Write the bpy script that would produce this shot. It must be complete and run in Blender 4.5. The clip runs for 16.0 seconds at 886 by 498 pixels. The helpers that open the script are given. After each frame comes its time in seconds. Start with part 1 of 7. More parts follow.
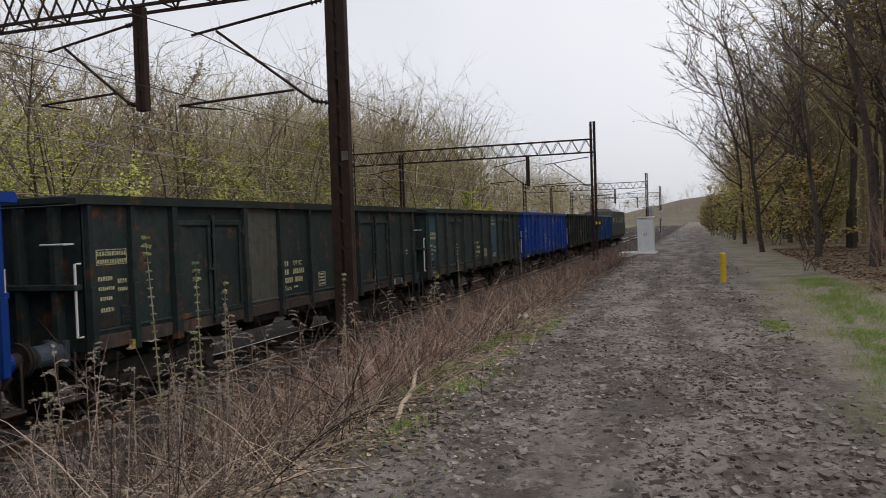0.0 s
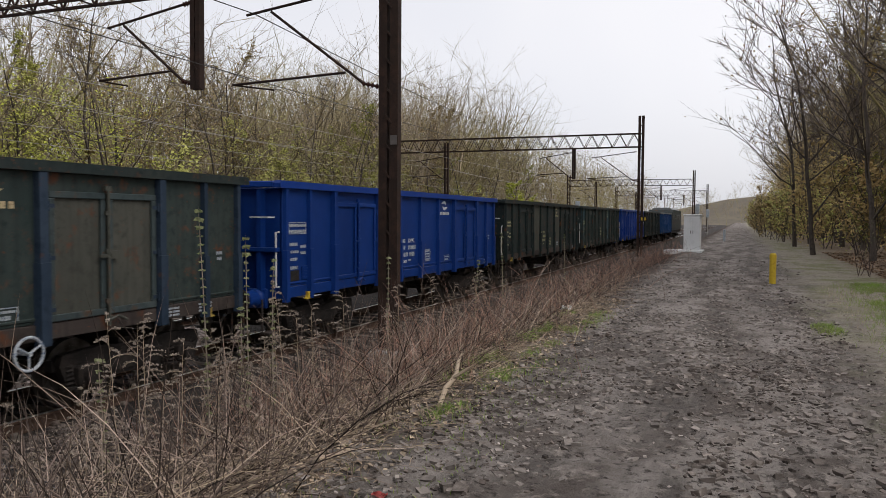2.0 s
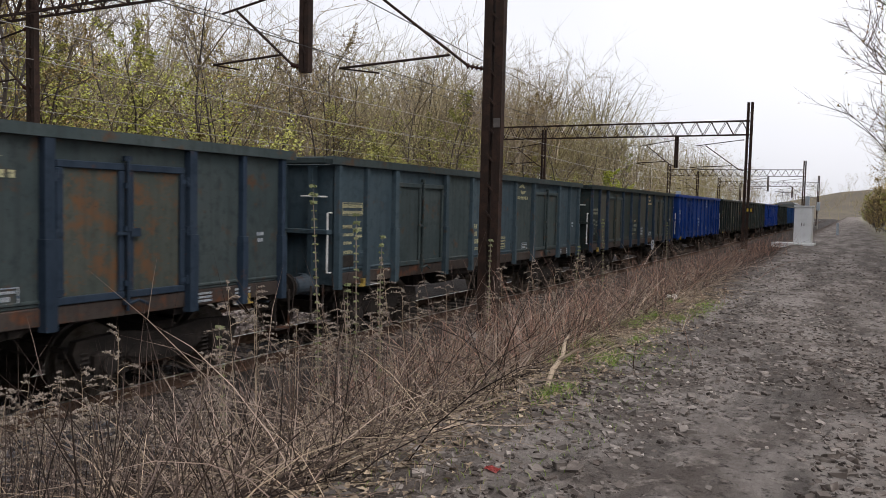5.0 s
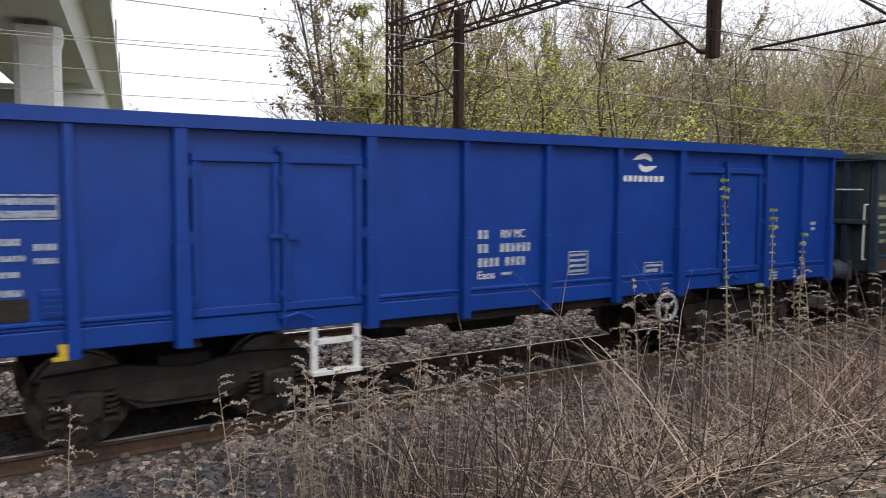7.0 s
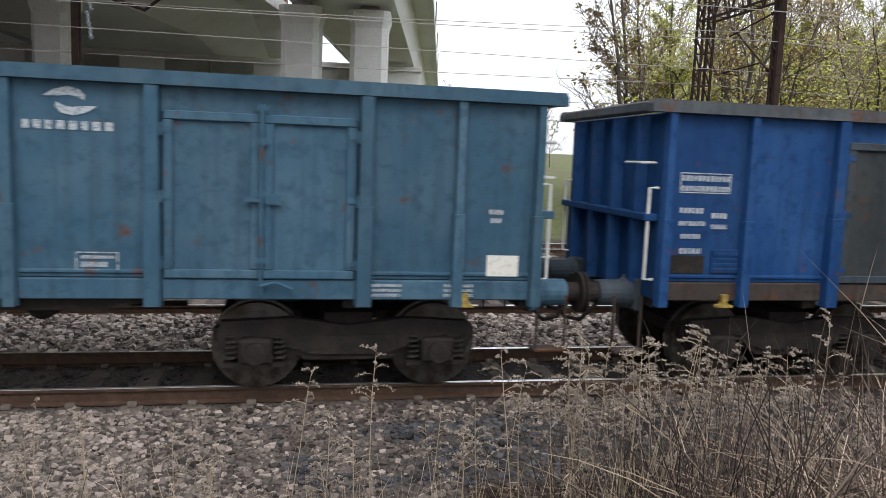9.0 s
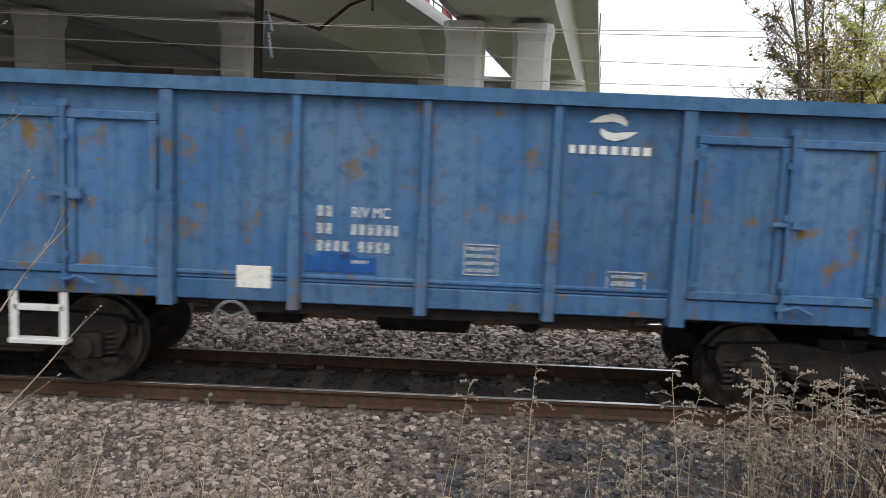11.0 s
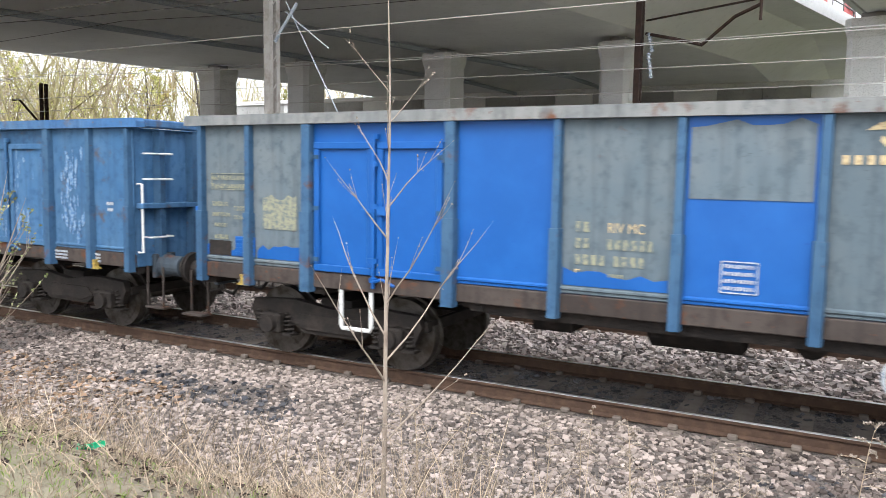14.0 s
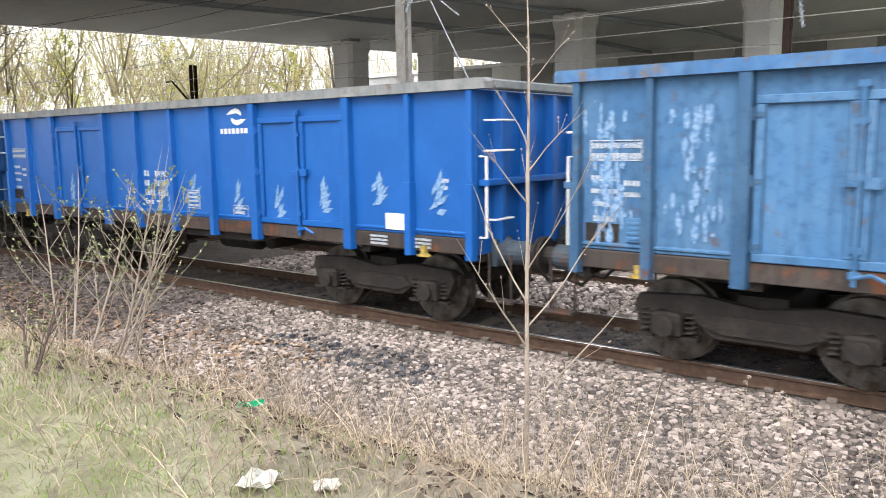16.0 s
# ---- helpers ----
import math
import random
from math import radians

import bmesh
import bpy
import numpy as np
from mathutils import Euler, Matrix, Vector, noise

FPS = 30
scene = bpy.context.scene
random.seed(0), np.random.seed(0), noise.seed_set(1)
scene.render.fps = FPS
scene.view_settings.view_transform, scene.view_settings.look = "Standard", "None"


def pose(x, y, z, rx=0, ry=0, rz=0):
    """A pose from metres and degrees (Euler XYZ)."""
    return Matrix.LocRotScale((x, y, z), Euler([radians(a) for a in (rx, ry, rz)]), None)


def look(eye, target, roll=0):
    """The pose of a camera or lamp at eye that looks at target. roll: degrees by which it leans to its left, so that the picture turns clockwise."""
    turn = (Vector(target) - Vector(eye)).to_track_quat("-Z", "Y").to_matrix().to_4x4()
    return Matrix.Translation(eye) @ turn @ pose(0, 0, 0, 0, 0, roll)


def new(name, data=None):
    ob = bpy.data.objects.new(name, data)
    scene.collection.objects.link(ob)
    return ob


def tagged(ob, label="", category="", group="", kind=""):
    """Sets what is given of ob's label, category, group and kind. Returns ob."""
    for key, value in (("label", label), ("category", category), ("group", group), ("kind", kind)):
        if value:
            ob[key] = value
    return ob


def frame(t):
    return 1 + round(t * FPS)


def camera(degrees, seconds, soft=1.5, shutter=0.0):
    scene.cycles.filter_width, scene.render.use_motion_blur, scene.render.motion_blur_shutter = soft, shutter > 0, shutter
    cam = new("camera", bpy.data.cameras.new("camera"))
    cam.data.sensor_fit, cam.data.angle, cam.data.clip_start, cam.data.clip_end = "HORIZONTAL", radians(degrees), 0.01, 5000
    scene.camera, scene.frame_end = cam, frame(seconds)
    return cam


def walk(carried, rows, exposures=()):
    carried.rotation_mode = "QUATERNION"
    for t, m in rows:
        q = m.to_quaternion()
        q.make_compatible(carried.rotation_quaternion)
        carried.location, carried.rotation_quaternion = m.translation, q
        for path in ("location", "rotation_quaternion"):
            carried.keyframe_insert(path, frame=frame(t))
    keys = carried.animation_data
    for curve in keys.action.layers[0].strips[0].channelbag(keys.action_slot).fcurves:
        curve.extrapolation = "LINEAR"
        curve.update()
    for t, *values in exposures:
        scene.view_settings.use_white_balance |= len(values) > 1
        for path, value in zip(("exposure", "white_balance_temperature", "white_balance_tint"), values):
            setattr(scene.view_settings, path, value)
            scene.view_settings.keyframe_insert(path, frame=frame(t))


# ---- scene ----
# The eye's place in metres and its heading, pitch and roll in degrees.
HEADINGS = [
    (0.0, -0.021, -9.237, 2.618, 18.18, -1.64, 1.88),
    (0.5, 0.025, -9.228, 2.549, 12.85, -2.26, -0.11),
    (1.0, 0.067, -9.199, 2.563, 22.37, -3.58, 2.20),
    (1.5, 0.039, -9.209, 2.551, 20.17, -4.23, 1.50),
    (2.0, 0.009, -9.139, 2.572, 21.21, -2.37, -0.38),
    (2.5, 0.060, -9.083, 2.541, 21.14, -2.36, -0.82),
    (3.0, 0.015, -9.088, 2.537, 20.80, -2.54, -1.91),
    (3.2, -0.006, -9.096, 2.530, 24.32, -3.38, -0.76),
    (5.3, -0.014, -8.976, 2.481, 29.64, -3.68, -1.74),
    (5.5, 0.002, -8.980, 2.487, 32.01, -4.40, -1.60),
    (6.0, 0.017, -8.927, 2.518, 40.45, -3.24, 0.63),
    (6.3, 0.044, -8.911, 2.512, 45.22, -2.46, 0.33),
    (6.5, 0.073, -8.875, 2.496, 49.12, -3.01, -0.93),
    (7.0, 0.025, -8.848, 2.528, 57.23, -4.51, -0.31),
    (7.5, 0.022, -8.971, 2.516, 67.85, -5.98, -1.27),
    (8.0, -0.002, -8.937, 2.509, 73.67, -6.69, -0.91),
    (8.5, 0.016, -9.000, 2.510, 76.08, -5.94, -1.50),
    (8.7, 0.016, -9.018, 2.509, 77.28, -6.57, -1.94),
    (10.8, -0.003, -8.880, 2.480, 88.60, -7.00, -2.10),
    (11.0, -0.015, -8.830, 2.463, 90.60, -6.18, -2.45),
    (11.5, 0.050, -8.950, 2.530, 92.50, -9.38, -2.35),
    (12.0, 0.009, -8.978, 2.519, 93.76, -6.69, -1.98),
    (12.5, 0.083, -8.890, 2.500, 99.27, -5.28, -1.70),
    (13.0, 0.002, -8.958, 2.507, 108.31, -7.12, -1.35),
    (13.4, -0.008, -9.003, 2.515, 114.55, -6.60, -0.57),
    (13.5, -0.026, -9.021, 2.515, 115.52, -6.60, 0.01),
    (14.0, -0.048, -9.032, 2.498, 118.09, -5.60, -0.96),
    (14.5, -0.075, -9.014, 2.501, 120.76, -6.16, -0.97),
    (15.0, -0.086, -9.020, 2.486, 122.78, -7.30, -0.63),
    (15.5, -0.109, -9.035, 2.463, 124.68, -7.67, -0.84),
    (16.0, -0.137, -9.032, 2.478, 127.87, -8.04, 0.87),
]


def eye_pose(x, y, z, heading, pitch, roll):
    h, p = radians(heading), radians(pitch)
    way = Vector((math.cos(h) * math.cos(p), math.sin(h) * math.cos(p), math.sin(p)))
    eye = Vector((x, y, z))
    return look(eye, eye + way, -roll)


cam = camera(60.07, 16.0, soft=0.5, shutter=0.12)
walk(cam, [(r[0], eye_pose(*r[1:])) for r in HEADINGS],
     exposures=[(0, -0.14, 6480, 13), (1.0, -0.08, 6520, 13), (3.2, -0.02, 6550, 13), (6.0, 0.28, 6420, 14), (8.5, 0.6, 6250, 10), (11.0, 0.5, 6400, 10), (12.5, 0.68, 6450, 13), (13.2, 1.18, 6350, 13), (14.0, 1.7, 6200, 10), (16.0, 1.8, 6300, 10)])

# ---- light: a bright overcast sky and a weak, wide sun ----
world = bpy.data.worlds.new("overcast")
scene.world = world
world.use_nodes = True
wn, wl = world.node_tree.nodes, world.node_tree.links
wn.clear()
sky = wn.new("ShaderNodeTexSky")
sky.sky_type, sky.sun_disc = "NISHITA", False
sky.sun_elevation, sky.sun_rotation = radians(48), radians(150)
sky.air_density, sky.dust_density = 1.0, 4.0
grey = wn.new("ShaderNodeHueSaturation")
grey.inputs["Saturation"].default_value = 0.25
clear = wn.new("ShaderNodeBackground")
clear.inputs["Strength"].default_value = 0.06
cloud_noise = wn.new("ShaderNodeTexNoise")
cloud_noise.inputs["Scale"].default_value = 2.2
cloud_noise.inputs["Detail"].default_value = 3
cloud_ramp = wn.new("ShaderNodeValToRGB")
cloud_ramp.color_ramp.elements[0].position, cloud_ramp.color_ramp.elements[0].color = 0.3, (0.80, 0.84, 0.91, 1)
cloud_ramp.color_ramp.elements[1].position, cloud_ramp.color_ramp.elements[1].color = 0.75, (0.97, 0.98, 1.0, 1)
cloud = wn.new("ShaderNodeBackground")
cloud.inputs["Strength"].default_value = 0.74
add = wn.new("ShaderNodeAddShader")
wout = wn.new("ShaderNodeOutputWorld")
wl.new(sky.outputs[0], grey.inputs["Color"])
wl.new(grey.outputs[0], clear.inputs["Color"])
wl.new(cloud_noise.outputs["Fac"], cloud_ramp.inputs[0])
wl.new(cloud_ramp.outputs[0], cloud.inputs["Color"])
wl.new(clear.outputs[0], add.inputs[0])
wl.new(cloud.outputs[0], add.inputs[1])
wl.new(add.outputs[0], wout.inputs[0])
sun = new("sun", bpy.data.lights.new("sun", "SUN"))
sun.data.energy, sun.data.angle, sun.data.color = 0.8, radians(25), (1.0, 0.96, 0.9)
sun.matrix_world = look((-20, -40, 60), (0, 0, 0))


# ---- materials ----
def mat(name, base, rough=0.8, metal=0.0, layers=(), bump=0.0, bump_scale=30.0, island=0.0, per_object=0.0, coord="Object", spec=0.2, glow=None):
    """A node material. layers: (scale, colour, low, high, detail) blends by noise. island, per_object: brightness spread."""
    m = bpy.data.materials.new(name)
    m.use_nodes = True
    n, l = m.node_tree.nodes, m.node_tree.links
    bsdf = n["Principled BSDF"]
    bsdf.inputs["Roughness"].default_value, bsdf.inputs["Metallic"].default_value = rough, metal
    bsdf.inputs["Specular IOR Level"].default_value = spec
    tc = n.new("ShaderNodeTexCoord")
    rgb = n.new("ShaderNodeRGB")
    rgb.outputs[0].default_value = (*base, 1)
    col = rgb.outputs[0]
    where = tc.outputs[coord]
    if per_object:
        info = n.new("ShaderNodeObjectInfo")
        shift = n.new("ShaderNodeVectorMath")
        shift.operation = "MULTIPLY_ADD"
        shift.inputs[1].default_value = (1, 1, 1)
        l.new(where, shift.inputs[0])
        mul = n.new("ShaderNodeMath")
        mul.operation, mul.inputs[1].default_value = "MULTIPLY", 40
        l.new(info.outputs["Random"], mul.inputs[0])
        l.new(mul.outputs[0], shift.inputs[2])
        where = shift.outputs[0]
    for scale, colour, low, high, detail in layers:
        tex = n.new("ShaderNodeTexNoise")
        tex.inputs["Scale"].default_value, tex.inputs["Detail"].default_value = scale, detail
        tex.inputs["Roughness"].default_value = 0.62
        l.new(where, tex.inputs["Vector"])
        ramp = n.new("ShaderNodeMapRange")
        ramp.inputs["From Min"].default_value, ramp.inputs["From Max"].default_value = low, high
        l.new(tex.outputs["Fac"], ramp.inputs["Value"])
        mix = n.new("ShaderNodeMix")
        mix.data_type = "RGBA"
        l.new(ramp.outputs[0], mix.inputs["Factor"])
        l.new(col, mix.inputs[6])
        mix.inputs[7].default_value = (*colour, 1)
        col = mix.outputs[2]
    for spread, kind in ((island, "geo"), (per_object, "ob")):
        if not spread:
            continue
        if kind == "geo":
            src = n.new("ShaderNodeNewGeometry").outputs["Random Per Island"]
        else:
            src = n.new("ShaderNodeObjectInfo").outputs["Random"]
        rng = n.new("ShaderNodeMapRange")
        rng.inputs["To Min"].default_value, rng.inputs["To Max"].default_value = 1 - spread, 1 + spread
        l.new(src, rng.inputs["Value"])
        hsv = n.new("ShaderNodeHueSaturation")
        l.new(rng.outputs[0], hsv.inputs["Value"])
        l.new(col, hsv.inputs["Color"])
        col = hsv.outputs[0]
    l.new(col, bsdf.inputs["Base Color"])
    if bump:
        tex = n.new("ShaderNodeTexNoise")
        tex.inputs["Scale"].default_value, tex.inputs["Detail"].default_value = bump_scale, 5
        l.new(where, tex.inputs["Vector"])
        b = n.new("ShaderNodeBump")
        b.inputs["Strength"].default_value, b.inputs["Distance"].default_value = min(1.0, bump), 0.02
        l.new(tex.outputs["Fac"], b.inputs["Height"])
        l.new(b.outputs[0], bsdf.inputs["Normal"])
    if glow:
        bsdf.inputs["Emission Color"].default_value = (*glow, 1)
        bsdf.inputs["Emission Strength"].default_value = 1.0
    return m


def paint(name, base, fade, rust, rust_low=0.63, dirt=0.5):
    """Weathered wagon paint: chalky fading, rust blooms, runs of grime."""
    dark = tuple(c * 0.45 + 0.006 for c in base)
    m = mat(name, base, 0.55, 0.0, [(1.1, fade, 0.38, 0.68, 4), (7, tuple(c * 0.78 for c in base), 0.5, 0.68, 6), (3.2, rust, rust_low - 0.09, rust_low + 0.03, 6), (16, rust, rust_low - 0.01, rust_low + 0.05, 4), (30, dark, 0.62, 0.76, 4)],
            bump=0.3, bump_scale=4, per_object=0.14, spec=0.15)
    n, l = m.node_tree.nodes, m.node_tree.links
    bsdf = n["Principled BSDF"]
    was = bsdf.inputs["Base Color"].links[0].from_socket
    tc = n.new("ShaderNodeTexCoord")
    stretch = n.new("ShaderNodeMapping")
    stretch.inputs["Scale"].default_value = (9, 9, 0.55)
    run = n.new("ShaderNodeTexNoise")
    run.inputs["Scale"].default_value, run.inputs["Detail"].default_value = 1.0, 6
    rng = n.new("ShaderNodeMapRange")
    rng.inputs["From Min"].default_value, rng.inputs["From Max"].default_value, rng.inputs["To Max"].default_value = 0.48, 0.72, dirt
    mix = n.new("ShaderNodeMix")
    mix.data_type = "RGBA"
    mix.inputs[7].default_value = (*dark, 1)
    l.new(tc.outputs["Object"], stretch.inputs[0])
    l.new(stretch.outputs[0], run.inputs["Vector"])
    l.new(run.outputs["Fac"], rng.inputs["Value"])
    l.new(rng.outputs[0], mix.inputs["Factor"])
    l.new(was, mix.inputs[6])
    l.new(mix.outputs[2], bsdf.inputs["Base Color"])
    return m


RUST = (0.11, 0.045, 0.022)
GREEN = paint("green_grey_paint", (0.024, 0.036, 0.034), (0.040, 0.051, 0.046), RUST, 0.66)
GREEN_DARK = paint("dark_green_paint", (0.017, 0.026, 0.026), (0.030, 0.037, 0.034), RUST, 0.66)
DOOR_GREY = paint("dark_grey_primer", (0.037, 0.044, 0.047), (0.054, 0.060, 0.060), RUST, 0.68)
FRAME_GREY = paint("grey_blue_frame_paint", (0.045, 0.060, 0.075), (0.065, 0.078, 0.09), RUST, 0.68)
OLIVE = paint("olive_grey_paint", (0.058, 0.060, 0.050), (0.078, 0.078, 0.064), RUST, 0.69)
SLATE = paint("slate_green_paint", (0.040, 0.056, 0.058), (0.060, 0.075, 0.074), (0.085, 0.05, 0.03), 0.68)
SLATE_BLUE = paint("slate_blue_paint", (0.040, 0.064, 0.080), (0.060, 0.084, 0.096), (0.085, 0.05, 0.03), 0.70)
TEAL_LIGHT = paint("light_teal_paint", (0.042, 0.098, 0.150), (0.070, 0.128, 0.175), RUST, 0.70)
TEAL = paint("teal_paint", (0.030, 0.072, 0.092), (0.058, 0.10, 0.115), RUST, 0.70)
POST_BLUE = paint("dull_blue_post_paint", (0.021, 0.035, 0.056), (0.032, 0.048, 0.070), RUST, 0.72)
BLUE_NEW = mat("fresh_blue_paint", (0.003, 0.033, 0.205), 0.42, 0, [(2.0, (0.005, 0.042, 0.24), 0.4, 0.7, 3), (22, (0.006, 0.024, 0.16), 0.66, 0.78, 4)], 0.12, 5, per_object=0.05, spec=0.3)
# BLUE_NEW darkened to hold wagon 1's shade; wagon 4's blue patches share it.
BLUE_DEEP_SHADED = mat("shaded_deep_blue_paint", (0.004, 0.029, 0.155), 0.45, 0, [(2.0, (0.006, 0.037, 0.185), 0.4, 0.7, 3), (22, (0.005, 0.02, 0.11), 0.64, 0.78, 4)], 0.12, 5, per_object=0.05)
BLUE = paint("worn_blue_paint", (0.011, 0.050, 0.155), (0.025, 0.072, 0.185), RUST, 0.72)
BLUE_MID = paint("mid_blue_paint", (0.014, 0.072, 0.245), (0.024, 0.10, 0.29), (0.030, 0.030, 0.042), 0.645)
BLUE_PALE = paint("chalky_pale_blue_paint", (0.050, 0.125, 0.262), (0.088, 0.162, 0.265), (0.15, 0.10, 0.04), 0.655)
BLUE_SKY = paint("bright_pale_blue_paint", (0.048, 0.125, 0.245), (0.080, 0.160, 0.27), (0.10, 0.07, 0.05), 0.70)
BLUE_DULL = paint("dull_grey_blue_paint", (0.035, 0.085, 0.16), (0.055, 0.11, 0.18), RUST, 0.70)
RIM_DARK = paint("dirty_grey_rim", (0.075, 0.085, 0.095), (0.11, 0.12, 0.13), RUST, 0.66)
BLUE_VIVID = mat("vivid_blue_paint", (0.008, 0.078, 0.285), 0.4, 0, [(2.0, (0.012, 0.095, 0.33), 0.4, 0.7, 3), (25, (0.01, 0.04, 0.2), 0.68, 0.78, 4)], 0.15, 5, per_object=0.05, spec=0.3)
GREY_PATCH = paint("grey_primer_patch", (0.095, 0.125, 0.145), (0.125, 0.145, 0.155), RUST, 0.75)
SILL_BROWN = paint("rusty_brown_sill", (0.045, 0.036, 0.032), (0.068, 0.056, 0.049), RUST, 0.65)
RUST_DOOR = paint("rust_blistered_paint", (0.062, 0.075, 0.066), (0.085, 0.09, 0.075), (0.13, 0.07, 0.035), 0.605)
RIM_GREY = paint("dusty_grey_rim", (0.16, 0.17, 0.17), (0.22, 0.22, 0.21), RUST, 0.68)
BLACK = mat("sooty_brown_black_steel", (0.020, 0.017, 0.0155), 0.85, 0, [(6, (0.038, 0.031, 0.026), 0.45, 0.7, 5)], 0.5, 25, spec=0.2)
STEEL = mat("worn_wheel_steel", (0.12, 0.11, 0.10), 0.5, 0.8, [(8, (0.05, 0.04, 0.03), 0.4, 0.65, 4)], 0.2, 20)
YELLOW_DIRTY = mat("dirty_ochre_yellow", (0.36, 0.26, 0.06), 0.7, 0, [(14, (0.16, 0.11, 0.04), 0.45, 0.65, 5)], 0.2, 30)
STEP_WORN = mat("scuffed_pale_step", (0.34, 0.31, 0.27), 0.7, 0, [(9, (0.13, 0.085, 0.06), 0.48, 0.62, 5)], 0.2, 30)
WHITE_PAINT = mat("white_paint", (0.62, 0.62, 0.60), 0.6, 0, [(14, (0.35, 0.35, 0.34), 0.55, 0.75, 5)], 0.1, 30)
WHITE_WORN = mat("worn_white_marking", (0.42, 0.45, 0.47), 0.7, 0, [(30, (0.12, 0.17, 0.25), 0.5, 0.62, 5)], 0.1, 30)
CREAM_WORN = mat("faded_cream_marking", (0.42, 0.40, 0.24), 0.75, 0, [(26, (0.12, 0.13, 0.09), 0.48, 0.62, 5)], 0.1, 30)
FADED = mat("faded_yellowish_marking", (0.25, 0.25, 0.17), 0.75, 0, [(18, (0.12, 0.14, 0.145), 0.44, 0.6, 5)], 0.1, 30)
OCHRE = mat("ochre_marking", (0.46, 0.37, 0.22), 0.7, 0, [(26, (0.28, 0.21, 0.12), 0.5, 0.62, 5)], 0.1, 30)
YELLOW = mat("yellow_paint", (0.54, 0.38, 0.035), 0.55, 0, [(14, (0.40, 0.25, 0.03), 0.5, 0.7, 5)], 0.2, 30)
PLATE = mat("white_plate", (0.68, 0.66, 0.60), 0.5, 0, [(20, (0.5, 0.48, 0.43), 0.5, 0.7, 4)])
MAST_BROWN = mat("rusty_mast_steel", (0.030, 0.019, 0.015), 0.85, 0, [(5, (0.055, 0.030, 0.021), 0.45, 0.7, 6), (30, (0.022, 0.016, 0.014), 0.55, 0.7, 4)], 0.4, 40)
MAST_GREY = mat("weathered_mast_steel", (0.10, 0.09, 0.085), 0.8, 0, [(5, (0.15, 0.13, 0.12), 0.45, 0.7, 6)], 0.3, 40)
MAST_PALE = mat("pale_concrete_mast", (0.34, 0.32, 0.29), 0.85, 0, [(3, (0.22, 0.19, 0.16), 0.5, 0.7, 6)], 0.3, 40)
WIRE = mat("dark_wire", (0.05, 0.045, 0.04), 0.6, 0.3)
WIRE_PALE = mat("bright_copper_wire", (0.33, 0.31, 0.29), 0.5, 0.3)
CERAMIC = mat("brown_ceramic_insulator", (0.05, 0.022, 0.015), 0.25, 0)
CONCRETE = mat("pale_concrete", (0.72, 0.72, 0.71), 0.85, 0, [(0.35, (0.76, 0.76, 0.75), 0.4, 0.65, 4), (2.5, (0.62, 0.62, 0.61), 0.52, 0.75, 6), (18, (0.45, 0.45, 0.44), 0.5, 0.7, 3)], 0.25, 12)
GIRDER = mat("weathered_girder_concrete", (0.76, 0.76, 0.75), 0.88, 0, [(0.3, (0.70, 0.70, 0.69), 0.4, 0.65, 4), (2.5, (0.63, 0.63, 0.62), 0.55, 0.75, 6)], 0.25, 12)
CONCRETE_DARK = mat("stained_concrete", (0.30, 0.30, 0.29), 0.9, 0, [(0.5, (0.38, 0.38, 0.37), 0.4, 0.65, 5), (3, (0.2, 0.2, 0.19), 0.55, 0.75, 6)], 0.25, 12)
RED_PAINT = mat("red_barrier_paint", (0.45, 0.09, 0.08), 0.6, 0, [(5, (0.55, 0.2, 0.18), 0.5, 0.7, 4)])
RAIL_TOP = mat("polished_rail_head", (0.80, 0.80, 0.80), 0.32, 1.0, [(3, (0.5, 0.48, 0.46), 0.5, 0.7, 3)])
RAIL_SIDE = mat("rusty_rail_side", (0.065, 0.040, 0.028), 0.85, 0, [(7, (0.10, 0.062, 0.042), 0.45, 0.7, 5)], 0.3, 40)
SLEEPER = mat("dusty_concrete_sleeper", (0.16, 0.135, 0.115), 0.9, 0, [(4, (0.11, 0.085, 0.07), 0.45, 0.7, 5)], 0.4, 30, per_object=0.15)
STONE = mat("ballast_stone", (0.275, 0.228, 0.20), 0.9, 0, [(1.2, (0.225, 0.187, 0.163), 0.4, 0.65, 3)], 0.3, 60, island=0.6)
# Lighter copy of STONE: the sunlight beyond the train is in its colour.
STONE_LIT = mat("sunlit_pale_ballast", (0.40, 0.34, 0.30), 0.9, 0, [(1.2, (0.33, 0.27, 0.24), 0.4, 0.65, 3)], 0.3, 60, island=0.55)
STONE_BROWN = mat("dusty_brown_ballast", (0.125, 0.100, 0.088), 0.9, 0, [(1.2, (0.095, 0.078, 0.070), 0.4, 0.65, 3)], 0.3, 60, island=0.7)
STONE_DARK = mat("coal_dusted_ballast", (0.045, 0.046, 0.053), 0.8, 0, [(2, (0.09, 0.085, 0.085), 0.4, 0.7, 3)], 0.3, 60, island=0.6)
SOIL_LUMP = mat("dry_earth_lump", (0.188, 0.165, 0.148), 0.95, 0, [(0.7, (0.125, 0.103, 0.089), 0.42, 0.62, 3), (9, (0.28, 0.245, 0.215), 0.5, 0.7, 4)], 0.5, 45, island=0.35)
CLOD = mat("dark_earth_clod", (0.135, 0.112, 0.097), 0.95, 0, [(0.7, (0.075, 0.061, 0.053), 0.42, 0.62, 3)], 0.4, 60, island=0.6)
CLOD_PALE = mat("dry_grey_crumb", (0.33, 0.29, 0.255), 0.95, 0, [(0.7, (0.13, 0.115, 0.104), 0.42, 0.62, 3)], 0.4, 60, island=0.5)
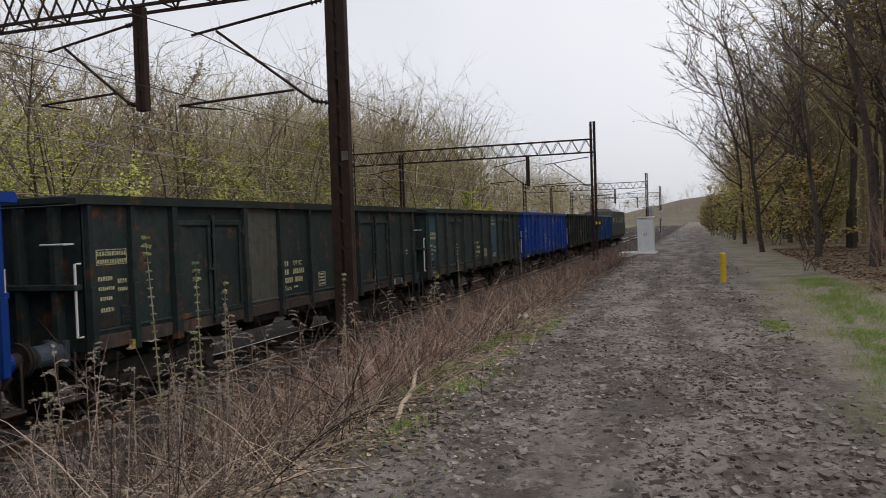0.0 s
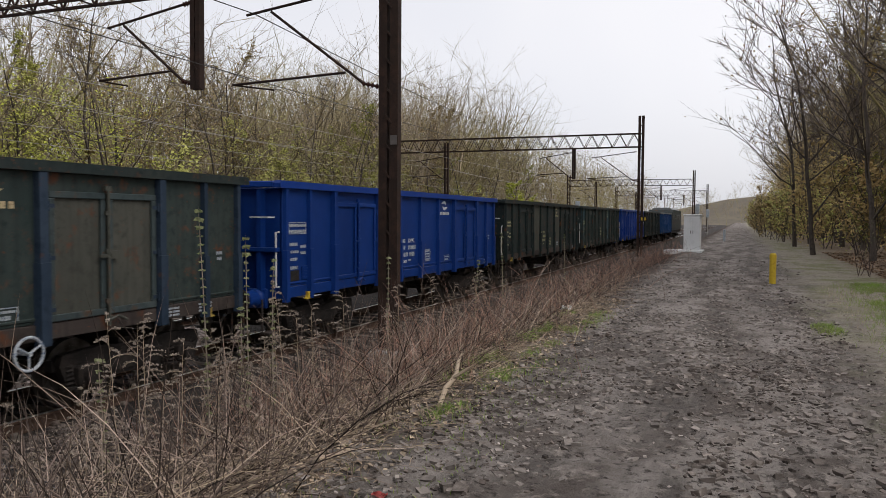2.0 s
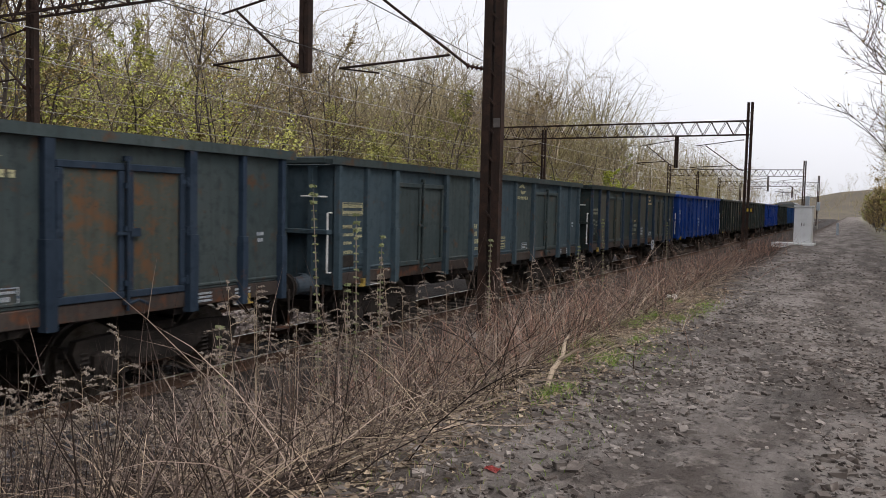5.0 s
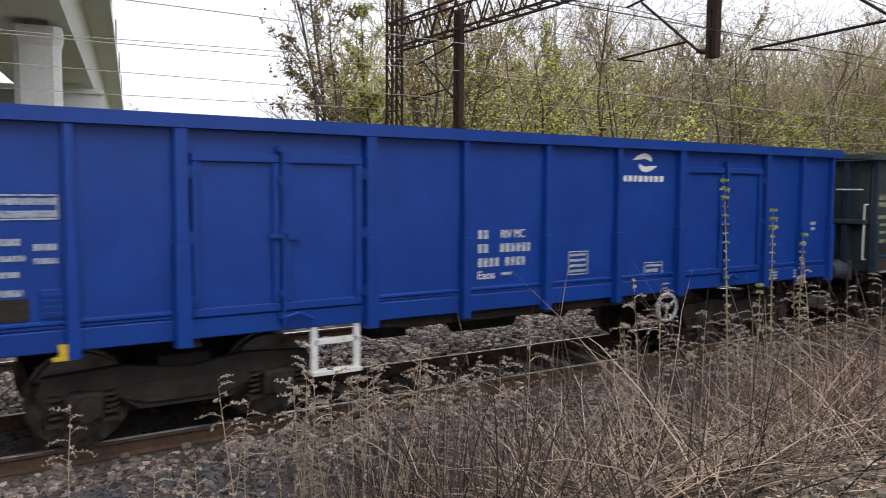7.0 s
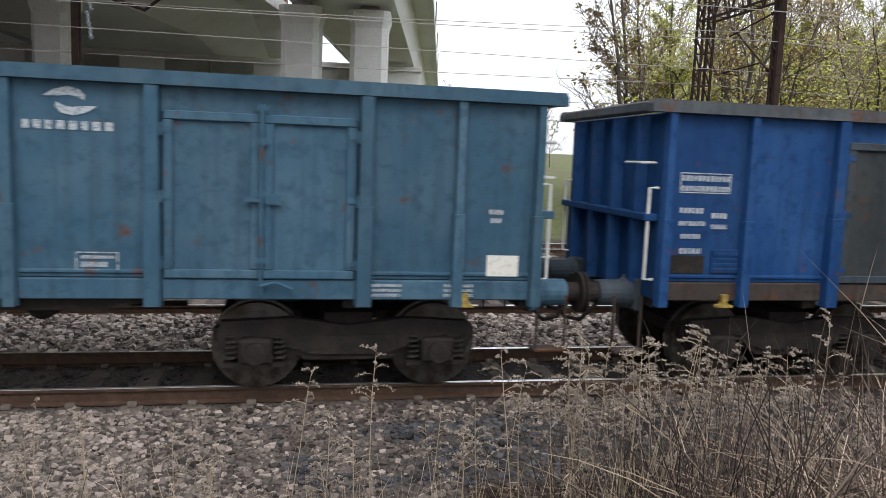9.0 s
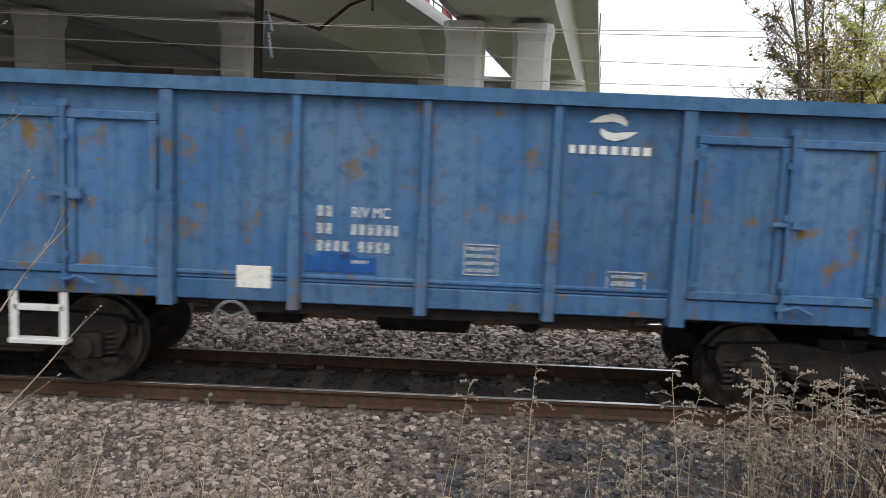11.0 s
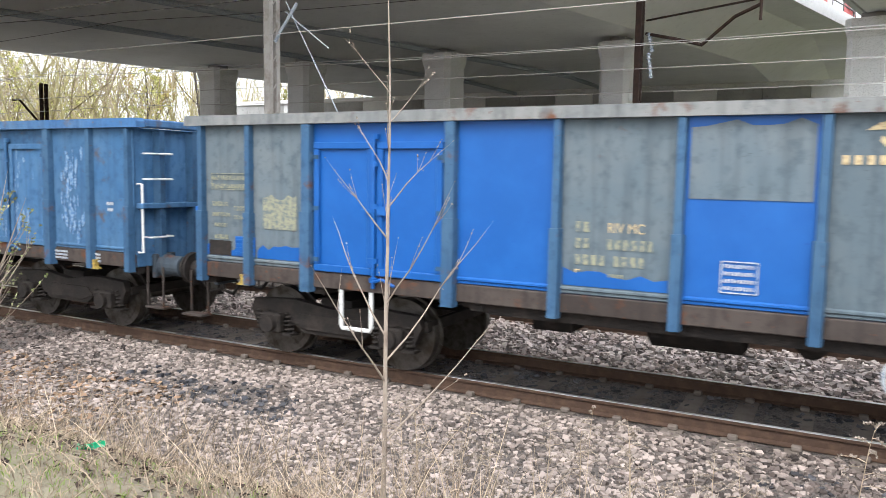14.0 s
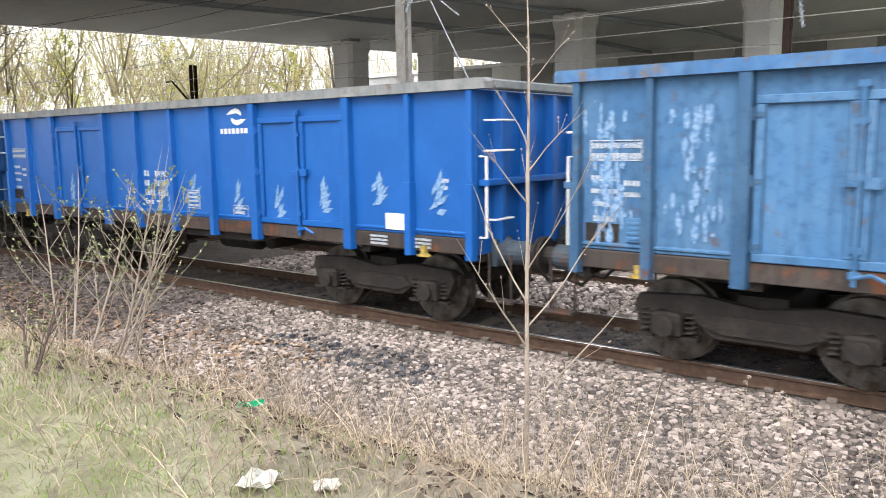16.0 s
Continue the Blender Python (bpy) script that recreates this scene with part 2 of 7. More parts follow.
BARK = mat("grey_brown_bark", (0.075, 0.062, 0.053), 0.95, 0, [(2, (0.115, 0.097, 0.082), 0.45, 0.7, 5), (12, (0.042, 0.036, 0.033), 0.5, 0.7, 4)], 0.5, 20, per_object=0.2)
TWIG = mat("grey_brown_twig", (0.130, 0.106, 0.088), 0.95, 0, [(0.6, (0.175, 0.142, 0.112), 0.4, 0.7, 3)], island=0.3, per_object=0.2)
LEAF_YELLOW = mat("young_yellow_green_leaf", (0.41, 0.40, 0.115), 0.7, 0, [(0.5, (0.30, 0.31, 0.085), 0.4, 0.7, 3)], island=0.35, per_object=0.25)
LEAF_OCHRE = mat("ochre_catkin_leaf", (0.33, 0.235, 0.10), 0.8, 0, [(0.5, (0.26, 0.21, 0.085), 0.4, 0.7, 3)], island=0.35, per_object=0.2)
LEAF_BRIGHT = mat("bright_spring_leaf", (0.40, 0.42, 0.06), 0.65, 0, [(0.5, (0.32, 0.36, 0.05), 0.4, 0.7, 3)], island=0.3)
LEAF_GREEN = mat("small_green_leaf", (0.21, 0.22, 0.115), 0.65, 0, [(3, (0.11, 0.14, 0.04), 0.4, 0.7, 3)], island=0.35)
GRASS = mat("spring_grass_blade", (0.18, 0.28, 0.05), 0.7, 0, [(1.5, (0.20, 0.22, 0.07), 0.4, 0.7, 3)], island=0.4)
STRAW = mat("dry_straw_stem", (0.37, 0.295, 0.21), 0.85, 0, [(0.9, (0.25, 0.185, 0.13), 0.4, 0.7, 3)], island=0.6)
BRAMBLE = mat("reddish_dry_stem", (0.25, 0.145, 0.110), 0.85, 0, [(0.5, (0.32, 0.20, 0.145), 0.4, 0.7, 3)], island=0.7)
BRAMBLE_GREY = mat("grey_dry_stem", (0.100, 0.075, 0.062), 0.85, 0, [(0.5, (0.038, 0.027, 0.023), 0.4, 0.7, 3)], island=0.8)
FLUFF = mat("dry_seed_head", (0.32, 0.27, 0.225), 0.95, 0, [(6, (0.16, 0.13, 0.10), 0.4, 0.7, 3)], island=0.4)
SAPLING_BARK = mat("pale_sapling_bark", (0.30, 0.25, 0.20), 0.8, 0, [(6, (0.20, 0.15, 0.12), 0.45, 0.7, 4)], 0.2, 40)
WOOD_LEAF = mat("russet_wood_litter", (0.25, 0.165, 0.105), 0.9, 0, [(0.8, (0.16, 0.105, 0.07), 0.4, 0.7, 3)], island=0.5)
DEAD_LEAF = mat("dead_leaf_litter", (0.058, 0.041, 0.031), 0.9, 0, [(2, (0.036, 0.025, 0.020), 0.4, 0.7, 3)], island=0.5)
CABINET = mat("white_cabinet_shell", (0.70, 0.71, 0.71), 0.5, 0, [(3, (0.62, 0.63, 0.62), 0.5, 0.7, 4)], 0.05, 20)
GLASS_DARK = mat("dark_window_glass", (0.02, 0.025, 0.03), 0.1, 0)


# ---- building helpers ----
def box(bm, x0, x1, y0, y1, z0, z1):
    v = [bm.verts.new((x, y, z)) for z in (z0, z1) for x, y in ((x0, y0), (x1, y0), (x1, y1), (x0, y1))]
    for f in ((3, 2, 1, 0), (4, 5, 6, 7), (0, 1, 5, 4), (1, 2, 6, 5), (2, 3, 7, 6), (3, 0, 4, 7)):
        bm.faces.new([v[i] for i in f])
    return v


def soft_box(bm, x0, x1, y0, y1, z0, z1, r=0.01):
    b = bmesh.new()
    box(b, x0, x1, y0, y1, z0, z1)
    bmesh.ops.bevel(b, geom=b.edges[:], offset=r, segments=1, affect="EDGES")
    join(bm, b)


def join(bm, other):
    me = bpy.data.meshes.new("tmp")
    other.to_mesh(me)
    other.free()
    bm.from_mesh(me)
    bpy.data.meshes.remove(me)


def tube(bm, points, radii, n=6, caps=True):
    """A bent, tapered rod through points."""
    points = [Vector(p) for p in points]
    if not isinstance(radii, (list, tuple)):
        radii = [radii] * len(points)
    rows = []
    for i, p in enumerate(points):
        axis = points[min(i + 1, len(points) - 1)] - points[max(i - 1, 0)]
        axis.normalize()
        if i == 0:
            side = axis.orthogonal().normalized()
        else:
            side = (side - axis * side.dot(axis)).normalized()
        other = axis.cross(side)
        rows.append([bm.verts.new(p + (side * math.cos(2 * math.pi * k / n) + other * math.sin(2 * math.pi * k / n)) * radii[i]) for k in range(n)])
    for a, b in zip(rows, rows[1:]):
        for k in range(n):
            bm.faces.new((a[k], a[(k + 1) % n], b[(k + 1) % n], b[k]))
    if caps:
        bm.faces.new(rows[0][::-1])
        bm.faces.new(rows[-1])


def prism(bm, outline, axis, a, b):
    """Extrudes an outline of (u, v) along 'x', 'y' or 'z' from a to b."""
    def put(u, v, w):
        return {"x": (w, u, v), "y": (u, w, v), "z": (u, v, w)}[axis]
    lo = [bm.verts.new(put(u, v, a)) for u, v in outline]
    hi = [bm.verts.new(put(u, v, b)) for u, v in outline]
    n = len(outline)
    for i in range(n):
        bm.faces.new((lo[i], lo[(i + 1) % n], hi[(i + 1) % n], hi[i]))
    bm.faces.new(lo[::-1])
    bm.faces.new(hi)
    bmesh.ops.recalc_face_normals(bm, faces=bm.faces[:])


def disc(bm, x, y0, y1, z, r, n=20):
    """A wheel-like disc whose axle runs along y."""
    out = [(x + r * math.cos(2 * math.pi * i / n), z + r * math.sin(2 * math.pi * i / n)) for i in range(n)]
    prism(bm, out, "y", y0, y1)


def torus(bm, centre, axis, r, thick, n=18, m=6):
    centre, axis = Vector(centre), Vector(axis).normalized()
    side = axis.orthogonal().normalized()
    other = axis.cross(side)
    rows = []
    for i in range(n):
        a = 2 * math.pi * i / n
        out = side * math.cos(a) + other * math.sin(a)
        rows.append([bm.verts.new(centre + out * (r + thick * math.cos(2 * math.pi * k / m)) + axis * (thick * math.sin(2 * math.pi * k / m))) for k in range(m)])
    for i in range(n):
        a, b = rows[i], rows[(i + 1) % n]
        for k in range(m):
            bm.faces.new((a[k], b[k], b[(k + 1) % m], a[(k + 1) % m]))


def mesh_of(name, bm, material):
    me = bpy.data.meshes.new(name)
    bm.to_mesh(me)
    bm.free()
    me.materials.append(material)
    return me


def part(name, bm, material, parent, label=""):
    ob = new(name, mesh_of(name, bm, material))
    ob.parent = parent
    return tagged(ob, label)


def share(name, me, parent, m=None, label="", material=None):
    ob = new(name, me)
    ob.parent = parent
    if m is not None:
        ob.matrix_basis = m
    if material is not None:
        repaint(ob, material)
    return tagged(ob, label)


def repaint(ob, material):
    ob.material_slots[0].link = "OBJECT"
    ob.material_slots[0].material = material


def thing(name, bm, material, label, category, group="", kind="", m=None):
    ob = new(name, mesh_of(name, bm, material))
    if m is not None:
        ob.matrix_basis = m
    return tagged(ob, label, category, group, kind)


def holder(name, label, category, group="", m=None, kind=""):
    ob = new(name)
    ob.empty_display_size = 0.2
    if m is not None:
        ob.matrix_basis = m
    return tagged(ob, label, category, group, kind)


def raw(name, verts, faces, material):
    me = bpy.data.meshes.new(name)
    me.from_pydata(verts, [], faces)
    me.materials.append(material)
    return me


# ---- ground ----
def smooth(a, b, x):
    t = min(1, max(0, (x - a) / (b - a)))
    return t * t * (3 - 2 * t)


def ground_z(x, y):
    """Height of the earth: the path bank, the track bed, the far slope."""
    top = 0.9 + 0.25 * smooth(-12, -30, y) + 3.0 * smooth(-30, -90, y)
    foot = -0.3
    z = foot + (top - foot) * smooth(-3.7, -6.6, y)
    if y > -4:
        z = foot + 0.12 * smooth(-2.6, -1.7, y)
        z -= 0.12 * smooth(14.5, 16, y)
        z += 1.3 * smooth(17, 30, y) + 3.5 * smooth(60, 160, y)
    bank = noise.noise((x * 0.35, y * 0.35, 0)) * 0.07 + noise.noise((x * 1.3, y * 1.3, 3)) * 0.03
    if -3.4 < y < 15:
        bank *= 0.15
    elif -10.5 < y < -6.2:
        bank = bank * 0.6 + noise.noise((x * 2.4, y * 3.6, 7)) * 0.034 + noise.noise((x * 6.5, y * 7.5, 4)) * 0.028
    return z + bank


def ground_material():
    m = mat("earth", (0.10, 0.093, 0.088), 0.95, 0, [], 0)
    n, l = m.node_tree.nodes, m.node_tree.links
    bsdf = n["Principled BSDF"]
    tc = n.new("ShaderNodeTexCoord")
    sep = n.new("ShaderNodeSeparateXYZ")
    wob = n.new("ShaderNodeTexNoise")
    wob.inputs["Scale"].default_value, wob.inputs["Detail"].default_value = 0.9, 5
    l.new(tc.outputs["Object"], sep.inputs[0])
    l.new(tc.outputs["Object"], wob.inputs["Vector"])
    addn = n.new("ShaderNodeMath")
    addn.operation = "MULTIPLY_ADD"
    addn.inputs[1].default_value = 1.8
    l.new(wob.outputs["Fac"], addn.inputs[0])
    l.new(sep.outputs["Y"], addn.inputs[2])
    yy = addn.outputs[0]

    def noise_mix(a, b, scale, lo, hi, detail=6, stretch=None):
        tex = n.new("ShaderNodeTexNoise")
        tex.inputs["Scale"].default_value, tex.inputs["Detail"].default_value = scale, detail
        tex.inputs["Roughness"].default_value = 0.65
        if stretch:
            long_way = n.new("ShaderNodeMapping")
            long_way.inputs["Scale"].default_value = stretch
            l.new(tc.outputs["Object"], long_way.inputs[0])
            l.new(long_way.outputs[0], tex.inputs["Vector"])
        else:
            l.new(tc.outputs["Object"], tex.inputs["Vector"])
        r = n.new("ShaderNodeMapRange")
        r.inputs["From Min"].default_value, r.inputs["From Max"].default_value = lo, hi
        l.new(tex.outputs["Fac"], r.inputs["Value"])
        return blend(a, b, r.outputs[0])

    def blend(a, b, fac):
        mix = n.new("ShaderNodeMix")
        mix.data_type = "RGBA"
        for sock, val in ((mix.inputs[6], a), (mix.inputs[7], b)):
            if isinstance(val, tuple):
                sock.default_value = (*val, 1)
            else:
                l.new(val, sock)
        l.new(fac, mix.inputs["Factor"])
        return mix.outputs[2]

    def step(a, b):
        r = n.new("ShaderNodeMapRange")
        r.inputs["From Min"].default_value, r.inputs["From Max"].default_value = a, b
        l.new(yy, r.inputs["Value"])
        return r.outputs[0]

    path = noise_mix((0.292, 0.259, 0.233), (0.128, 0.112, 0.100), 1.0, 0.44, 0.58, 6, (0.22, 1.3, 1))
    path = noise_mix(noise_mix(noise_mix(path, (0.125, 0.104, 0.090), 1.3, 0.46, 0.62), (0.38, 0.33, 0.29), 6, 0.55, 0.72), (0.065, 0.055, 0.048), 13, 0.53, 0.64)
    verge = noise_mix(noise_mix((0.29, 0.255, 0.205), (0.18, 0.185, 0.09), 0.8, 0.45, 0.62), (0.16, 0.135, 0.105), 7, 0.5, 0.7)
    floor = noise_mix(noise_mix((0.25, 0.188, 0.13), (0.16, 0.12, 0.085), 0.7, 0.4, 0.65), (0.21, 0.165, 0.115), 8, 0.52, 0.7)
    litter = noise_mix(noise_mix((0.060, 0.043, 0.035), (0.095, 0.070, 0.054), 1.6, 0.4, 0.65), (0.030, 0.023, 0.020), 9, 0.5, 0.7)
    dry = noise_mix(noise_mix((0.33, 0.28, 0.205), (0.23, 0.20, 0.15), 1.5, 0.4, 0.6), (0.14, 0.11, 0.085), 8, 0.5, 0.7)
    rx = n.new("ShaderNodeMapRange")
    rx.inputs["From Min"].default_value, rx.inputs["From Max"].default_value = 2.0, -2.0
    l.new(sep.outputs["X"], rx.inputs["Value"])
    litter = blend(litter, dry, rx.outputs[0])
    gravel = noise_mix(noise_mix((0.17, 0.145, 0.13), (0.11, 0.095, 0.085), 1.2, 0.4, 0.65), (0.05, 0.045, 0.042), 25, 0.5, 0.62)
    # Dark coaly earth that also carries the shade beneath train and weeds.
    shaded_bed = noise_mix((0.055, 0.047, 0.042), (0.030, 0.026, 0.024), 3.0, 0.4, 0.65)
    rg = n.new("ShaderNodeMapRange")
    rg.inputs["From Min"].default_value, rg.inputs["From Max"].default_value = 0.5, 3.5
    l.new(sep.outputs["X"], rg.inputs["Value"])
    gravel = blend(gravel, shaded_bed, rg.outputs[0])
    woods = noise_mix(noise_mix((0.16, 0.145, 0.095), (0.15, 0.18, 0.07), 0.15, 0.4, 0.6), (0.10, 0.085, 0.055), 3, 0.5, 0.7)
    rp = n.new("ShaderNodeMapRange")
    rp.inputs["From Min"].default_value, rp.inputs["From Max"].default_value = 0.5, -2.5
    l.new(sep.outputs["X"], rp.inputs["Value"])
    path = blend(path, noise_mix(noise_mix((0.37, 0.345, 0.235), (0.24, 0.235, 0.13), 1.6, 0.42, 0.62), (0.20, 0.165, 0.12), 9, 0.5, 0.68), rp.outputs[0])
    c = blend(blend(floor, verge, step(-12.9, -11.5)), path, step(-10.3, -9.2))
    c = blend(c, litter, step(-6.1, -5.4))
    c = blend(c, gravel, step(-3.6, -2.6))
    # Pale ground added below the viaduct to bounce light onto the deck's underside.
    bare = noise_mix((0.36, 0.34, 0.305), (0.28, 0.26, 0.23), 0.6, 0.4, 0.65)
    under = n.new("ShaderNodeMapRange")
    under.inputs["From Min"].default_value, under.inputs["From Max"].default_value = 2.0, -6.0
    l.new(sep.outputs["X"], under.inputs["Value"])
    woods = blend(woods, bare, under.outputs[0])
    c = blend(c, woods, step(17.5, 19.0))
    l.new(c, bsdf.inputs["Base Color"])
    h1 = n.new("ShaderNodeTexNoise")
    h1.inputs["Scale"].default_value, h1.inputs["Detail"].default_value = 10, 9
    h1.inputs["Roughness"].default_value = 0.7
    l.new(tc.outputs["Object"], h1.inputs["Vector"])
    b = n.new("ShaderNodeBump")
    b.inputs["Strength"].default_value, b.inputs["Distance"].default_value = 1.0, 0.09
    l.new(h1.outputs["Fac"], b.inputs["Height"])
    l.new(b.outputs[0], bsdf.inputs["Normal"])
    return m


EARTH = ground_material()


def build_ground():
    xs = [-900, -500, -300, -180] + [-120 + 8 * i for i in range(12)] + [-24 + 1.0 * i for i in range(20)]
    xs += [-4 + 0.25 * i for i in range(22)] + [1.5 + 0.11 * i for i in range(132)] + [16.02 + 0.25 * i for i in range(32)] + [24 + 1.0 * i for i in range(26)] + [50 + 10 * i for i in range(20)] + [300, 500, 900, 1500, 3000]
    ys = [-1500, -600, -300, -160, -110, -80, -60, -45, -36, -30, -26, -22, -19, -17] + [-15.5 + 0.5 * i for i in range(10)]
    ys += [-10.5 + 0.1 * i for i in range(44)] + [-6.1 + 0.2 * i for i in range(24)] + [-1.2, 0, 1.5, 3, 5, 7, 9, 11, 13, 14.5, 15.2, 16, 17, 18.5, 20, 23, 26, 30, 36, 45, 60, 80, 110, 150, 220, 350, 700, 1500]
    verts = [(x, y, ground_z(x, y)) for y in ys for x in xs]
    w = len(xs)
    faces = [(j * w + i, j * w + i + 1, (j + 1) * w + i + 1, (j + 1) * w + i) for j in range(len(ys) - 1) for i in range(w - 1)]
    me = raw("ground", verts, faces, EARTH)
    for p in me.polygons:
        p.use_smooth = True
    return tagged(new("ground", me), "muddy grey path, dead-leaf bank and gravel track bed", "ground", kind="structure")


build_ground()


# ---- tracks ----
def rail_mesh(length):
    bm = bmesh.new()
    outline = [(-0.07, -0.17), (0.07, -0.17), (0.07, -0.158), (0.012, -0.14), (0.012, -0.045), (0.036, -0.035), (0.036, -0.004), (-0.036, -0.004), (-0.036, -0.035), (-0.012, -0.045), (-0.012, -0.14), (-0.07, -0.158)]
    prism(bm, outline, "x", 0, length)
    return mesh_of("rail", bm, RAIL_SIDE)


def head_mesh(length):
    bm = bmesh.new()
    prism(bm, [(-0.03, -0.004), (0.03, -0.004), (0.026, 0.0), (-0.026, 0.0)], "x", 0, length)
    return mesh_of("running_surface", bm, RAIL_TOP)


def sleeper_mesh():
    bm = bmesh.new()
    prism(bm, [(-0.15, -0.35), (0.15, -0.35), (0.11, -0.175), (-0.11, -0.175)], "y", -1.25, 1.25)
    for y in (-0.75, 0.75):
        for s in (-1, 1):
            soft_box(bm, -0.05, 0.05, y + s * 0.115 - 0.035, y + s * 0.115 + 0.035, -0.176, -0.12, 0.012)
    return mesh_of("sleeper", bm, SLEEPER)


RAIL, HEAD, SLEEPER_ME = rail_mesh(480), head_mesh(480), sleeper_mesh()


def track(y, near, name_label):
    t = holder("railway_track", name_label, "railway track", "tracks side by side", pose(0, y, 0), "structure")
    for s in (-0.7535, 0.7535):
        r = share("rail", RAIL, t, pose(-180, s, 0))
        share("running_surface", HEAD, r)
    for i in range(near[0], near[1]):
        share("sleeper", SLEEPER_ME, t, pose(i * 0.6 + 0.2, 0, 0.004 * math.sin(i * 1.7)))
    return t


track(0, (-60, 140), "rusty steel rails on dusty concrete sleepers in ballast")
track(4.5, (-30, 60), "second railway track in ballast beyond the train")
track(13.0, (-20, 30), "third railway track before the grassy bank")


def stone_field(name, count, area, size, material, label, seed, lift=0.0, keep=None):
    """Loose stones strewn on the ground as one object."""
    rnd = random.Random(seed)
    base = np.array([(x, y, z) for z in (-0.7, 0.7) for x, y in ((-0.8, -0.7), (0.7, -0.8), (0.8, 0.7), (-0.7, 0.8))])
    tri = np.array([(0, 2, 1), (0, 3, 2), (4, 5, 6), (4, 6, 7), (0, 1, 5), (0, 5, 4), (1, 2, 6), (1, 6, 5), (2, 3, 7), (2, 7, 6), (3, 0, 4), (3, 4, 7)])
    verts, faces, k = [], [], 0
    rs = np.random.RandomState(seed)
    x0, x1, y0, y1 = area
    while k < count:
        x, y = rnd.uniform(x0, x1), rnd.uniform(y0, y1)
        if keep and not keep(x, y, rnd):
            count -= 1
            continue
        s = size * (0.5 + 1.1 * rnd.random() ** 1.6)
        p = base * (1 + rs.uniform(-0.32, 0.32, base.shape)) * np.array([s, s * rnd.uniform(0.7, 1), s * rnd.uniform(0.5, 0.8)])
        a, tip = rnd.uniform(0, 6.28), rnd.uniform(-0.6, 0.6)
        p = p @ np.array([[1, 0, 0], [0, math.cos(tip), math.sin(tip)], [0, -math.sin(tip), math.cos(tip)]])
        c, n_ = math.cos(a), math.sin(a)
        p = p @ np.array([[c, n_, 0], [-n_, c, 0], [0, 0, 1]])
        p += np.array([x, y, ground_z(x, y) + lift + rnd.uniform(-0.2, 0.35) * s])
        verts.append(p)
        faces.append(tri + k * len(base))
        k += 1
    me = raw(name, np.concatenate(verts).tolist(), np.concatenate(faces).tolist(), material)
    return tagged(new(name, me), label, "stones", kind="stuff")


def coal_patch(x, y):
    wob = noise.noise((x * 0.8, y * 1.2, 11)) * 0.45
    return (0.3 < x + 2.6 * noise.noise((x * 0.9, y * 1.1, 17)) + 0.8 * noise.noise((x * 5, y * 5, 19)) < 6 and abs(y + 2.2) < 0.72 + wob * 1.2) or (-8.5 < x < -5.5 and abs(y + 2.2) < 0.3 + wob and noise.noise((x * 9, y * 9, 2)) > 0)


stone_field("ballast_stones", 30000, (-11, 4.6, -5.0, -0.95), 0.028, STONE, "loose brown-grey crushed ballast stones beside the rails", 3, 0.0, lambda x, y, r: (y > -3.6 - 1.2 * smooth(2.5, -1.0, x) or r.random() < 0.25) and r.random() > 0.85 * smooth(-2.6, 1.2, x) and not (coal_patch(x, y) and r.random() < 0.88))
stone_field("dusty_ballast", 14000, (-2.8, 8, -4.4, -0.95), 0.028, STONE_BROWN, "dusty brown crushed ballast stones beside the rails", 7, 0.0, lambda x, y, r: r.random() < smooth(-2.8, 0.8, x) and (y > -3.7 or r.random() < 0.4) and not (coal_patch(x, y) and r.random() < 0.88))
stone_field("dusty_ballast_rear", 11000, (-24, -8.5, -5.0, -0.95), 0.034, STONE_BROWN, "dusty brown ballast and earth crumbs along the rear track", 12, 0.0, lambda x, y, r: r.random() < smooth(-8.5, -11, x) and (y > -4.2 or r.random() < 0.5))
stone_field("coal_stones", 13000, (-10, 6, -3.7, -1.1), 0.030, STONE_DARK, "black coal-dusted ballast stones beside the rails", 4, 0.0, lambda x, y, r: coal_patch(x, y))
stone_field("ballast_between_rails", 5000, (-12, 14, -0.7, 0.7), 0.034, STONE_DARK, "dark oily ballast stones between the rails", 5, -0.02)
stone_field("ballast_beyond", 13000, (-14, 15, 0.85, 3.6), 0.042, STONE_LIT, "brown-grey ballast heaped between the tracks, sunlight put into its colour", 6, 0.03)
def on_path(x, y, r):
    """Thinner with distance and towards the path's edges."""
    edge = smooth(-11.0, -10.2, y) * smooth(-6.0, -6.6, y)
    return r.random() < min(1.0, (7.0 / x) ** 1.6) * edge * (0.55 + 0.9 * noise.noise((x * 0.5, y * 0.9, 23)) + 0.4 * noise.noise((x * 2.1, y * 2.6, 29)))


stone_field("path_lumps", 42000, (1.6, 34, -11.0, -6.0), 0.034, SOIL_LUMP, "trodden lumps of dry grey-brown earth on the path", 10, -0.014, on_path)
stone_field("path_clods", 42000, (1.6, 34, -11.0, -6.0), 0.016, CLOD, "dark crumbly earth clods and cinders on the path", 8, -0.003, on_path)
stone_field("path_pebbles", 26000, (1.6, 30, -11.0, -6.0), 0.013, CLOD_PALE, "pale grey pebbles and dry crumbs on the path", 9, -0.003, on_path)


# ---- the train ----
LENGTH, PACE, START, EASE = 14.04, 8.867, 21.058, 0.0029


SURGE = ((0, 0.0), (5, 0.0), (7, 0.0), (8.5, 0.10), (11, -0.04), (11.5, 0.08), (12, -0.04), (13, 0.11), (14, 0.12), (15, 0.0), (16, 0.0))


def wagon_x(k, t):
    slack = float(np.interp(t, [a for a, b in SURGE], [b for a, b in SURGE]))
    return START + PACE * t + EASE * (t - 8) ** 2 + slack - LENGTH * k - 6.555


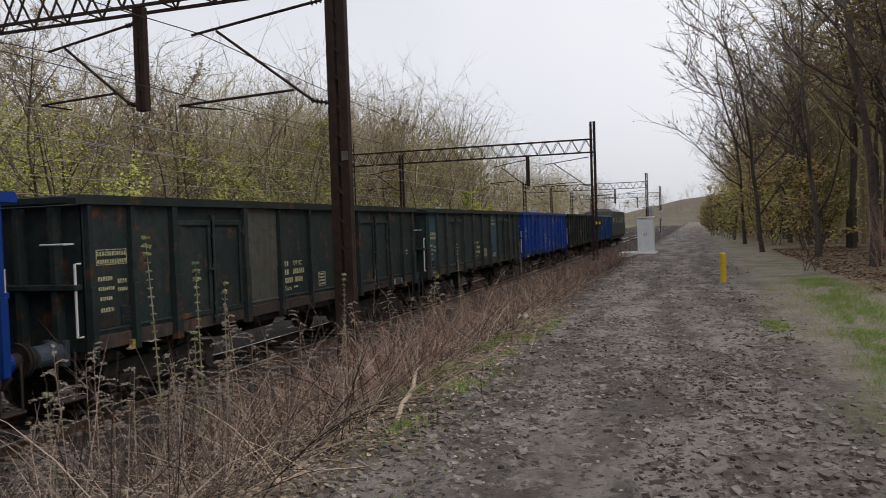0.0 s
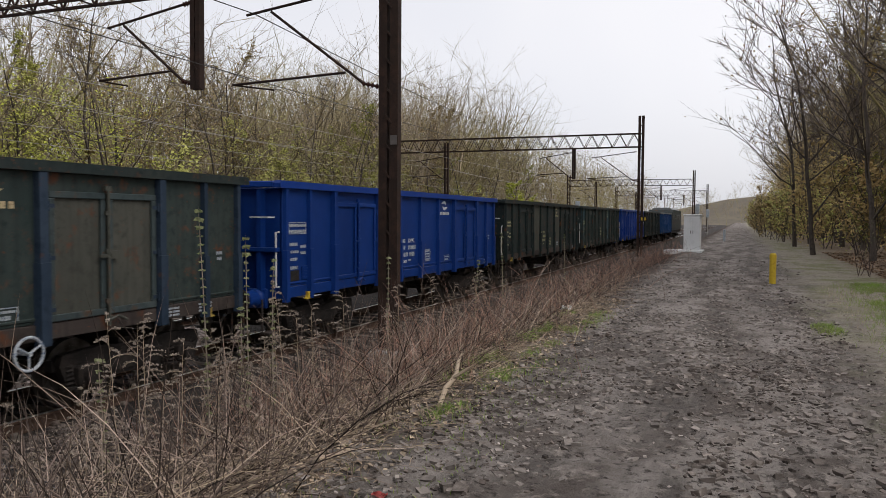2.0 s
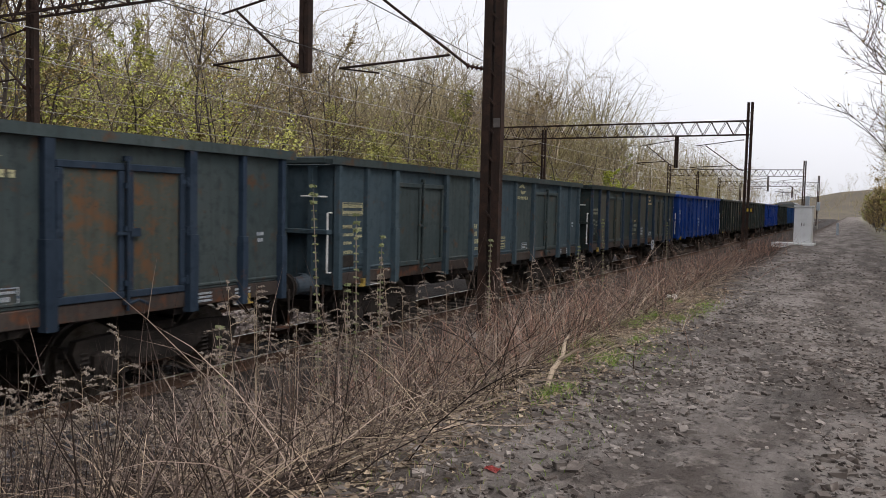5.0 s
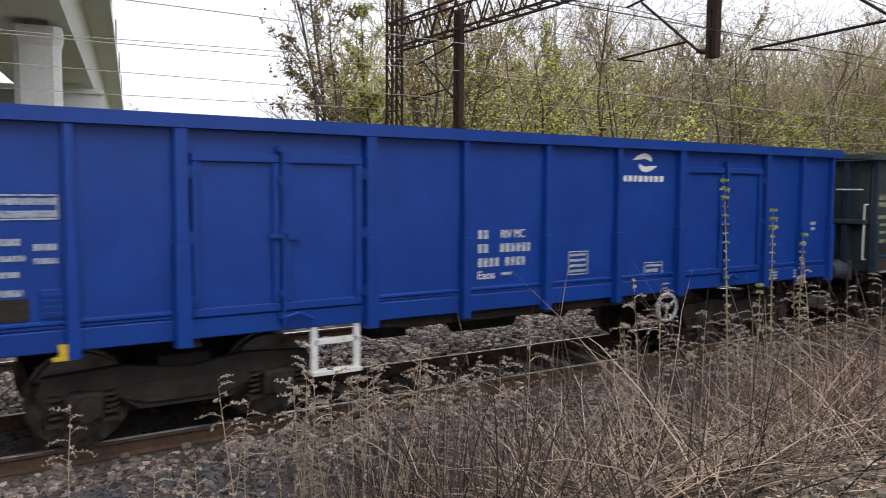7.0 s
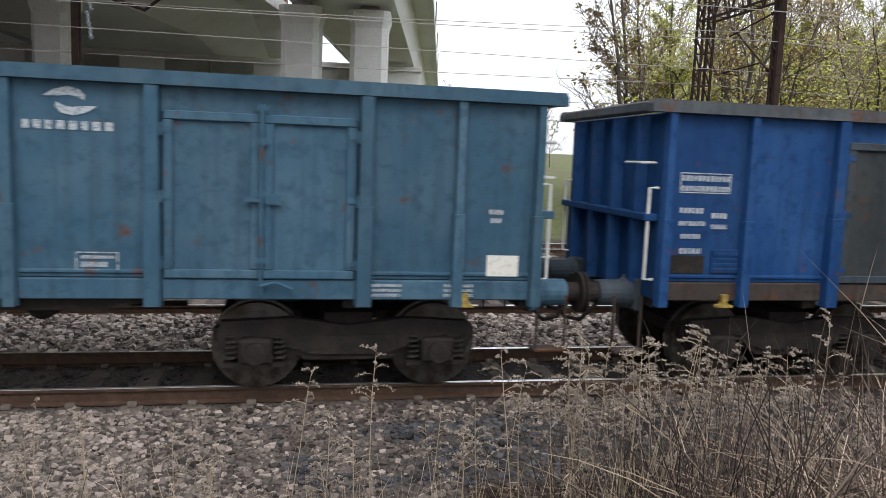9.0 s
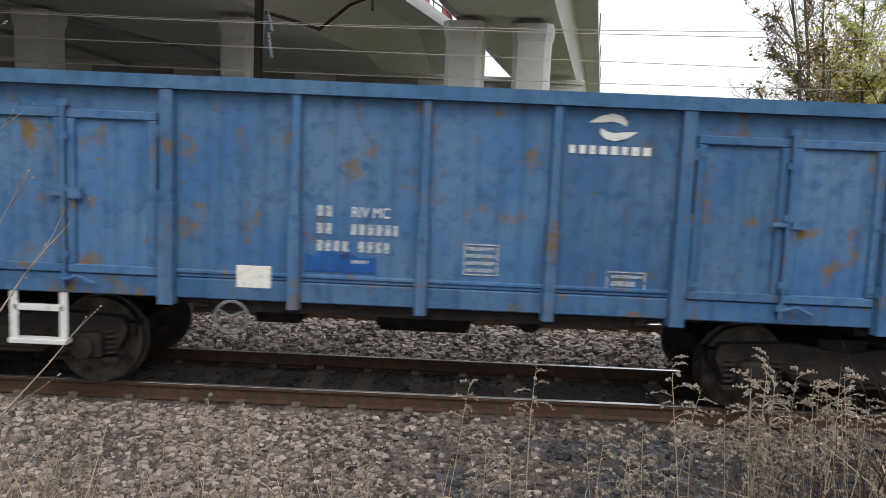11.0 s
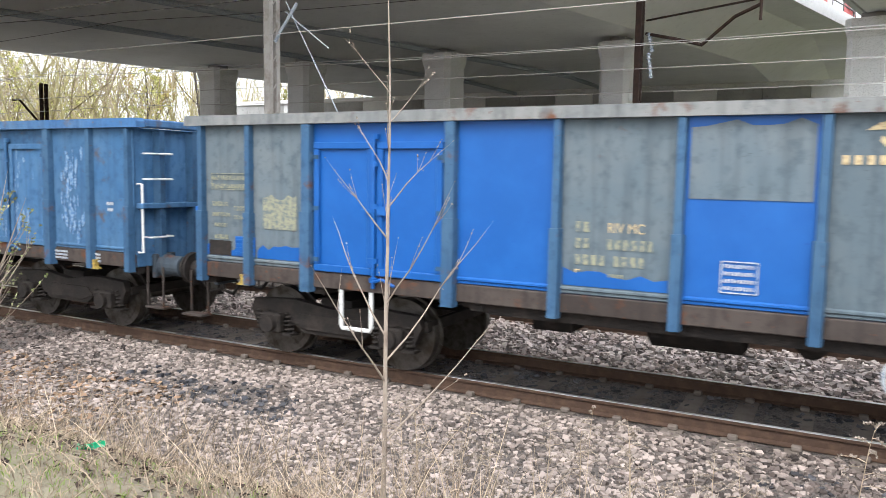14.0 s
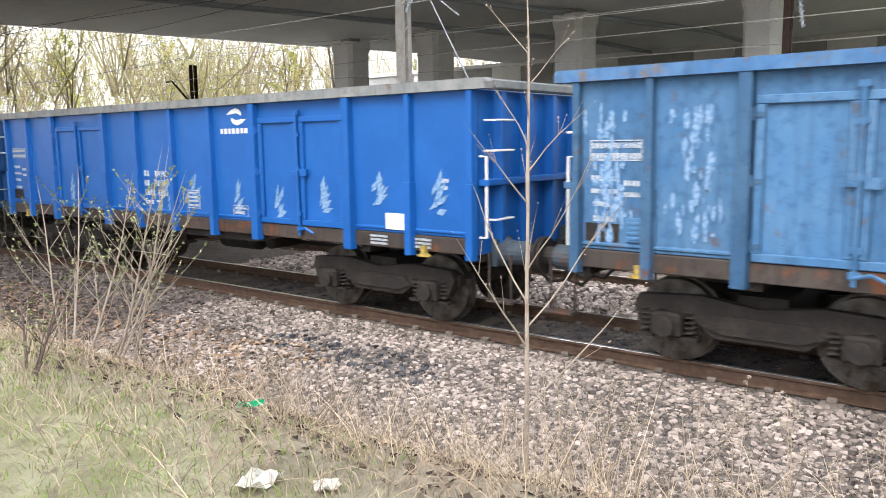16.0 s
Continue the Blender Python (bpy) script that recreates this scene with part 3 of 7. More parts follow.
def bogie_meshes():
    """Cast side frames with axle boxes and springs; wheelsets apart."""
    fr = bmesh.new()
    prism(fr, [(-1.35, 0.62), (-1.25, 0.40), (-1.12, 0.40), (-1.05, 0.62), (-0.72, 0.56), (-0.45, 0.36), (0.45, 0.36), (0.72, 0.56), (1.05, 0.62), (1.12, 0.40), (1.25, 0.40), (1.35, 0.62), (1.30, 0.76), (0.6, 0.80), (0, 0.72), (-0.6, 0.80), (-1.30, 0.76)], "y", -0.06, 0.06)
    prism(fr, [(-0.62, 0.50), (-0.38, 0.42), (0.38, 0.42), (0.62, 0.50), (0.5, 0.62), (-0.5, 0.62)], "y", -0.09, 0.09)
    bo = bmesh.new()
    box(bo, -0.25, 0.25, -0.95, 0.95, 0.52, 0.84)
    for x in (-1.38, 1.30):
        box(bo, x, x + 0.08, -0.95, 0.95, 0.55, 0.68)
    for y in (-0.5, 0.5):
        box(bo, -1.33, 1.33, y - 0.04, y + 0.04, 0.58, 0.66)
    bx = bmesh.new()
    soft_box(bx, -0.17, 0.17, -0.10, 0.10, 0.33, 0.60, 0.03)
    disc(bx, 0, -0.165, -0.095, 0.46, 0.115, 14)
    sp = bmesh.new()
    pts = []
    for i in range(25):
        a = i / 5 * 2 * math.pi
        pts.append((0.065 * math.cos(a), 0.065 * math.sin(a), 0.34 + 0.27 * i / 24))
    tube(sp, pts, 0.018, 3)
    box(sp, -0.09, 0.09, -0.09, 0.09, 0.30, 0.335)
    ws = bmesh.new()
    for s in (-1, 1):
        disc(ws, 0, s * 0.755 - 0.065, s * 0.755 + 0.065, 0, 0.46, 28)
        disc(ws, 0, s * 0.665 - 0.02, s * 0.665 + 0.02, 0, 0.488, 28)
        disc(ws, 0, s * 0.83 - 0.02, s * 0.83 + 0.02, 0, 0.16, 16)
        disc(ws, 0, s * 0.822 - 0.008, s * 0.822 + 0.008, 0, 0.37, 24)
    tube(ws, [(0, -1.12, 0), (0, 1.12, 0)], 0.085, 12)
    return mesh_of("side_frame", fr, BLACK), mesh_of("bogie", bo, BLACK), mesh_of("axle_box", bx, BLACK), mesh_of("coil_spring", sp, BLACK), mesh_of("wheelset", ws, STEEL)


SIDE_FRAME, BOGIE, AXLE_BOX, SPRING, WHEELSET = bogie_meshes()


def text_mesh(body, size, material):
    cu = bpy.data.curves.new("lettering", "FONT")
    cu.body, cu.size, cu.extrude = body, size, 0.002
    ob = bpy.data.objects.new("lettering", cu)
    scene.collection.objects.link(ob)
    bpy.context.view_layer.update()
    me = bpy.data.meshes.new_from_object(ob.evaluated_get(bpy.context.evaluated_depsgraph_get()))
    bpy.data.objects.remove(ob)
    me.materials.clear()
    me.materials.append(material)
    return me


TEXT = {w: text_mesh(w, s, WHITE_WORN) for w, s in (("RIV MC", 0.145), ("Eaos", 0.14))}


def bars_mesh(name, rows, material, frame_of=None):
    """Marking bars on a panel: rows of (z, x0, x1, height), 3 mm proud."""
    bm = bmesh.new()
    for z, x0, x1, h in rows:
        x = x0
        step = h * 0.80
        while x < x1 - 0.01:
            w = min(step * 0.66, x1 - x)
            box(bm, x, x + w, -0.004, 0.001, z - h / 2, z + h / 2)
            x += step
    if frame_of:
        a, b, c, d = frame_of
        for q in ((a, b, c, c + 0.012), (a, b, d - 0.012, d), (a, a + 0.012, c, d), (b - 0.012, b, c, d)):
            box(bm, q[0], q[1], -0.004, 0.001, q[2], q[3])
    return mesh_of(name, bm, material)


def logo_mesh(material):
    """Two swirling leaf shapes over a row of blocks."""
    bm = bmesh.new()
    for s in (1, -1):
        upper = [(-0.22, 0.03), (-0.12, 0.10), (0.0, 0.135), (0.10, 0.11), (0.15, 0.05), (0.14, 0.0), (0.08, 0.035), (0.0, 0.05), (-0.08, 0.035)]
        pts = [(u * s - 0.02 * s, v * s + 0.012 * s) for u, v in upper]
        lo = [bm.verts.new((u, -0.004, v + 0.30)) for u, v in pts]
        hi = [bm.verts.new((u, 0.001, v + 0.30)) for u, v in pts]
        n = len(pts)
        bm.faces.new(lo)
        bm.faces.new(hi[::-1])
        for i in range(n):
            bm.faces.new((lo[i], hi[i], hi[(i + 1) % n], lo[(i + 1) % n]))
    x = -0.42
    for w, h in ((0.07, 0.11), (0.075, 0.11), (0.07, 0.11), (0.085, 0.11), (0.08, 0.11), (0.07, 0.11), (0.085, 0.11), (0.085, 0.11)):
        box(bm, x, x + w - 0.012, -0.004, 0.001, 0.01, h - 0.01)
        x += w + 0.027
    bmesh.ops.recalc_face_normals(bm, faces=bm.faces[:])
    return mesh_of("emblem", bm, material)


LOGO = {m.name: logo_mesh(m) for m in (WHITE_WORN, OCHRE, CREAM_WORN, WHITE_PAINT)}
TABLE = {m.name: bars_mesh("load_table", [(0.55, -0.28, 0.28, 0.06), (0.44, -0.28, 0.28, 0.06), (0.20, -0.28, 0.0, 0.06), (0.06, -0.28, 0.05, 0.05), (-0.08, -0.25, -0.02, 0.05), (0.15, 0.10, 0.30, 0.06), (0.03, 0.10, 0.30, 0.05), (-0.24, -0.25, 0.0, 0.06)], m, (-0.30, 0.30, 0.39, 0.61)) for m in (WHITE_WORN, CREAM_WORN, FADED)}
NUMBER = {m.name: bars_mesh("wagon_number", [(0.12, -0.35, -0.20, 0.105), (-0.05, -0.35, -0.20, 0.105), (-0.05, -0.02, 0.44, 0.105), (-0.22, -0.35, -0.02, 0.105), (-0.22, 0.06, 0.36, 0.105), (-0.37, -0.0, 0.16, 0.035)], m) for m in (WHITE_WORN, CREAM_WORN, FADED)}
PANEL_TABLE = {m.name: bars_mesh("inspection_panel", [(0.10, -0.14, 0.14, 0.035), (0.03, -0.14, 0.14, 0.035), (-0.04, -0.14, 0.14, 0.035), (-0.11, -0.14, 0.14, 0.035)], m, (-0.17, 0.17, -0.16, 0.15)) for m in (WHITE_WORN, CREAM_WORN, FADED)}
END_MARK = bars_mesh("end_mark", [(0.05, -0.07, 0.07, 0.05), (-0.04, -0.05, 0.06, 0.05)], WHITE_WORN)
DOOR_NOTE = bars_mesh("door_note", [(0.04, -0.14, 0.16, 0.03), (-0.03, -0.14, 0.10, 0.05)], WHITE_WORN, (-0.19, 0.19, -0.09, 0.09))
SMALL_NOTE = bars_mesh("small_note", [(0.05, -0.16, 0.16, 0.03), (0.0, -0.16, 0.14, 0.03), (-0.05, -0.16, 0.15, 0.03)], WHITE_WORN)


DOORWAY = 2.01


def wagon_parts(bay, door_low):
    """Meshes shared by all wagons with this spacing of posts."""
    P = {}
    RIM_LOW = 3.085
    edge = [0, bay, 2 * bay, 2 * bay + DOORWAY, (2 * bay + DOORWAY + 6.36) / 2 + 0.03, 6.36]
    P["edges"] = sorted({-e for e in edge} | set(edge))
    bm = bmesh.new()
    prism(bm, [(-6.555, RIM_LOW), (-6.555, 3.17), (-6.53, 3.215), (6.53, 3.215), (6.555, 3.17), (6.555, RIM_LOW)], "y", 0, 0.15)
    P["side_rim"] = mesh_of("side_rim", bm, RIM_GREY)
    bm = bmesh.new()
    soft_box(bm, 0, 0.15, -1.30, 1.30, RIM_LOW + 0.004, 3.21, 0.02)
    P["end_rim"] = mesh_of("end_rim", bm, RIM_GREY)
    bm = bmesh.new()
    # tapered hat-section post, wider below
    for z0, z1, w, d in ((1.9, 3.08, 0.05, 0.075), (1.0, 1.95, 0.068, 0.10)):
        prism(bm, [(-w, 0.0), (-w * 0.75, -d), (w * 0.75, -d), (w, 0.0)], "z", z0, z1)
    P["post"] = mesh_of("post", bm, BLUE)
    bm = bmesh.new()
    for z0, z1, w, d in ((1.95, 3.08, 0.075, 0.085), (1.0, 2.0, 0.09, 0.105)):
        prism(bm, [(-w, 0.0), (-w * 0.8, -d), (w * 0.8, -d), (w, 0.0)], "z", z0, z1)
    P["door_post"] = mesh_of("door_post", bm, BLUE)
    return P


def panel_mesh(w):
    """One pressed steel bay with a shallow crease near its foot."""
    bm = bmesh.new()
    soft_box(bm, 0, w, 0, 0.05, 1.27, 3.10, 0.006)
    prism(bm, [(0.0, 1.30), (-0.018, 1.315), (-0.018, 1.335), (0.0, 1.35)], "x", 0.05, w - 0.05)
    return mesh_of("side_panel", bm, BLUE)


def sill_mesh(w):
    bm = bmesh.new()
    soft_box(bm, 0, w, -0.02, 0.05, 1.06, 1.262, 0.01)
    return mesh_of("side_sill", bm, SILL_BROWN)


def leaf_mesh(w):
    """A side door leaf: plate with a raised frame all round."""
    bm = bmesh.new()
    soft_box(bm, 0.02, w - 0.02, -0.005, 0.03, 1.27, 2.86, 0.006)
    return mesh_of("door_leaf", bm, BLUE)


def leaf_frame_mesh(w):
    """The raised frame round a door leaf, with a stop near its foot."""
    bm = bmesh.new()
    f = 0.085
    for q in ((0.02, w - 0.02, 1.27, 1.27 + f), (0.02, w - 0.02, 2.86 - f, 2.86), (0.02, 0.02 + f, 1.272 + f, 2.858 - f), (w - 0.02 - f, w - 0.02, 1.272 + f, 2.858 - f)):
        soft_box(bm, q[0], q[1], -0.045, -0.0055, q[2], q[3], 0.008)
    return mesh_of("leaf_frame", bm, BLUE)


def seam_mesh(w):
    bm = bmesh.new()
    prism(bm, [(0.0, 1.70), (-0.012, 1.705), (-0.012, 1.725), (0.0, 1.73)], "x", 0.06, w - 0.06)
    return mesh_of("seam", bm, BLUE)


def smear_mesh(seed, x0, x1, count):
    """Thin irregular dabs of white paint down a panel."""
    rnd = random.Random(seed)
    bm = bmesh.new()
    for i in range(count):
        x, z = rnd.gauss((x0 + x1) / 2, (x1 - x0) * 0.16), rnd.uniform(1.40, 2.75)
        w, h = rnd.uniform(0.01, 0.045), rnd.uniform(0.03, 0.16)
        k = rnd.randrange(5, 8)
        ring_ = [(max(x0, min(x1, x + w * rnd.uniform(0.5, 1.1) * math.cos(6.283 * j / k))), z + h * rnd.uniform(0.5, 1.1) * math.sin(6.283 * j / k)) for j in range(k)]
        f = [bm.verts.new((u, -0.003 - 0.00015 * i, v)) for u, v in ring_]
        b = [bm.verts.new((u, 0.0, v)) for u, v in ring_]
        bm.faces.new(f)
        for j in range(k):
            bm.faces.new((f[j], b[j], b[(j + 1) % k], f[(j + 1) % k]))
    return mesh_of("paint_smear", bm, SMEAR)


def feather_mesh(seed):
    """A fan of tapering brush strokes rising to one side."""
    rnd = random.Random(seed)
    bm = bmesh.new()
    for i in range(7):
        a = radians(20 + 9 * i + rnd.uniform(-5, 5))
        ln, wd = rnd.uniform(0.18, 0.32), rnd.uniform(0.03, 0.05)
        x0, z0 = rnd.uniform(-0.14, 0.0), -0.2 + 0.045 * i
        u, v = math.cos(a), math.sin(a)
        pts = [(x0, z0), (x0 + u * ln * 0.5 + v * wd, z0 + v * ln * 0.5 - u * wd), (x0 + u * ln, z0 + v * ln), (x0 + u * ln * 0.45 - v * wd, z0 + v * ln * 0.45 + u * wd)]
        f = [bm.verts.new((p, -0.003 - 0.0004 * i, q)) for p, q in pts]
        b = [bm.verts.new((p, 0.0, q)) for p, q in pts]
        bm.faces.new(f)
        for j in range(4):
            bm.faces.new((f[j], b[j], b[(j + 1) % 4], f[(j + 1) % 4]))
    return mesh_of("paint_feather", bm, SMEAR)


SMEAR = mat("thin_white_smear", (0.21, 0.31, 0.44), 0.7, 0, [(22, (0.075, 0.17, 0.32), 0.42, 0.6, 5)])


def header_mesh(w):
    """Backing frame of a doorway: header above and jamb plates behind the leaves."""
    bm = bmesh.new()
    soft_box(bm, 0, w, 0.012, 0.05, 2.84, 3.10, 0.004)
    soft_box(bm, 0.06, w - 0.06, 0.034, 0.055, 1.26, 2.86, 0.004)
    return mesh_of("door_header", bm, BLUE)


def hinge_mesh():
    bm = bmesh.new()
    box(bm, -0.09, 0.10, -0.055, -0.03, -0.025, 0.025)
    tube(bm, [(0, -0.06, -0.06), (0, -0.06, 0.06)], 0.02, 6)
    return mesh_of("hinge", bm, BLACK)


def bolt_mesh():
    bm = bmesh.new()
    tube(bm, [(0, -0.07, 1.12), (0, -0.07, 2.95)], 0.022, 8)
    for z in (1.22, 1.45, 2.1, 2.6, 2.92):
        box(bm, -0.05, 0.05, -0.08, -0.03, z - 0.03, z + 0.03)
    box(bm, -0.16, -0.02, -0.085, -0.06, 2.02, 2.06)
    box(bm, 0.04, 0.18, -0.075, -0.04, 2.00, 2.10)
    tube(bm, [(0.0, -0.08, 1.20), (0.14, -0.09, 1.24), (0.30, -0.08, 1.17)], 0.02, 6)
    return mesh_of("door_bolt", bm, BLUE)


def end_wall_mesh():
    bm = bmesh.new()
    soft_box(bm, -0.05, 0.0, -1.36, 1.36, 1.06, 3.09, 0.01)
    return mesh_of("end_wall", bm, BLUE)


def end_post_mesh():
    bm = bmesh.new()
    prism(bm, [(0.0, -0.06), (0.13, -0.045), (0.13, 0.045), (0.0, 0.06)], "z", 1.06, 3.06)
    return mesh_of("end_post", bm, BLUE)


def end_shelf_mesh():
    bm = bmesh.new()
    soft_box(bm, 0.0, 0.15, -1.33, 1.33, 1.92, 2.0, 0.01)
    return mesh_of("end_stiffener", bm, BLUE)


def grab_rail_mesh():
    bm = bmesh.new()
    tube(bm, [(0, 0, 1.28), (0.10, 0, 1.28), (0.10, 0, 2.28), (0, 0, 2.28)], 0.018, 8)
    return mesh_of("grab_rail", bm, WHITE_PAINT)


def end_ladder_mesh():
    bm = bmesh.new()
    tube(bm, [(0.0, -0.2, 0), (0.17, -0.2, 0), (0.17, 0.2, 0), (0.0, 0.2, 0)], 0.014, 6)
    return mesh_of("rung", bm, WHITE_PAINT)


def step_mesh(loop):
    bm = bmesh.new()
    if loop:
        tube(bm, [(-0.22, 0, 1.06), (-0.22, 0, 0.62), (-0.20, 0, 0.58), (0.20, 0, 0.58), (0.22, 0, 0.62), (0.22, 0, 1.06)], 0.028, 8)
    else:
        for x in (-0.25, 0.25):
            soft_box(bm, x - 0.04, x + 0.04, -0.012, 0.012, 0.55, 1.07, 0.005)
        soft_box(bm, -0.25, 0.25, -0.012, 0.07, 0.86, 0.92, 0.005)
        soft_box(bm, -0.29, 0.29, -0.05, 0.09, 0.53, 0.58, 0.005)
    return mesh_of("step", bm, WHITE_PAINT)


def corner_step_mesh():
    bm = bmesh.new()
    tube(bm, [(-0.16, 0, 1.08), (-0.16, 0, 0.48), (0.16, 0, 0.48), (0.16, 0, 1.08)], 0.018, 6)
    soft_box(bm, -0.19, 0.19, -0.04, 0.16, 0.46, 0.49, 0.005)
    return mesh_of("shunter_step", bm, BLACK)


def buffer_mesh():
    bm = bmesh.new()
    tube(bm, [(0.30, 0, 1.06), (0.56, 0, 1.06)], 0.115, 16)
    tube(bm, [(0.555, 0, 1.06), (0.585, 0, 1.06), (0.60, 0, 1.06)], [0.23, 0.235, 0.19], 20)
    return mesh_of("buffer", bm, BLACK)


def buffer_housing_mesh():
    bm = bmesh.new()
    soft_box(bm, -0.06, 0.02, -0.2, 0.2, 0.88, 1.24, 0.015)
    tube(bm, [(0.0, 0, 1.06), (0.08, 0, 1.06), (0.12, 0, 1.06), (0.40, 0, 1.06), (0.41, 0, 1.06)], [0.185, 0.18, 0.155, 0.15, 0.13], 18)
    return mesh_of("buffer_housing", bm, BLUE)


def coupling_mesh():
    bm = bmesh.new()
    prism(bm, [(0.0, 0.95), (0.35, 0.97), (0.46, 1.04), (0.45, 1.14), (0.38, 1.16), (0.37, 1.08), (0.30, 1.05), (0.0, 1.07)], "y", -0.03, 0.03)
    pts = [(0.32, 0.07, 1.02), (0.50, 0.07, 0.86), (0.66, 0.07, 0.92), (0.70, 0.0, 1.02), (0.66, -0.07, 0.92), (0.50, -0.07, 0.86), (0.32, -0.07, 1.02)]
    tube(bm, pts, 0.022, 6)
    for y in (-0.35, 0.35):
        tube(bm, [(0.0, y, 0.98), (0.18, y, 0.88), (0.42, y * 0.9, 0.62), (0.62, y * 0.85, 0.66), (0.72, y * 0.8, 0.9)], 0.028, 6)
    return mesh_of("coupling", bm, BLACK)


def underframe_mesh():
    bm = bmesh.new()
    for y in (-0.22, 0.22):
        box(bm, -6.3, 6.3, y - 0.06, y + 0.06, 0.90, 1.2)
    for y in (-1.22, 1.22):
        prism(bm, [(-6.3, 1.2), (6.3, 1.2), (6.3, 1.04), (2.6, 1.04), (2.0, 0.93), (-2.0, 0.93), (-2.6, 1.04), (-6.3, 1.04)], "y", y - 0.05, y + 0.05)
    for x in (-6.25, -4.4, -2.2, 0, 2.2, 4.4, 6.25):
        box(bm, x - 0.08, x + 0.08, -1.3, 1.3, 0.96, 1.2)
    box(bm, -6.3, 6.3, -1.34, 1.34, 1.18, 1.24)
    return mesh_of("underframe", bm, BLACK)


def tank_mesh():
    bm = bmesh.new()
    tube(bm, [(-0.55, 0, 0.72), (-0.5, 0, 0.72), (0.5, 0, 0.72), (0.55, 0, 0.72)], [0.12, 0.19, 0.19, 0.12], 14)
    for x in (-0.3, 0.3):
        box(bm, x - 0.03, x + 0.03, -0.2, 0.2, 0.7, 0.98)
    tube(bm, [(1.2, 0.2, 0.8), (1.2, -0.35, 0.8)], 0.16, 14)
    tube(bm, [(0.5, 0.0, 0.74), (0.9, 0.1, 0.76), (1.2, 0.1, 0.8)], 0.02, 6)
    box(bm, -1.5, 2.6, 0.30, 0.34, 0.66, 0.72)
    box(bm, -1.9, -1.4, -0.3, 0.2, 0.62, 0.98)
    return mesh_of("brake_gear", bm, BLACK)


def handwheel_mesh():
    bm = bmesh.new()
    torus(bm, (0, 0, 0), (0, 1, 0), 0.23, 0.022, 22, 6)
    for i in range(3):
        a = 2 * math.pi * i / 3 + 0.5
        tube(bm, [(0, 0, 0), (0.23 * math.cos(a), 0, 0.23 * math.sin(a))], 0.016, 6)
    tube(bm, [(0, -0.03, 0), (0, 0.22, 0)], 0.03, 8)
    return mesh_of("handwheel", bm, WHITE_WORN)


def bracket_mesh():
    bm = bmesh.new()
    prism(bm, [(-0.055, 1.12), (0.055, 1.12), (0.04, 1.02), (0.06, 0.98), (0.12, 0.97), (0.12, 0.94), (-0.12, 0.94), (-0.12, 0.97), (-0.06, 0.98), (-0.04, 1.02)], "y", -0.06, 0.02)
    return mesh_of("tow_bracket", bm, YELLOW)


HINGES, BOLT, END_WALL, END_POST, END_SHELF = hinge_mesh(), bolt_mesh(), end_wall_mesh(), end_post_mesh(), end_shelf_mesh()
GRAB, RUNGS, BUFFER, COUPLING = grab_rail_mesh(), end_ladder_mesh(), buffer_mesh(), coupling_mesh()
HOUSING = buffer_housing_mesh()
STEP, STEP_LOOP, CORNER_STEP = step_mesh(False), step_mesh(True), corner_step_mesh()
UNDERFRAME, TANK, HANDWHEEL, BRACKET = underframe_mesh(), tank_mesh(), handwheel_mesh(), bracket_mesh()
_b = bmesh.new()
soft_box(_b, -0.17, 0.17, -0.012, 0.0, -0.11, 0.11, 0.003)
PLATE_ME = mesh_of("white_plate", _b, PLATE)
_b = bmesh.new()
soft_box(_b, -0.17, 0.17, -0.02, 0.0, -0.13, 0.13, 0.006)
for _i in range(4):
    box(_b, -0.15, 0.15, -0.03, -0.018, -0.10 + _i * 0.055, -0.075 + _i * 0.055)
FLAP = mesh_of("document_flap", _b, BLUE)
_b = bmesh.new()
soft_box(_b, -0.2, 0.2, -0.006, 0.0, -0.1, 0.1, 0.002)
BLACK_FIELD = mesh_of("black_field", _b, BLACK)
PANELS, LEAVES, SILLS, HEADERS, SEAMS, FRAMES, LEAF_FRAMES = {}, {}, {}, {}, {}, {}, {}


def cached(store, make, w):
    key = round(w, 3)
    if key not in store:
        store[key] = make(w)
    return store[key]


WHEELS = []


def bogie(parent, x, scheme):
    b = share("bogie", BOGIE, parent, pose(x, 0, 0), "black cast bogie frame")
    for s in (-1, 1):
        share("side_frame", SIDE_FRAME, b, pose(0, s * 0.99, 0))
    for a in (-0.95, 0.95):
        w = share("wheelset", WHEELSET, b, pose(a, 0, 0.46))
        WHEELS.append((w, a))
        for s in (-1, 1):
            share("axle_box", AXLE_BOX, b, pose(a, s * 1.06, 0, 0, 0, 0 if s < 0 else 180))
            for d in (-0.24, 0.24):
                share("coil_spring", SPRING, b, pose(a + d, s * 1.02, 0.0))
    return b


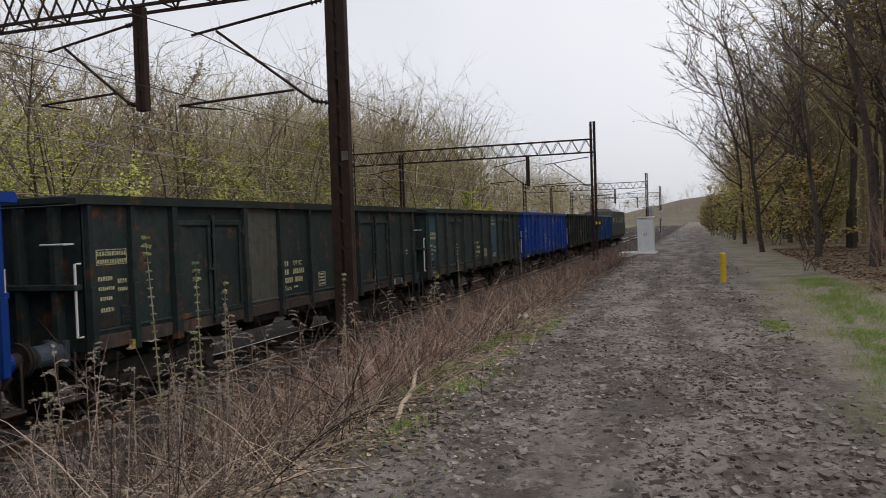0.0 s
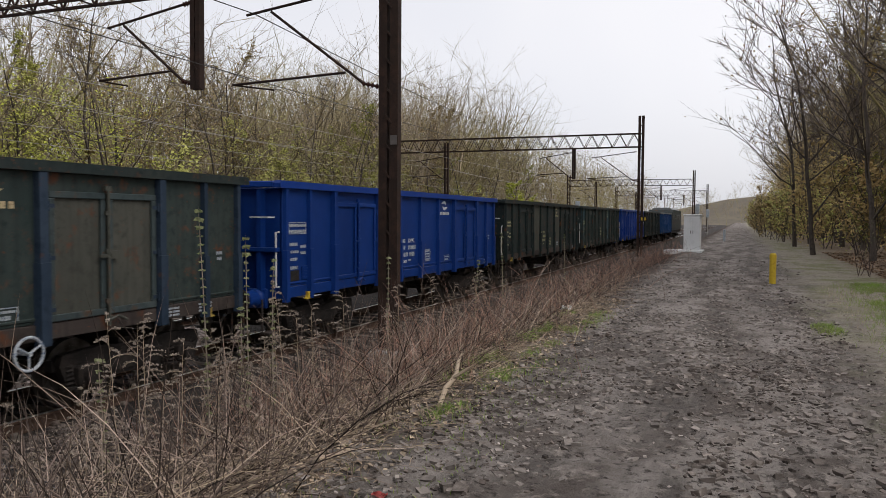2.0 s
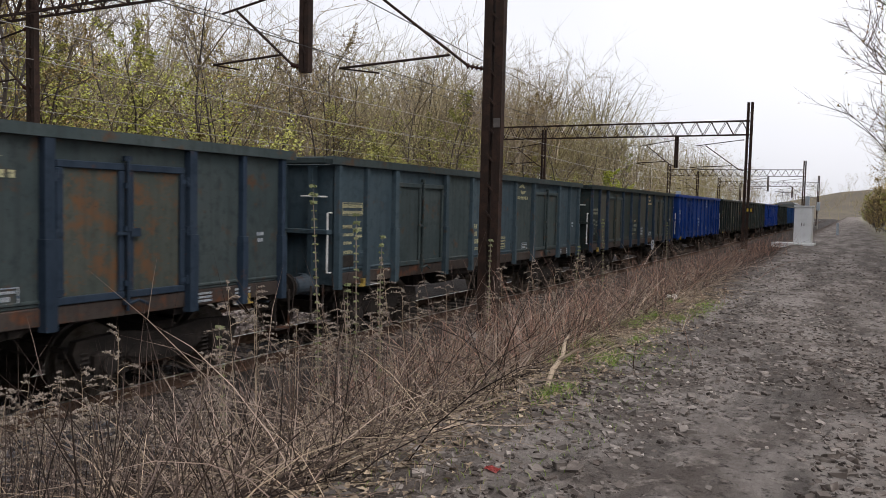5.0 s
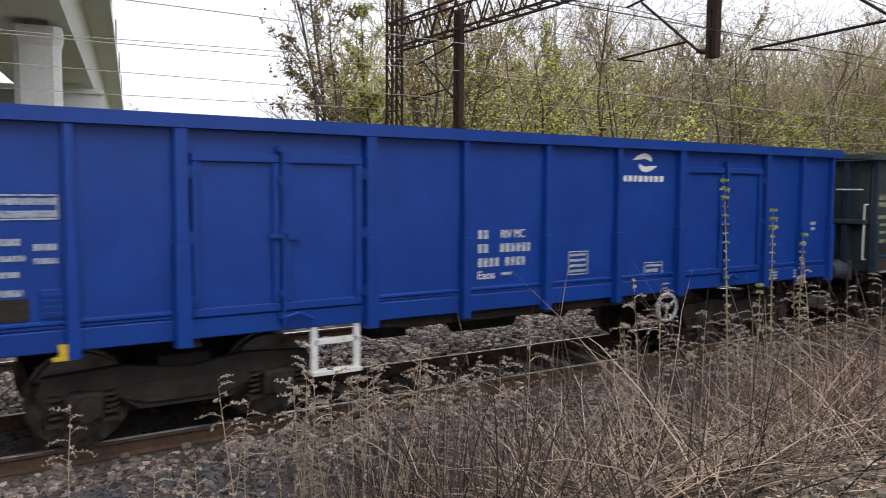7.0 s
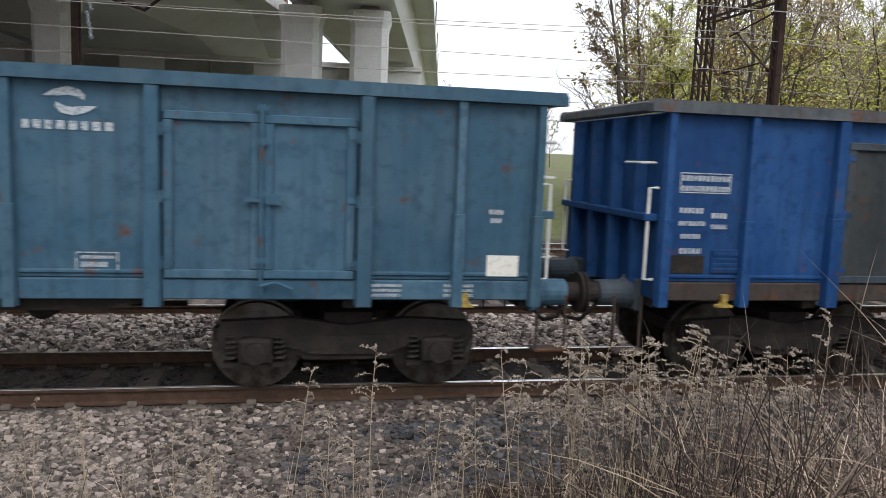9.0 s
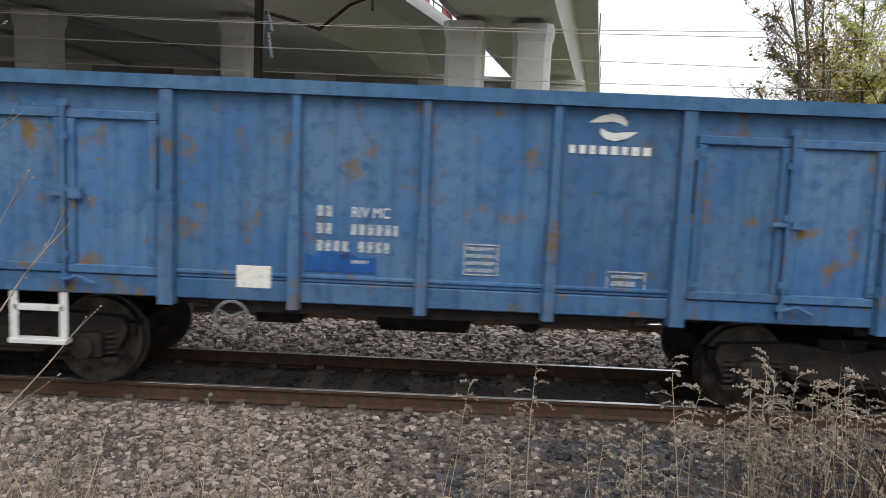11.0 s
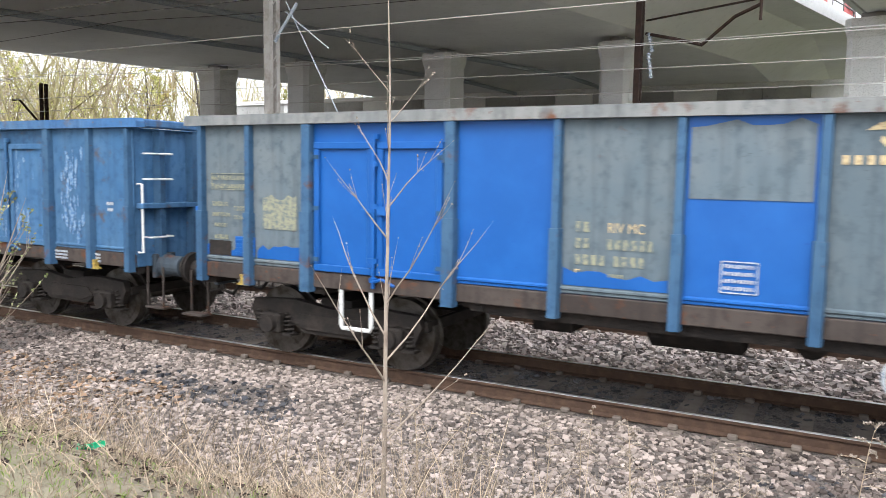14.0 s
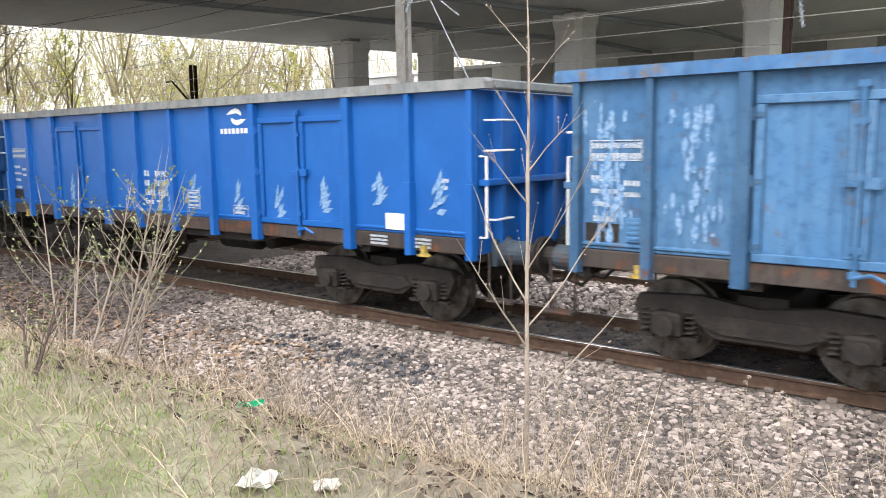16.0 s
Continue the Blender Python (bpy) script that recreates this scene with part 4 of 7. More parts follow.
def wagon(k, label, main, posts, rim, sill=None, panels=(), doors=None, mark=None, bay=1.25, logo_bay=1.43, hand=0, hand_z=0.95, step_at=None, loop=False, plate=0.0, numbers=True, seam=False, smears=0, patches=(), frames=None, hand_paint=None, hand_size=0.85, feathers=()):
    """An open four-axle coal wagon; panels: paints of the eight near bays, from the rear."""
    key = round(bay, 2)
    if key not in FRAMES:
        FRAMES[key] = wagon_parts(bay, 0)
    P = FRAMES[key]
    sill = sill or SILL_BROWN
    doors = doors or main
    mark = mark or WHITE_WORN
    w = holder("open_wagon", label, "freight wagon", "wagons of the train", pose(wagon_x(k, 0), 0, 0))
    share("underframe", UNDERFRAME, w)
    share("brake_gear", TANK, w)
    for x in (-4.4, 4.4):
        bogie(w, x, None)
    edges = P["edges"]
    for side in (-1, 1):
        turn = pose(0, -1.37, 0) if side < 0 else pose(0, 1.37, 0, 0, 0, 180)
        rim_ob = share("side_rim", P["side_rim"], w, (pose(0, -1.464, 0) if side < 0 else pose(0, 1.464, 0, 0, 0, 180)), material=rim)
        bays = [(a, b) for a, b in zip(edges, edges[1:])]
        n = 0
        for a, b in bays:
            width = b - a
            share("side_sill", cached(SILLS, sill_mesh, width), w, turn @ pose(a, 0, 0), material=sill)
            if abs(width - DOORWAY) < 0.005:
                for d, x0 in ((0, a + 0.08), (1, a + width / 2)):
                    lw = width / 2 - 0.08
                    leaf = share("door_leaf", cached(LEAVES, leaf_mesh, lw), w, turn @ pose(x0, 0, 0), material=doors)
                    share("leaf_frame", cached(LEAF_FRAMES, leaf_frame_mesh, lw), leaf, material=frames or doors)
                    if side < 0:
                        for z in (1.42, 2.05, 2.68):
                            share("hinge", HINGES, leaf, pose(0.0 if d == 0 else lw, 0, z), material=posts)
                share("door_header", cached(HEADERS, header_mesh, width), w, turn @ pose(a, 0, 0), material=main)
                share("door_bolt", BOLT, w, turn @ pose(a + width / 2, 0, 0), material=doors if doors is not RUST_DOOR else posts)
            else:
                paint_here = panels[n] if side < 0 and n < len(panels) and panels[n] else main
                share("side_panel", cached(PANELS, panel_mesh, width), w, turn @ pose(a, 0, 0), material=paint_here)
                if seam and side < 0:
                    share("seam", cached(SEAMS, seam_mesh, width), w, turn @ pose(a, 0, 0), material=main)
                n += 1
        for e in edges:
            big = min(abs(abs(e) - 2 * bay), abs(abs(e) - 2 * bay - DOORWAY)) < 0.01
            at = e if abs(e) < 6.3 else e - math.copysign(0.06, e)
            share("door_post" if big else "post", P["door_post" if big else "post"], w, turn @ pose(at, 0, 0), material=posts)
    for s in (-1, 1):
        turn = pose(6.36, 0, 0) if s > 0 else pose(-6.36, 0, 0, 0, 0, 180)
        share("end_wall", END_WALL, w, turn, material=main)
        for y in (-0.95, -0.32, 0.32, 0.95):
            share("end_post", END_POST, w, turn @ pose(0, y, 0), material=posts)
        share("end_stiffener", END_SHELF, w, turn, material=main)
        share("end_rim", P["end_rim"], w, turn @ pose(0.03, 0, 0), material=rim)
        share("coupling", COUPLING, w, turn)
        for y in (-0.875, 0.875):
            buf = share("buffer", BUFFER, w, turn @ pose(0.06, y, 0))
            share("buffer_housing", HOUSING, buf, material=main if main in (BLUE_NEW, BLUE_DEEP_SHADED, TEAL_LIGHT) else FRAME_GREY)
        for y in (-1.30, 1.30):
            share("grab_rail", GRAB, w, turn @ pose(0.0, y, 0))
            share("shunter_step", CORNER_STEP, w, turn @ pose(0.22, y * 0.92, 0), material=SILL_BROWN)
        for z in (1.5, 2.35, 2.72) if s > 0 else (2.55,):
            share("rung", RUNGS, w, turn @ pose(0.0, 1.0 if s < 0 else -1.0, z))
        share("tow_bracket", BRACKET, w, pose(s * 5.55, -1.40, 0.26) @ Matrix.Diagonal((0.8, 0.8, 0.78, 1)), material=YELLOW if main in (BLUE_NEW, BLUE_DEEP_SHADED) else YELLOW_DIRTY)
    y = -1.376
    if mark is not None:
        tagged(share("emblem", LOGO[mark.name if mark.name in LOGO else WHITE_WORN.name], w, pose(bay * logo_bay, y, 2.63) @ Matrix.Diagonal((0.98, 1, 0.9, 1)), "faded emblem"), kind="stuff")
        tagged(share("load_table", TABLE[mark.name if mark.name in TABLE else (FADED if mark is OCHRE else WHITE_WORN).name], w, pose(-5.85, y, 1.85)), kind="stuff")
        if numbers:
            tagged(share("wagon_number", NUMBER[mark.name if mark.name in NUMBER else (FADED if mark is OCHRE else WHITE_WORN).name], w, pose(-bay * 0.55, y, 1.86)), kind="stuff")
            share("lettering", TEXT["Eaos"], w, pose(-bay * 0.55 - 0.36, y, 1.44, 90), material=mark)
            share("lettering", TEXT["RIV MC"], w, pose(-bay * 0.55 - 0.02, y, 1.93, 90) @ Matrix.Diagonal((0.82, 1, 1, 1)), material=mark)
        tagged(share("inspection_panel", PANEL_TABLE[mark.name if mark.name in PANEL_TABLE else WHITE_WORN.name], w, pose(bay * 0.46, y, 1.57)), kind="stuff")
        tagged(share("end_mark", END_MARK, w, pose(5.86, y, 1.93)), kind="stuff")
        tagged(share("door_note", DOOR_NOTE, w, pose(bay * 1.6, y, 1.42)), kind="stuff")
        tagged(share("small_note", SMALL_NOTE, w, pose(5.5, -1.394, 1.16)), kind="stuff")
        tagged(share("small_note", SMALL_NOTE, w, pose(4.75, -1.394, 1.16)), kind="stuff")
        share("black_field", BLACK_FIELD, w, pose(-6.0, y + 0.002, 1.46))
    for i in range(smears):
        e0, e1 = [(a, b) for a, b in zip(edges, edges[1:])][(1 + 2 * i) % (len(edges) - 1) if i < 4 else (2 * i) % (len(edges) - 1)]
        tagged(share("paint_smear", smear_mesh(k * 10 + i, e0 + 0.1, e1 - 0.1, 60), w, pose(0, y, 0), "thin white paint smears"), kind="stuff")
    for i, (x0, z0) in enumerate(feathers):
        tagged(share("paint_feather", feather_mesh(k * 20 + i), w, pose(x0, y, z0), "white brushed paint mark"), kind="stuff")
    for x0, x1, z0, z1, material in patches:
        bm = bmesh.new()
        rnd = random.Random(int(x0 * 100 + z0 * 10))
        top = [(x0 + (x1 - x0) * i / 8, z1 + rnd.uniform(-0.05, 0.05)) for i in range(9)]
        prism(bm, [(x0, z0), (x1, z0)] + top[::-1], "y", -0.003, 0.0)
        part("repainted_patch", bm, material, w, "roughly rolled paint patch").matrix_basis = pose(0, y, 0)
    share("document_flap", FLAP, w, pose(-5.55, y, 1.5), material=main)
    if hand:
        share("handwheel", HANDWHEEL, w, pose(hand, -1.47, hand_z) @ Matrix.Diagonal((hand_size, 1, hand_size, 1)), "spoked steel handwheel", material=hand_paint or WHITE_WORN)
    if step_at is not None:
        share("step", STEP_LOOP if loop else STEP, w, pose(step_at, -1.36, 0), "scuffed pale step", material=STEP_WORN if main in (BLUE_MID, BLUE) else None)
    if plate:
        share("white_plate", PLATE_ME, w, pose(plate, y - 0.004, 1.42 if plate > 0 else 1.30), "white paper plate")
    return w


TRAIN = {}


def build_train():
    n = None
    W = TRAIN
    W[-4] = wagon(-4, "dark blue open coal wagon behind the locomotive", BLUE, BLUE, RIM_GREY)
    W[-3] = wagon(-3, "dark grey open coal wagon with pale graffiti", GREEN_DARK, GREEN_DARK, GREEN_DARK, mark=CREAM_WORN)
    W[-2] = wagon(-2, "blue open coal wagon with clean paint", BLUE_NEW, BLUE_NEW, BLUE_NEW)
    W[-1] = wagon(-1, "green-grey open coal wagon with teal patches", GREEN, GREEN, GREEN_DARK, panels=(TEAL, n, n, GREEN_DARK, n, TEAL, n, n), mark=CREAM_WORN)
    W[0] = wagon(0, "dark green open coal wagon with faded yellow markings", GREEN_DARK, GREEN_DARK, GREEN_DARK, panels=(n, n, OLIVE, n, n, OLIVE, n, n), doors=GREEN_DARK, mark=CREAM_WORN)
    W[1] = wagon(1, "freshly painted blue open coal wagon, darkened in colour for shade", BLUE_DEEP_SHADED, BLUE_DEEP_SHADED, BLUE_NEW, sill=BLUE_DEEP_SHADED, mark=WHITE_PAINT)
    W[2] = wagon(2, "grey-green open coal wagon with dark blue posts", GREEN, POST_BLUE, GREEN_DARK, panels=(GREEN, OLIVE, n, n, OLIVE, n, n, n), doors=OLIVE, frames=SLATE, mark=OCHRE, hand=2.25)
    W[3] = wagon(3, "slate green open coal wagon with dusty rim", SLATE_BLUE, SLATE_BLUE, SLATE, panels=(n, n, SLATE, n, n, SLATE, n, n), doors=SLATE, mark=CREAM_WORN)
    W[4] = wagon(4, "weathered slate-green open wagon with rust-blistered doors", SLATE, POST_BLUE, SLATE, panels=(n, n, SLATE_BLUE, SLATE_BLUE, n, n, n, n), doors=RUST_DOOR, frames=POST_BLUE, mark=CREAM_WORN, patches=((-6.25, -5.5, 1.30, 1.40, BLUE_DEEP_SHADED), (-2.35, -1.35, 1.30, 1.42, BLUE_DEEP_SHADED)))
    W[5] = wagon(5, "freshly painted bright blue open coal wagon", BLUE_NEW, BLUE_NEW, BLUE_NEW, sill=BLUE_NEW, mark=WHITE_PAINT, hand=2.2, hand_z=0.86, step_at=-2.9)
    W[6] = wagon(6, "blue open wagon with grey primer doors and grey rim", BLUE, BLUE, RIM_DARK, panels=(n, n, n, n, n, n, n, DOOR_GREY), doors=DOOR_GREY, frames=FRAME_GREY, mark=WHITE_WORN, bay=1.12, logo_bay=1.48, hand=-1.75, hand_z=0.93, hand_paint=MAST_GREY, hand_size=0.6, step_at=-3.0, loop=True)
    W[7] = wagon(7, "teal blue open wagon with white paper plate", TEAL_LIGHT, TEAL_LIGHT, TEAL_LIGHT, sill=TEAL_LIGHT, plate=5.95, step_at=-3.4, hand=-1.6)
    W[8] = wagon(8, "chalky pale blue open wagon with ochre rust stains", BLUE_PALE, BLUE_PALE, BLUE_SKY, sill=BLUE_PALE, mark=WHITE_PAINT, plate=-1.65, patches=((-6.25, -5.45, 1.30, 1.88, BLUE_MID), (-1.15, -0.45, 1.38, 1.56, BLUE_MID)), step_at=-3.8, hand=-1.84, hand_z=0.9, hand_paint=RIM_GREY, hand_size=0.7, seam=False)
    W[9] = wagon(9, "worn mid-blue open wagon with scraped rust spots", BLUE_MID, BLUE_MID, BLUE_SKY, sill=BLUE_MID, mark=WHITE_PAINT, plate=4.97, step_at=-3.6, hand=1.88, hand_z=0.84, hand_paint=RIM_DARK, hand_size=0.65, logo_bay=0.5, seam=True)
    W[10] = wagon(10, "vivid blue open wagon patched with grey primer", BLUE_VIVID, BLUE_DULL, RIM_GREY, panels=(GREY_PATCH, GREY_PATCH, n, GREY_PATCH, BLUE_VIVID, GREY_PATCH, n, n), doors=BLUE_VIVID, mark=OCHRE, step_at=-3.8, loop=True, hand=2.0, hand_z=0.8, patches=((-6.25, -5.5, 1.36, 1.48, BLUE_VIVID), (-5.35, -4.6, 1.36, 1.50, BLUE_VIVID), (-5.25, -4.7, 1.75, 2.15, FADED), (-1.17, -0.08, 1.36, 1.50, BLUE_VIVID), (0.08, 1.17, 2.3, 3.03, GREY_PATCH), (5.5, 6.25, 1.5, 2.15, GREY_PATCH)))
    W[11] = wagon(11, "pale sky-blue open wagon with white paint smears", BLUE_SKY, BLUE_DULL, BLUE_PALE, doors=BLUE_SKY, mark=WHITE_WORN, hand=-2.1, hand_z=0.88, hand_paint=RIM_GREY, smears=6)
    W[12] = wagon(12, "bright blue open wagon with brown sills", BLUE_VIVID, BLUE_VIVID, RIM_GREY, mark=WHITE_PAINT, plate=5.04, bay=1.10, logo_bay=1.6, feathers=((-3.6, 1.62), (-0.2, 1.5), (0.55, 1.75), (1.7, 1.6), (2.7, 1.55), (3.65, 1.68), (4.75, 1.82), (5.75, 1.75)))
    W[13] = wagon(13, "worn blue open wagon at the train's rear", BLUE, BLUE, RIM_GREY, mark=WHITE_WORN)
    W[14] = wagon(14, "green-grey open wagon at the train's rear", GREEN, GREEN, RIM_GREY, mark=CREAM_WORN)


build_train()


def build_locomotive():
    """The far electric locomotive: boxy body, raked cabs, roof gear, pantograph."""
    loco = holder("electric_locomotive", "dark green-grey electric locomotive pulling the wagons", "locomotive", "", pose(wagon_x(-5, 0) + 1.2, 0, 0))
    bm = bmesh.new()
    prism(bm, [(-7.6, 1.15), (7.6, 1.15), (7.75, 1.9), (7.2, 3.3), (6.6, 3.65), (-6.6, 3.65), (-7.2, 3.3), (-7.75, 1.9)], "y", -1.42, 1.42)
    part("body", bm, GREEN_DARK, loco)
    bm = bmesh.new()
    prism(bm, [(-1.3, 3.64), (1.3, 3.64), (0.9, 3.95), (-0.9, 3.95)], "x", -5.5, 5.5)
    part("roof", bm, RIM_GREY, loco)
    for x in (-4.6, 4.6):
        bm = bmesh.new()
        for y in (-0.6, 0.6):
            tube(bm, [(x - 0.9, y, 4.0), (x + 0.5, y, 4.6), (x - 0.2, y, 5.35)], 0.03, 6)
        tube(bm, [(x - 0.2, -0.9, 5.38), (x - 0.2, 0.9, 5.38)], 0.04, 6)
        part("pantograph", bm, MAST_BROWN, loco)
    for s in (-1, 1):
        bm = bmesh.new()
        for y in (-1.1, 0.12):
            prism(bm, [(s * 7.28, 3.08), (s * 7.62, 2.35), (s * 7.66, 2.35), (s * 7.32, 3.08)], "y", y, y + 0.98)
        part("windscreen", bm, GLASS_DARK, loco)
        for x in (-6.3, -3.0, 0.0, 3.0, 6.3):
            bm = bmesh.new()
            soft_box(bm, x - 0.4, x + 0.4, s * 1.43 - 0.012, s * 1.43 + 0.012, 2.45, 3.05, 0.01)
            part("side_window", bm, GLASS_DARK, loco)
        for y in (-0.875, 0.875):
            share("buffer", BUFFER, loco, pose(s * 7.6, y, 0, 0, 0, 0 if s > 0 else 180))
    bm = bmesh.new()
    box(bm, -7.5, 7.5, -1.3, 1.3, 0.8, 1.2)
    part("underframe", bm, BLACK, loco)
    for x in (-4.6, 4.6):
        bogie(loco, x, None)
    return loco


LOCO = build_locomotive()


# ---- masts, gantries and overhead wires ----
def channel_post(bm, x, y, z0, z1, w, gap, depth=0.16, lace=0.55):
    """Two steel channels side by side across the tracks, laced with a zigzag of flat bars."""
    for s in (-1, 1):
        yc = y + s * (gap / 2 + w / 2)
        box(bm, x - depth / 2, x + depth / 2, yc - w / 2, yc + w / 2, z0, z1)
        box(bm, x - depth / 2 - 0.012, x - depth / 2 - 0.001, yc - w / 2 - 0.006, yc + w / 2 + 0.006, z0, z1)
    z, s = z0 + 0.4, 1
    while z + lace < z1:
        for xx in (x - depth / 2 - 0.02, x + depth / 2 + 0.004):
            tube(bm, [(xx, y - s * (gap * 0.5 + 0.03), z), (xx, y + s * (gap * 0.5 + 0.03), z + lace * 0.3)], 0.02, 4)
        z += lace
    return bm


def truss_beam(bm, x, y0, y1, z0, z1, n, d=0.5, r=0.035):
    """A four-boom lattice beam across the tracks."""
    for xx in (x - d / 2, x + d / 2):
        for z in (z0, z1):
            tube(bm, [(xx, y0, z), (xx, y1, z)], r * 1.25, 4)
        for i in range(n):
            a, b = y0 + (y1 - y0) * i / n, y0 + (y1 - y0) * (i + 1) / n
            m = (a + b) / 2
            tube(bm, [(xx, a, z0), (xx, m, z1)], r * 0.75, 4, False)
            tube(bm, [(xx, m, z1), (xx, b, z0)], r * 0.75, 4, False)
    for z in (z0, z1):
        for i in range(n + 1):
            a = y0 + (y1 - y0) * i / n
            tube(bm, [(x - d / 2, a, z), (x + d / 2, a, z)], r * 0.6, 4, False)


def lattice_mast(bm, x, y, z0, z1, half, r=0.05, step=0.55):
    for sx in (-half, half):
        for sy in (-half, half):
            tube(bm, [(x + sx, y + sy, z0), (x + sx, y + sy, z1)], r, 4)
    z = z0 + 0.3
    while z < z1 - 0.05:
        for sy in (-half, half):
            tube(bm, [(x - half, y + sy, z), (x + half, y + sy, z)], r * 0.6, 4, False)
        for sx in (-half, half):
            tube(bm, [(x + sx, y - half, z), (x + sx, y + half, z + step)], r * 0.6, 4, False)
        z += step


def insulator(bm, a, b, n=4, r=0.06):
    a, b = Vector(a), Vector(b)
    pts, radii = [], []
    for i in range(n):
        for f, w in ((0.1, 0.4), (0.3, 0.5), (0.45, 1.0), (0.7, 0.5), (0.9, 0.4)):
            pts.append(a.lerp(b, (i + f) / n))
            radii.append(r * w)
    tube(bm, pts, radii, 8)


def cantilever(parent, x, y, reach, zlow, ztop):
    """Bracket arm from (y, zlow) up to y + reach, with stay and registration tube."""
    bm = bmesh.new()
    tip = y + reach
    tube(bm, [(x, y + reach * 0.12, zlow + 0.08), (x, tip - reach * 0.1, ztop - 0.04)], 0.032, 6)
    tube(bm, [(x, y + reach * 0.1, ztop + 0.28), (x, tip + reach * 0.12, ztop - 0.06)], 0.028, 6)
    tube(bm, [(x, y + reach * 0.27, zlow + 0.32), (x, tip + reach * 0.25, zlow + 0.22)], 0.026, 6)
    tube(bm, [(x, tip + reach * 0.25, zlow + 0.22), (x + 0.1, tip - reach * 0.1, zlow + 0.08)], 0.018, 6)
    arm = part("bracket_arm", bm, MAST_BROWN, parent)
    bm = bmesh.new()
    insulator(bm, (x, y, zlow), (x, y + reach * 0.14, zlow + 0.09))
    insulator(bm, (x, y + reach * 0.02, ztop + 0.3), (x, y + reach * 0.12, ztop + 0.27), 3)
    part("insulator", bm, CERAMIC, arm, "brown ceramic insulator")


def gantry(x, top, label, ends=(-2.72, 15.6), near=True):
    g = holder("catenary_gantry", label, "catenary gantry", "gantries over the tracks", pose(x, 0, 0))
    z0 = ground_z(x, ends[0]) - 0.1
    bm = bmesh.new()
    channel_post(bm, 0, ends[0], z0, top, 0.16, 0.075)
    part("near_mast", bm, MAST_BROWN, g, "rust-brown double channel mast")
    bm = bmesh.new()
    soft_box(bm, -0.4, 0.4, ends[0] - 0.3, ends[0] + 0.3, z0 - 0.2, z0 + 0.35, 0.04)
    part("footing", bm, CONCRETE_DARK, g, "stained concrete footing")
    bm = bmesh.new()
    lattice_mast(bm, 0, ends[1], -0.5, 9.2, 0.2)
    part("far_mast", bm, MAST_BROWN, g, "rust-brown lattice mast")
    bm = bmesh.new()
    truss_beam(bm, 0, ends[0], ends[1], 7.45, 8.35, 19)
    part("lattice_beam", bm, MAST_BROWN, g, "dark lattice cross beam")
    bm = bmesh.new()
    channel_post(bm, 0, 11.45, -0.5, 8.1, 0.12, 0.10)
    part("inner_mast", bm, MAST_BROWN, g)
    bm = bmesh.new()
    channel_post(bm, 0, 1.87, 5.3, 7.5, 0.10, 0.04)
    part("dropper_post", bm, MAST_BROWN, g, "hanging steel dropper post")
    cantilever(g, 0, ends[0] + 0.24, 2.75, 5.12, 6.83)
    cantilever(g, 0, 2.0, 2.1, 5.42, 6.87)
    cantilever(g, 0, 11.6, 2.2, 5.4, 6.8)
    return g


gantry(13.65, 10.8, "rust-brown steel gantry with lattice beam over the tracks")
gantry(53.7, 9.55, "rust-brown steel gantry with lattice beam farther along")
gantry(117.0, 9.6, "distant steel gantry with lattice beam")
gantry(165.0, 9.6, "far steel gantry seen against the hill")


def signs_on_mast():
    bm = bmesh.new()
    soft_box(bm, -0.07, 0.07, -0.006, 0.006, -0.09, 0.09, 0.004)
    p = thing("mast_plate", bm, MAST_GREY, "small grey plate on the rusty mast", "plate", m=pose(13.55, -2.84, 4.06, 0, 0, -90))
    bm = bmesh.new()
    soft_box(bm, -0.25, 0.25, -0.008, 0.008, -0.17, 0.17, 0.004)
    q = thing("mast_sign", bm, BLACK, "black square sign with yellow mark on a mast", "sign", m=pose(53.5, -2.98, 2.55, 0, 0, -80))
    for x in (-0.12, 0.1):
        bm = bmesh.new()
        soft_box(bm, x - 0.06, x + 0.05, -0.016, -0.008, -0.1, 0.1, 0.002)
        part("mark", bm, YELLOW, q, "yellow mark")


signs_on_mast()


def side_mast(x, y, top, pale, label):
    m_ = holder("catenary_mast", label, "catenary mast", "masts beyond the tracks", pose(x, y, 0))
    z0 = ground_z(x, y) - 0.2
    bm = bmesh.new()
    if pale:
        channel_post(bm, 0, 0, z0, top, 0.16, 0.14, 0.2, 0.8)
    else:
        channel_post(bm, 0, 0, z0, top, 0.13, 0.16, 0.16, 0.6)
    part("mast_body", bm, MAST_PALE if pale else MAST_BROWN, m_)
    return m_


M = side_mast(-6.2, 15.2, 11, False, "dark steel mast with bracket arms before the viaduct")
bm = bmesh.new()
tube(bm, [(0.2, 0, 6.9), (1.2, -0.9, 6.55), (2.15, -1.6, 6.2), (3.1, -2.4, 6.75), (3.8, -3.0, 6.9)], 0.05, 6)
tube(bm, [(0.2, 0, 7.3), (3.9, -3.0, 7.05)], 0.03, 6)
tube(bm, [(3.8, -3.0, 6.5), (3.8, -3.0, 7.2)], 0.04, 6)
part("bracket_arm", bm, MAST_BROWN, M)
bm = bmesh.new()
for z0, z1 in ((6.9, 6.3), (6.3, 5.5)):
    insulator(bm, (0.32, -0.15, z0), (0.45, -0.2, z1), 6, 0.1)
part("insulator", bm, WHITE_WORN, M, "pale insulator string")
N = side_mast(-15.1, 8.5, 11, True, "pale weathered mast with struts under the viaduct")
bm = bmesh.new()
tube(bm, [(0.1, 0, 6.2), (0.9, 0, 7.2)], 0.05, 6)
tube(bm, [(0.5, 0, 7.0), (2.0, 0, 5.9)], 0.022, 6)
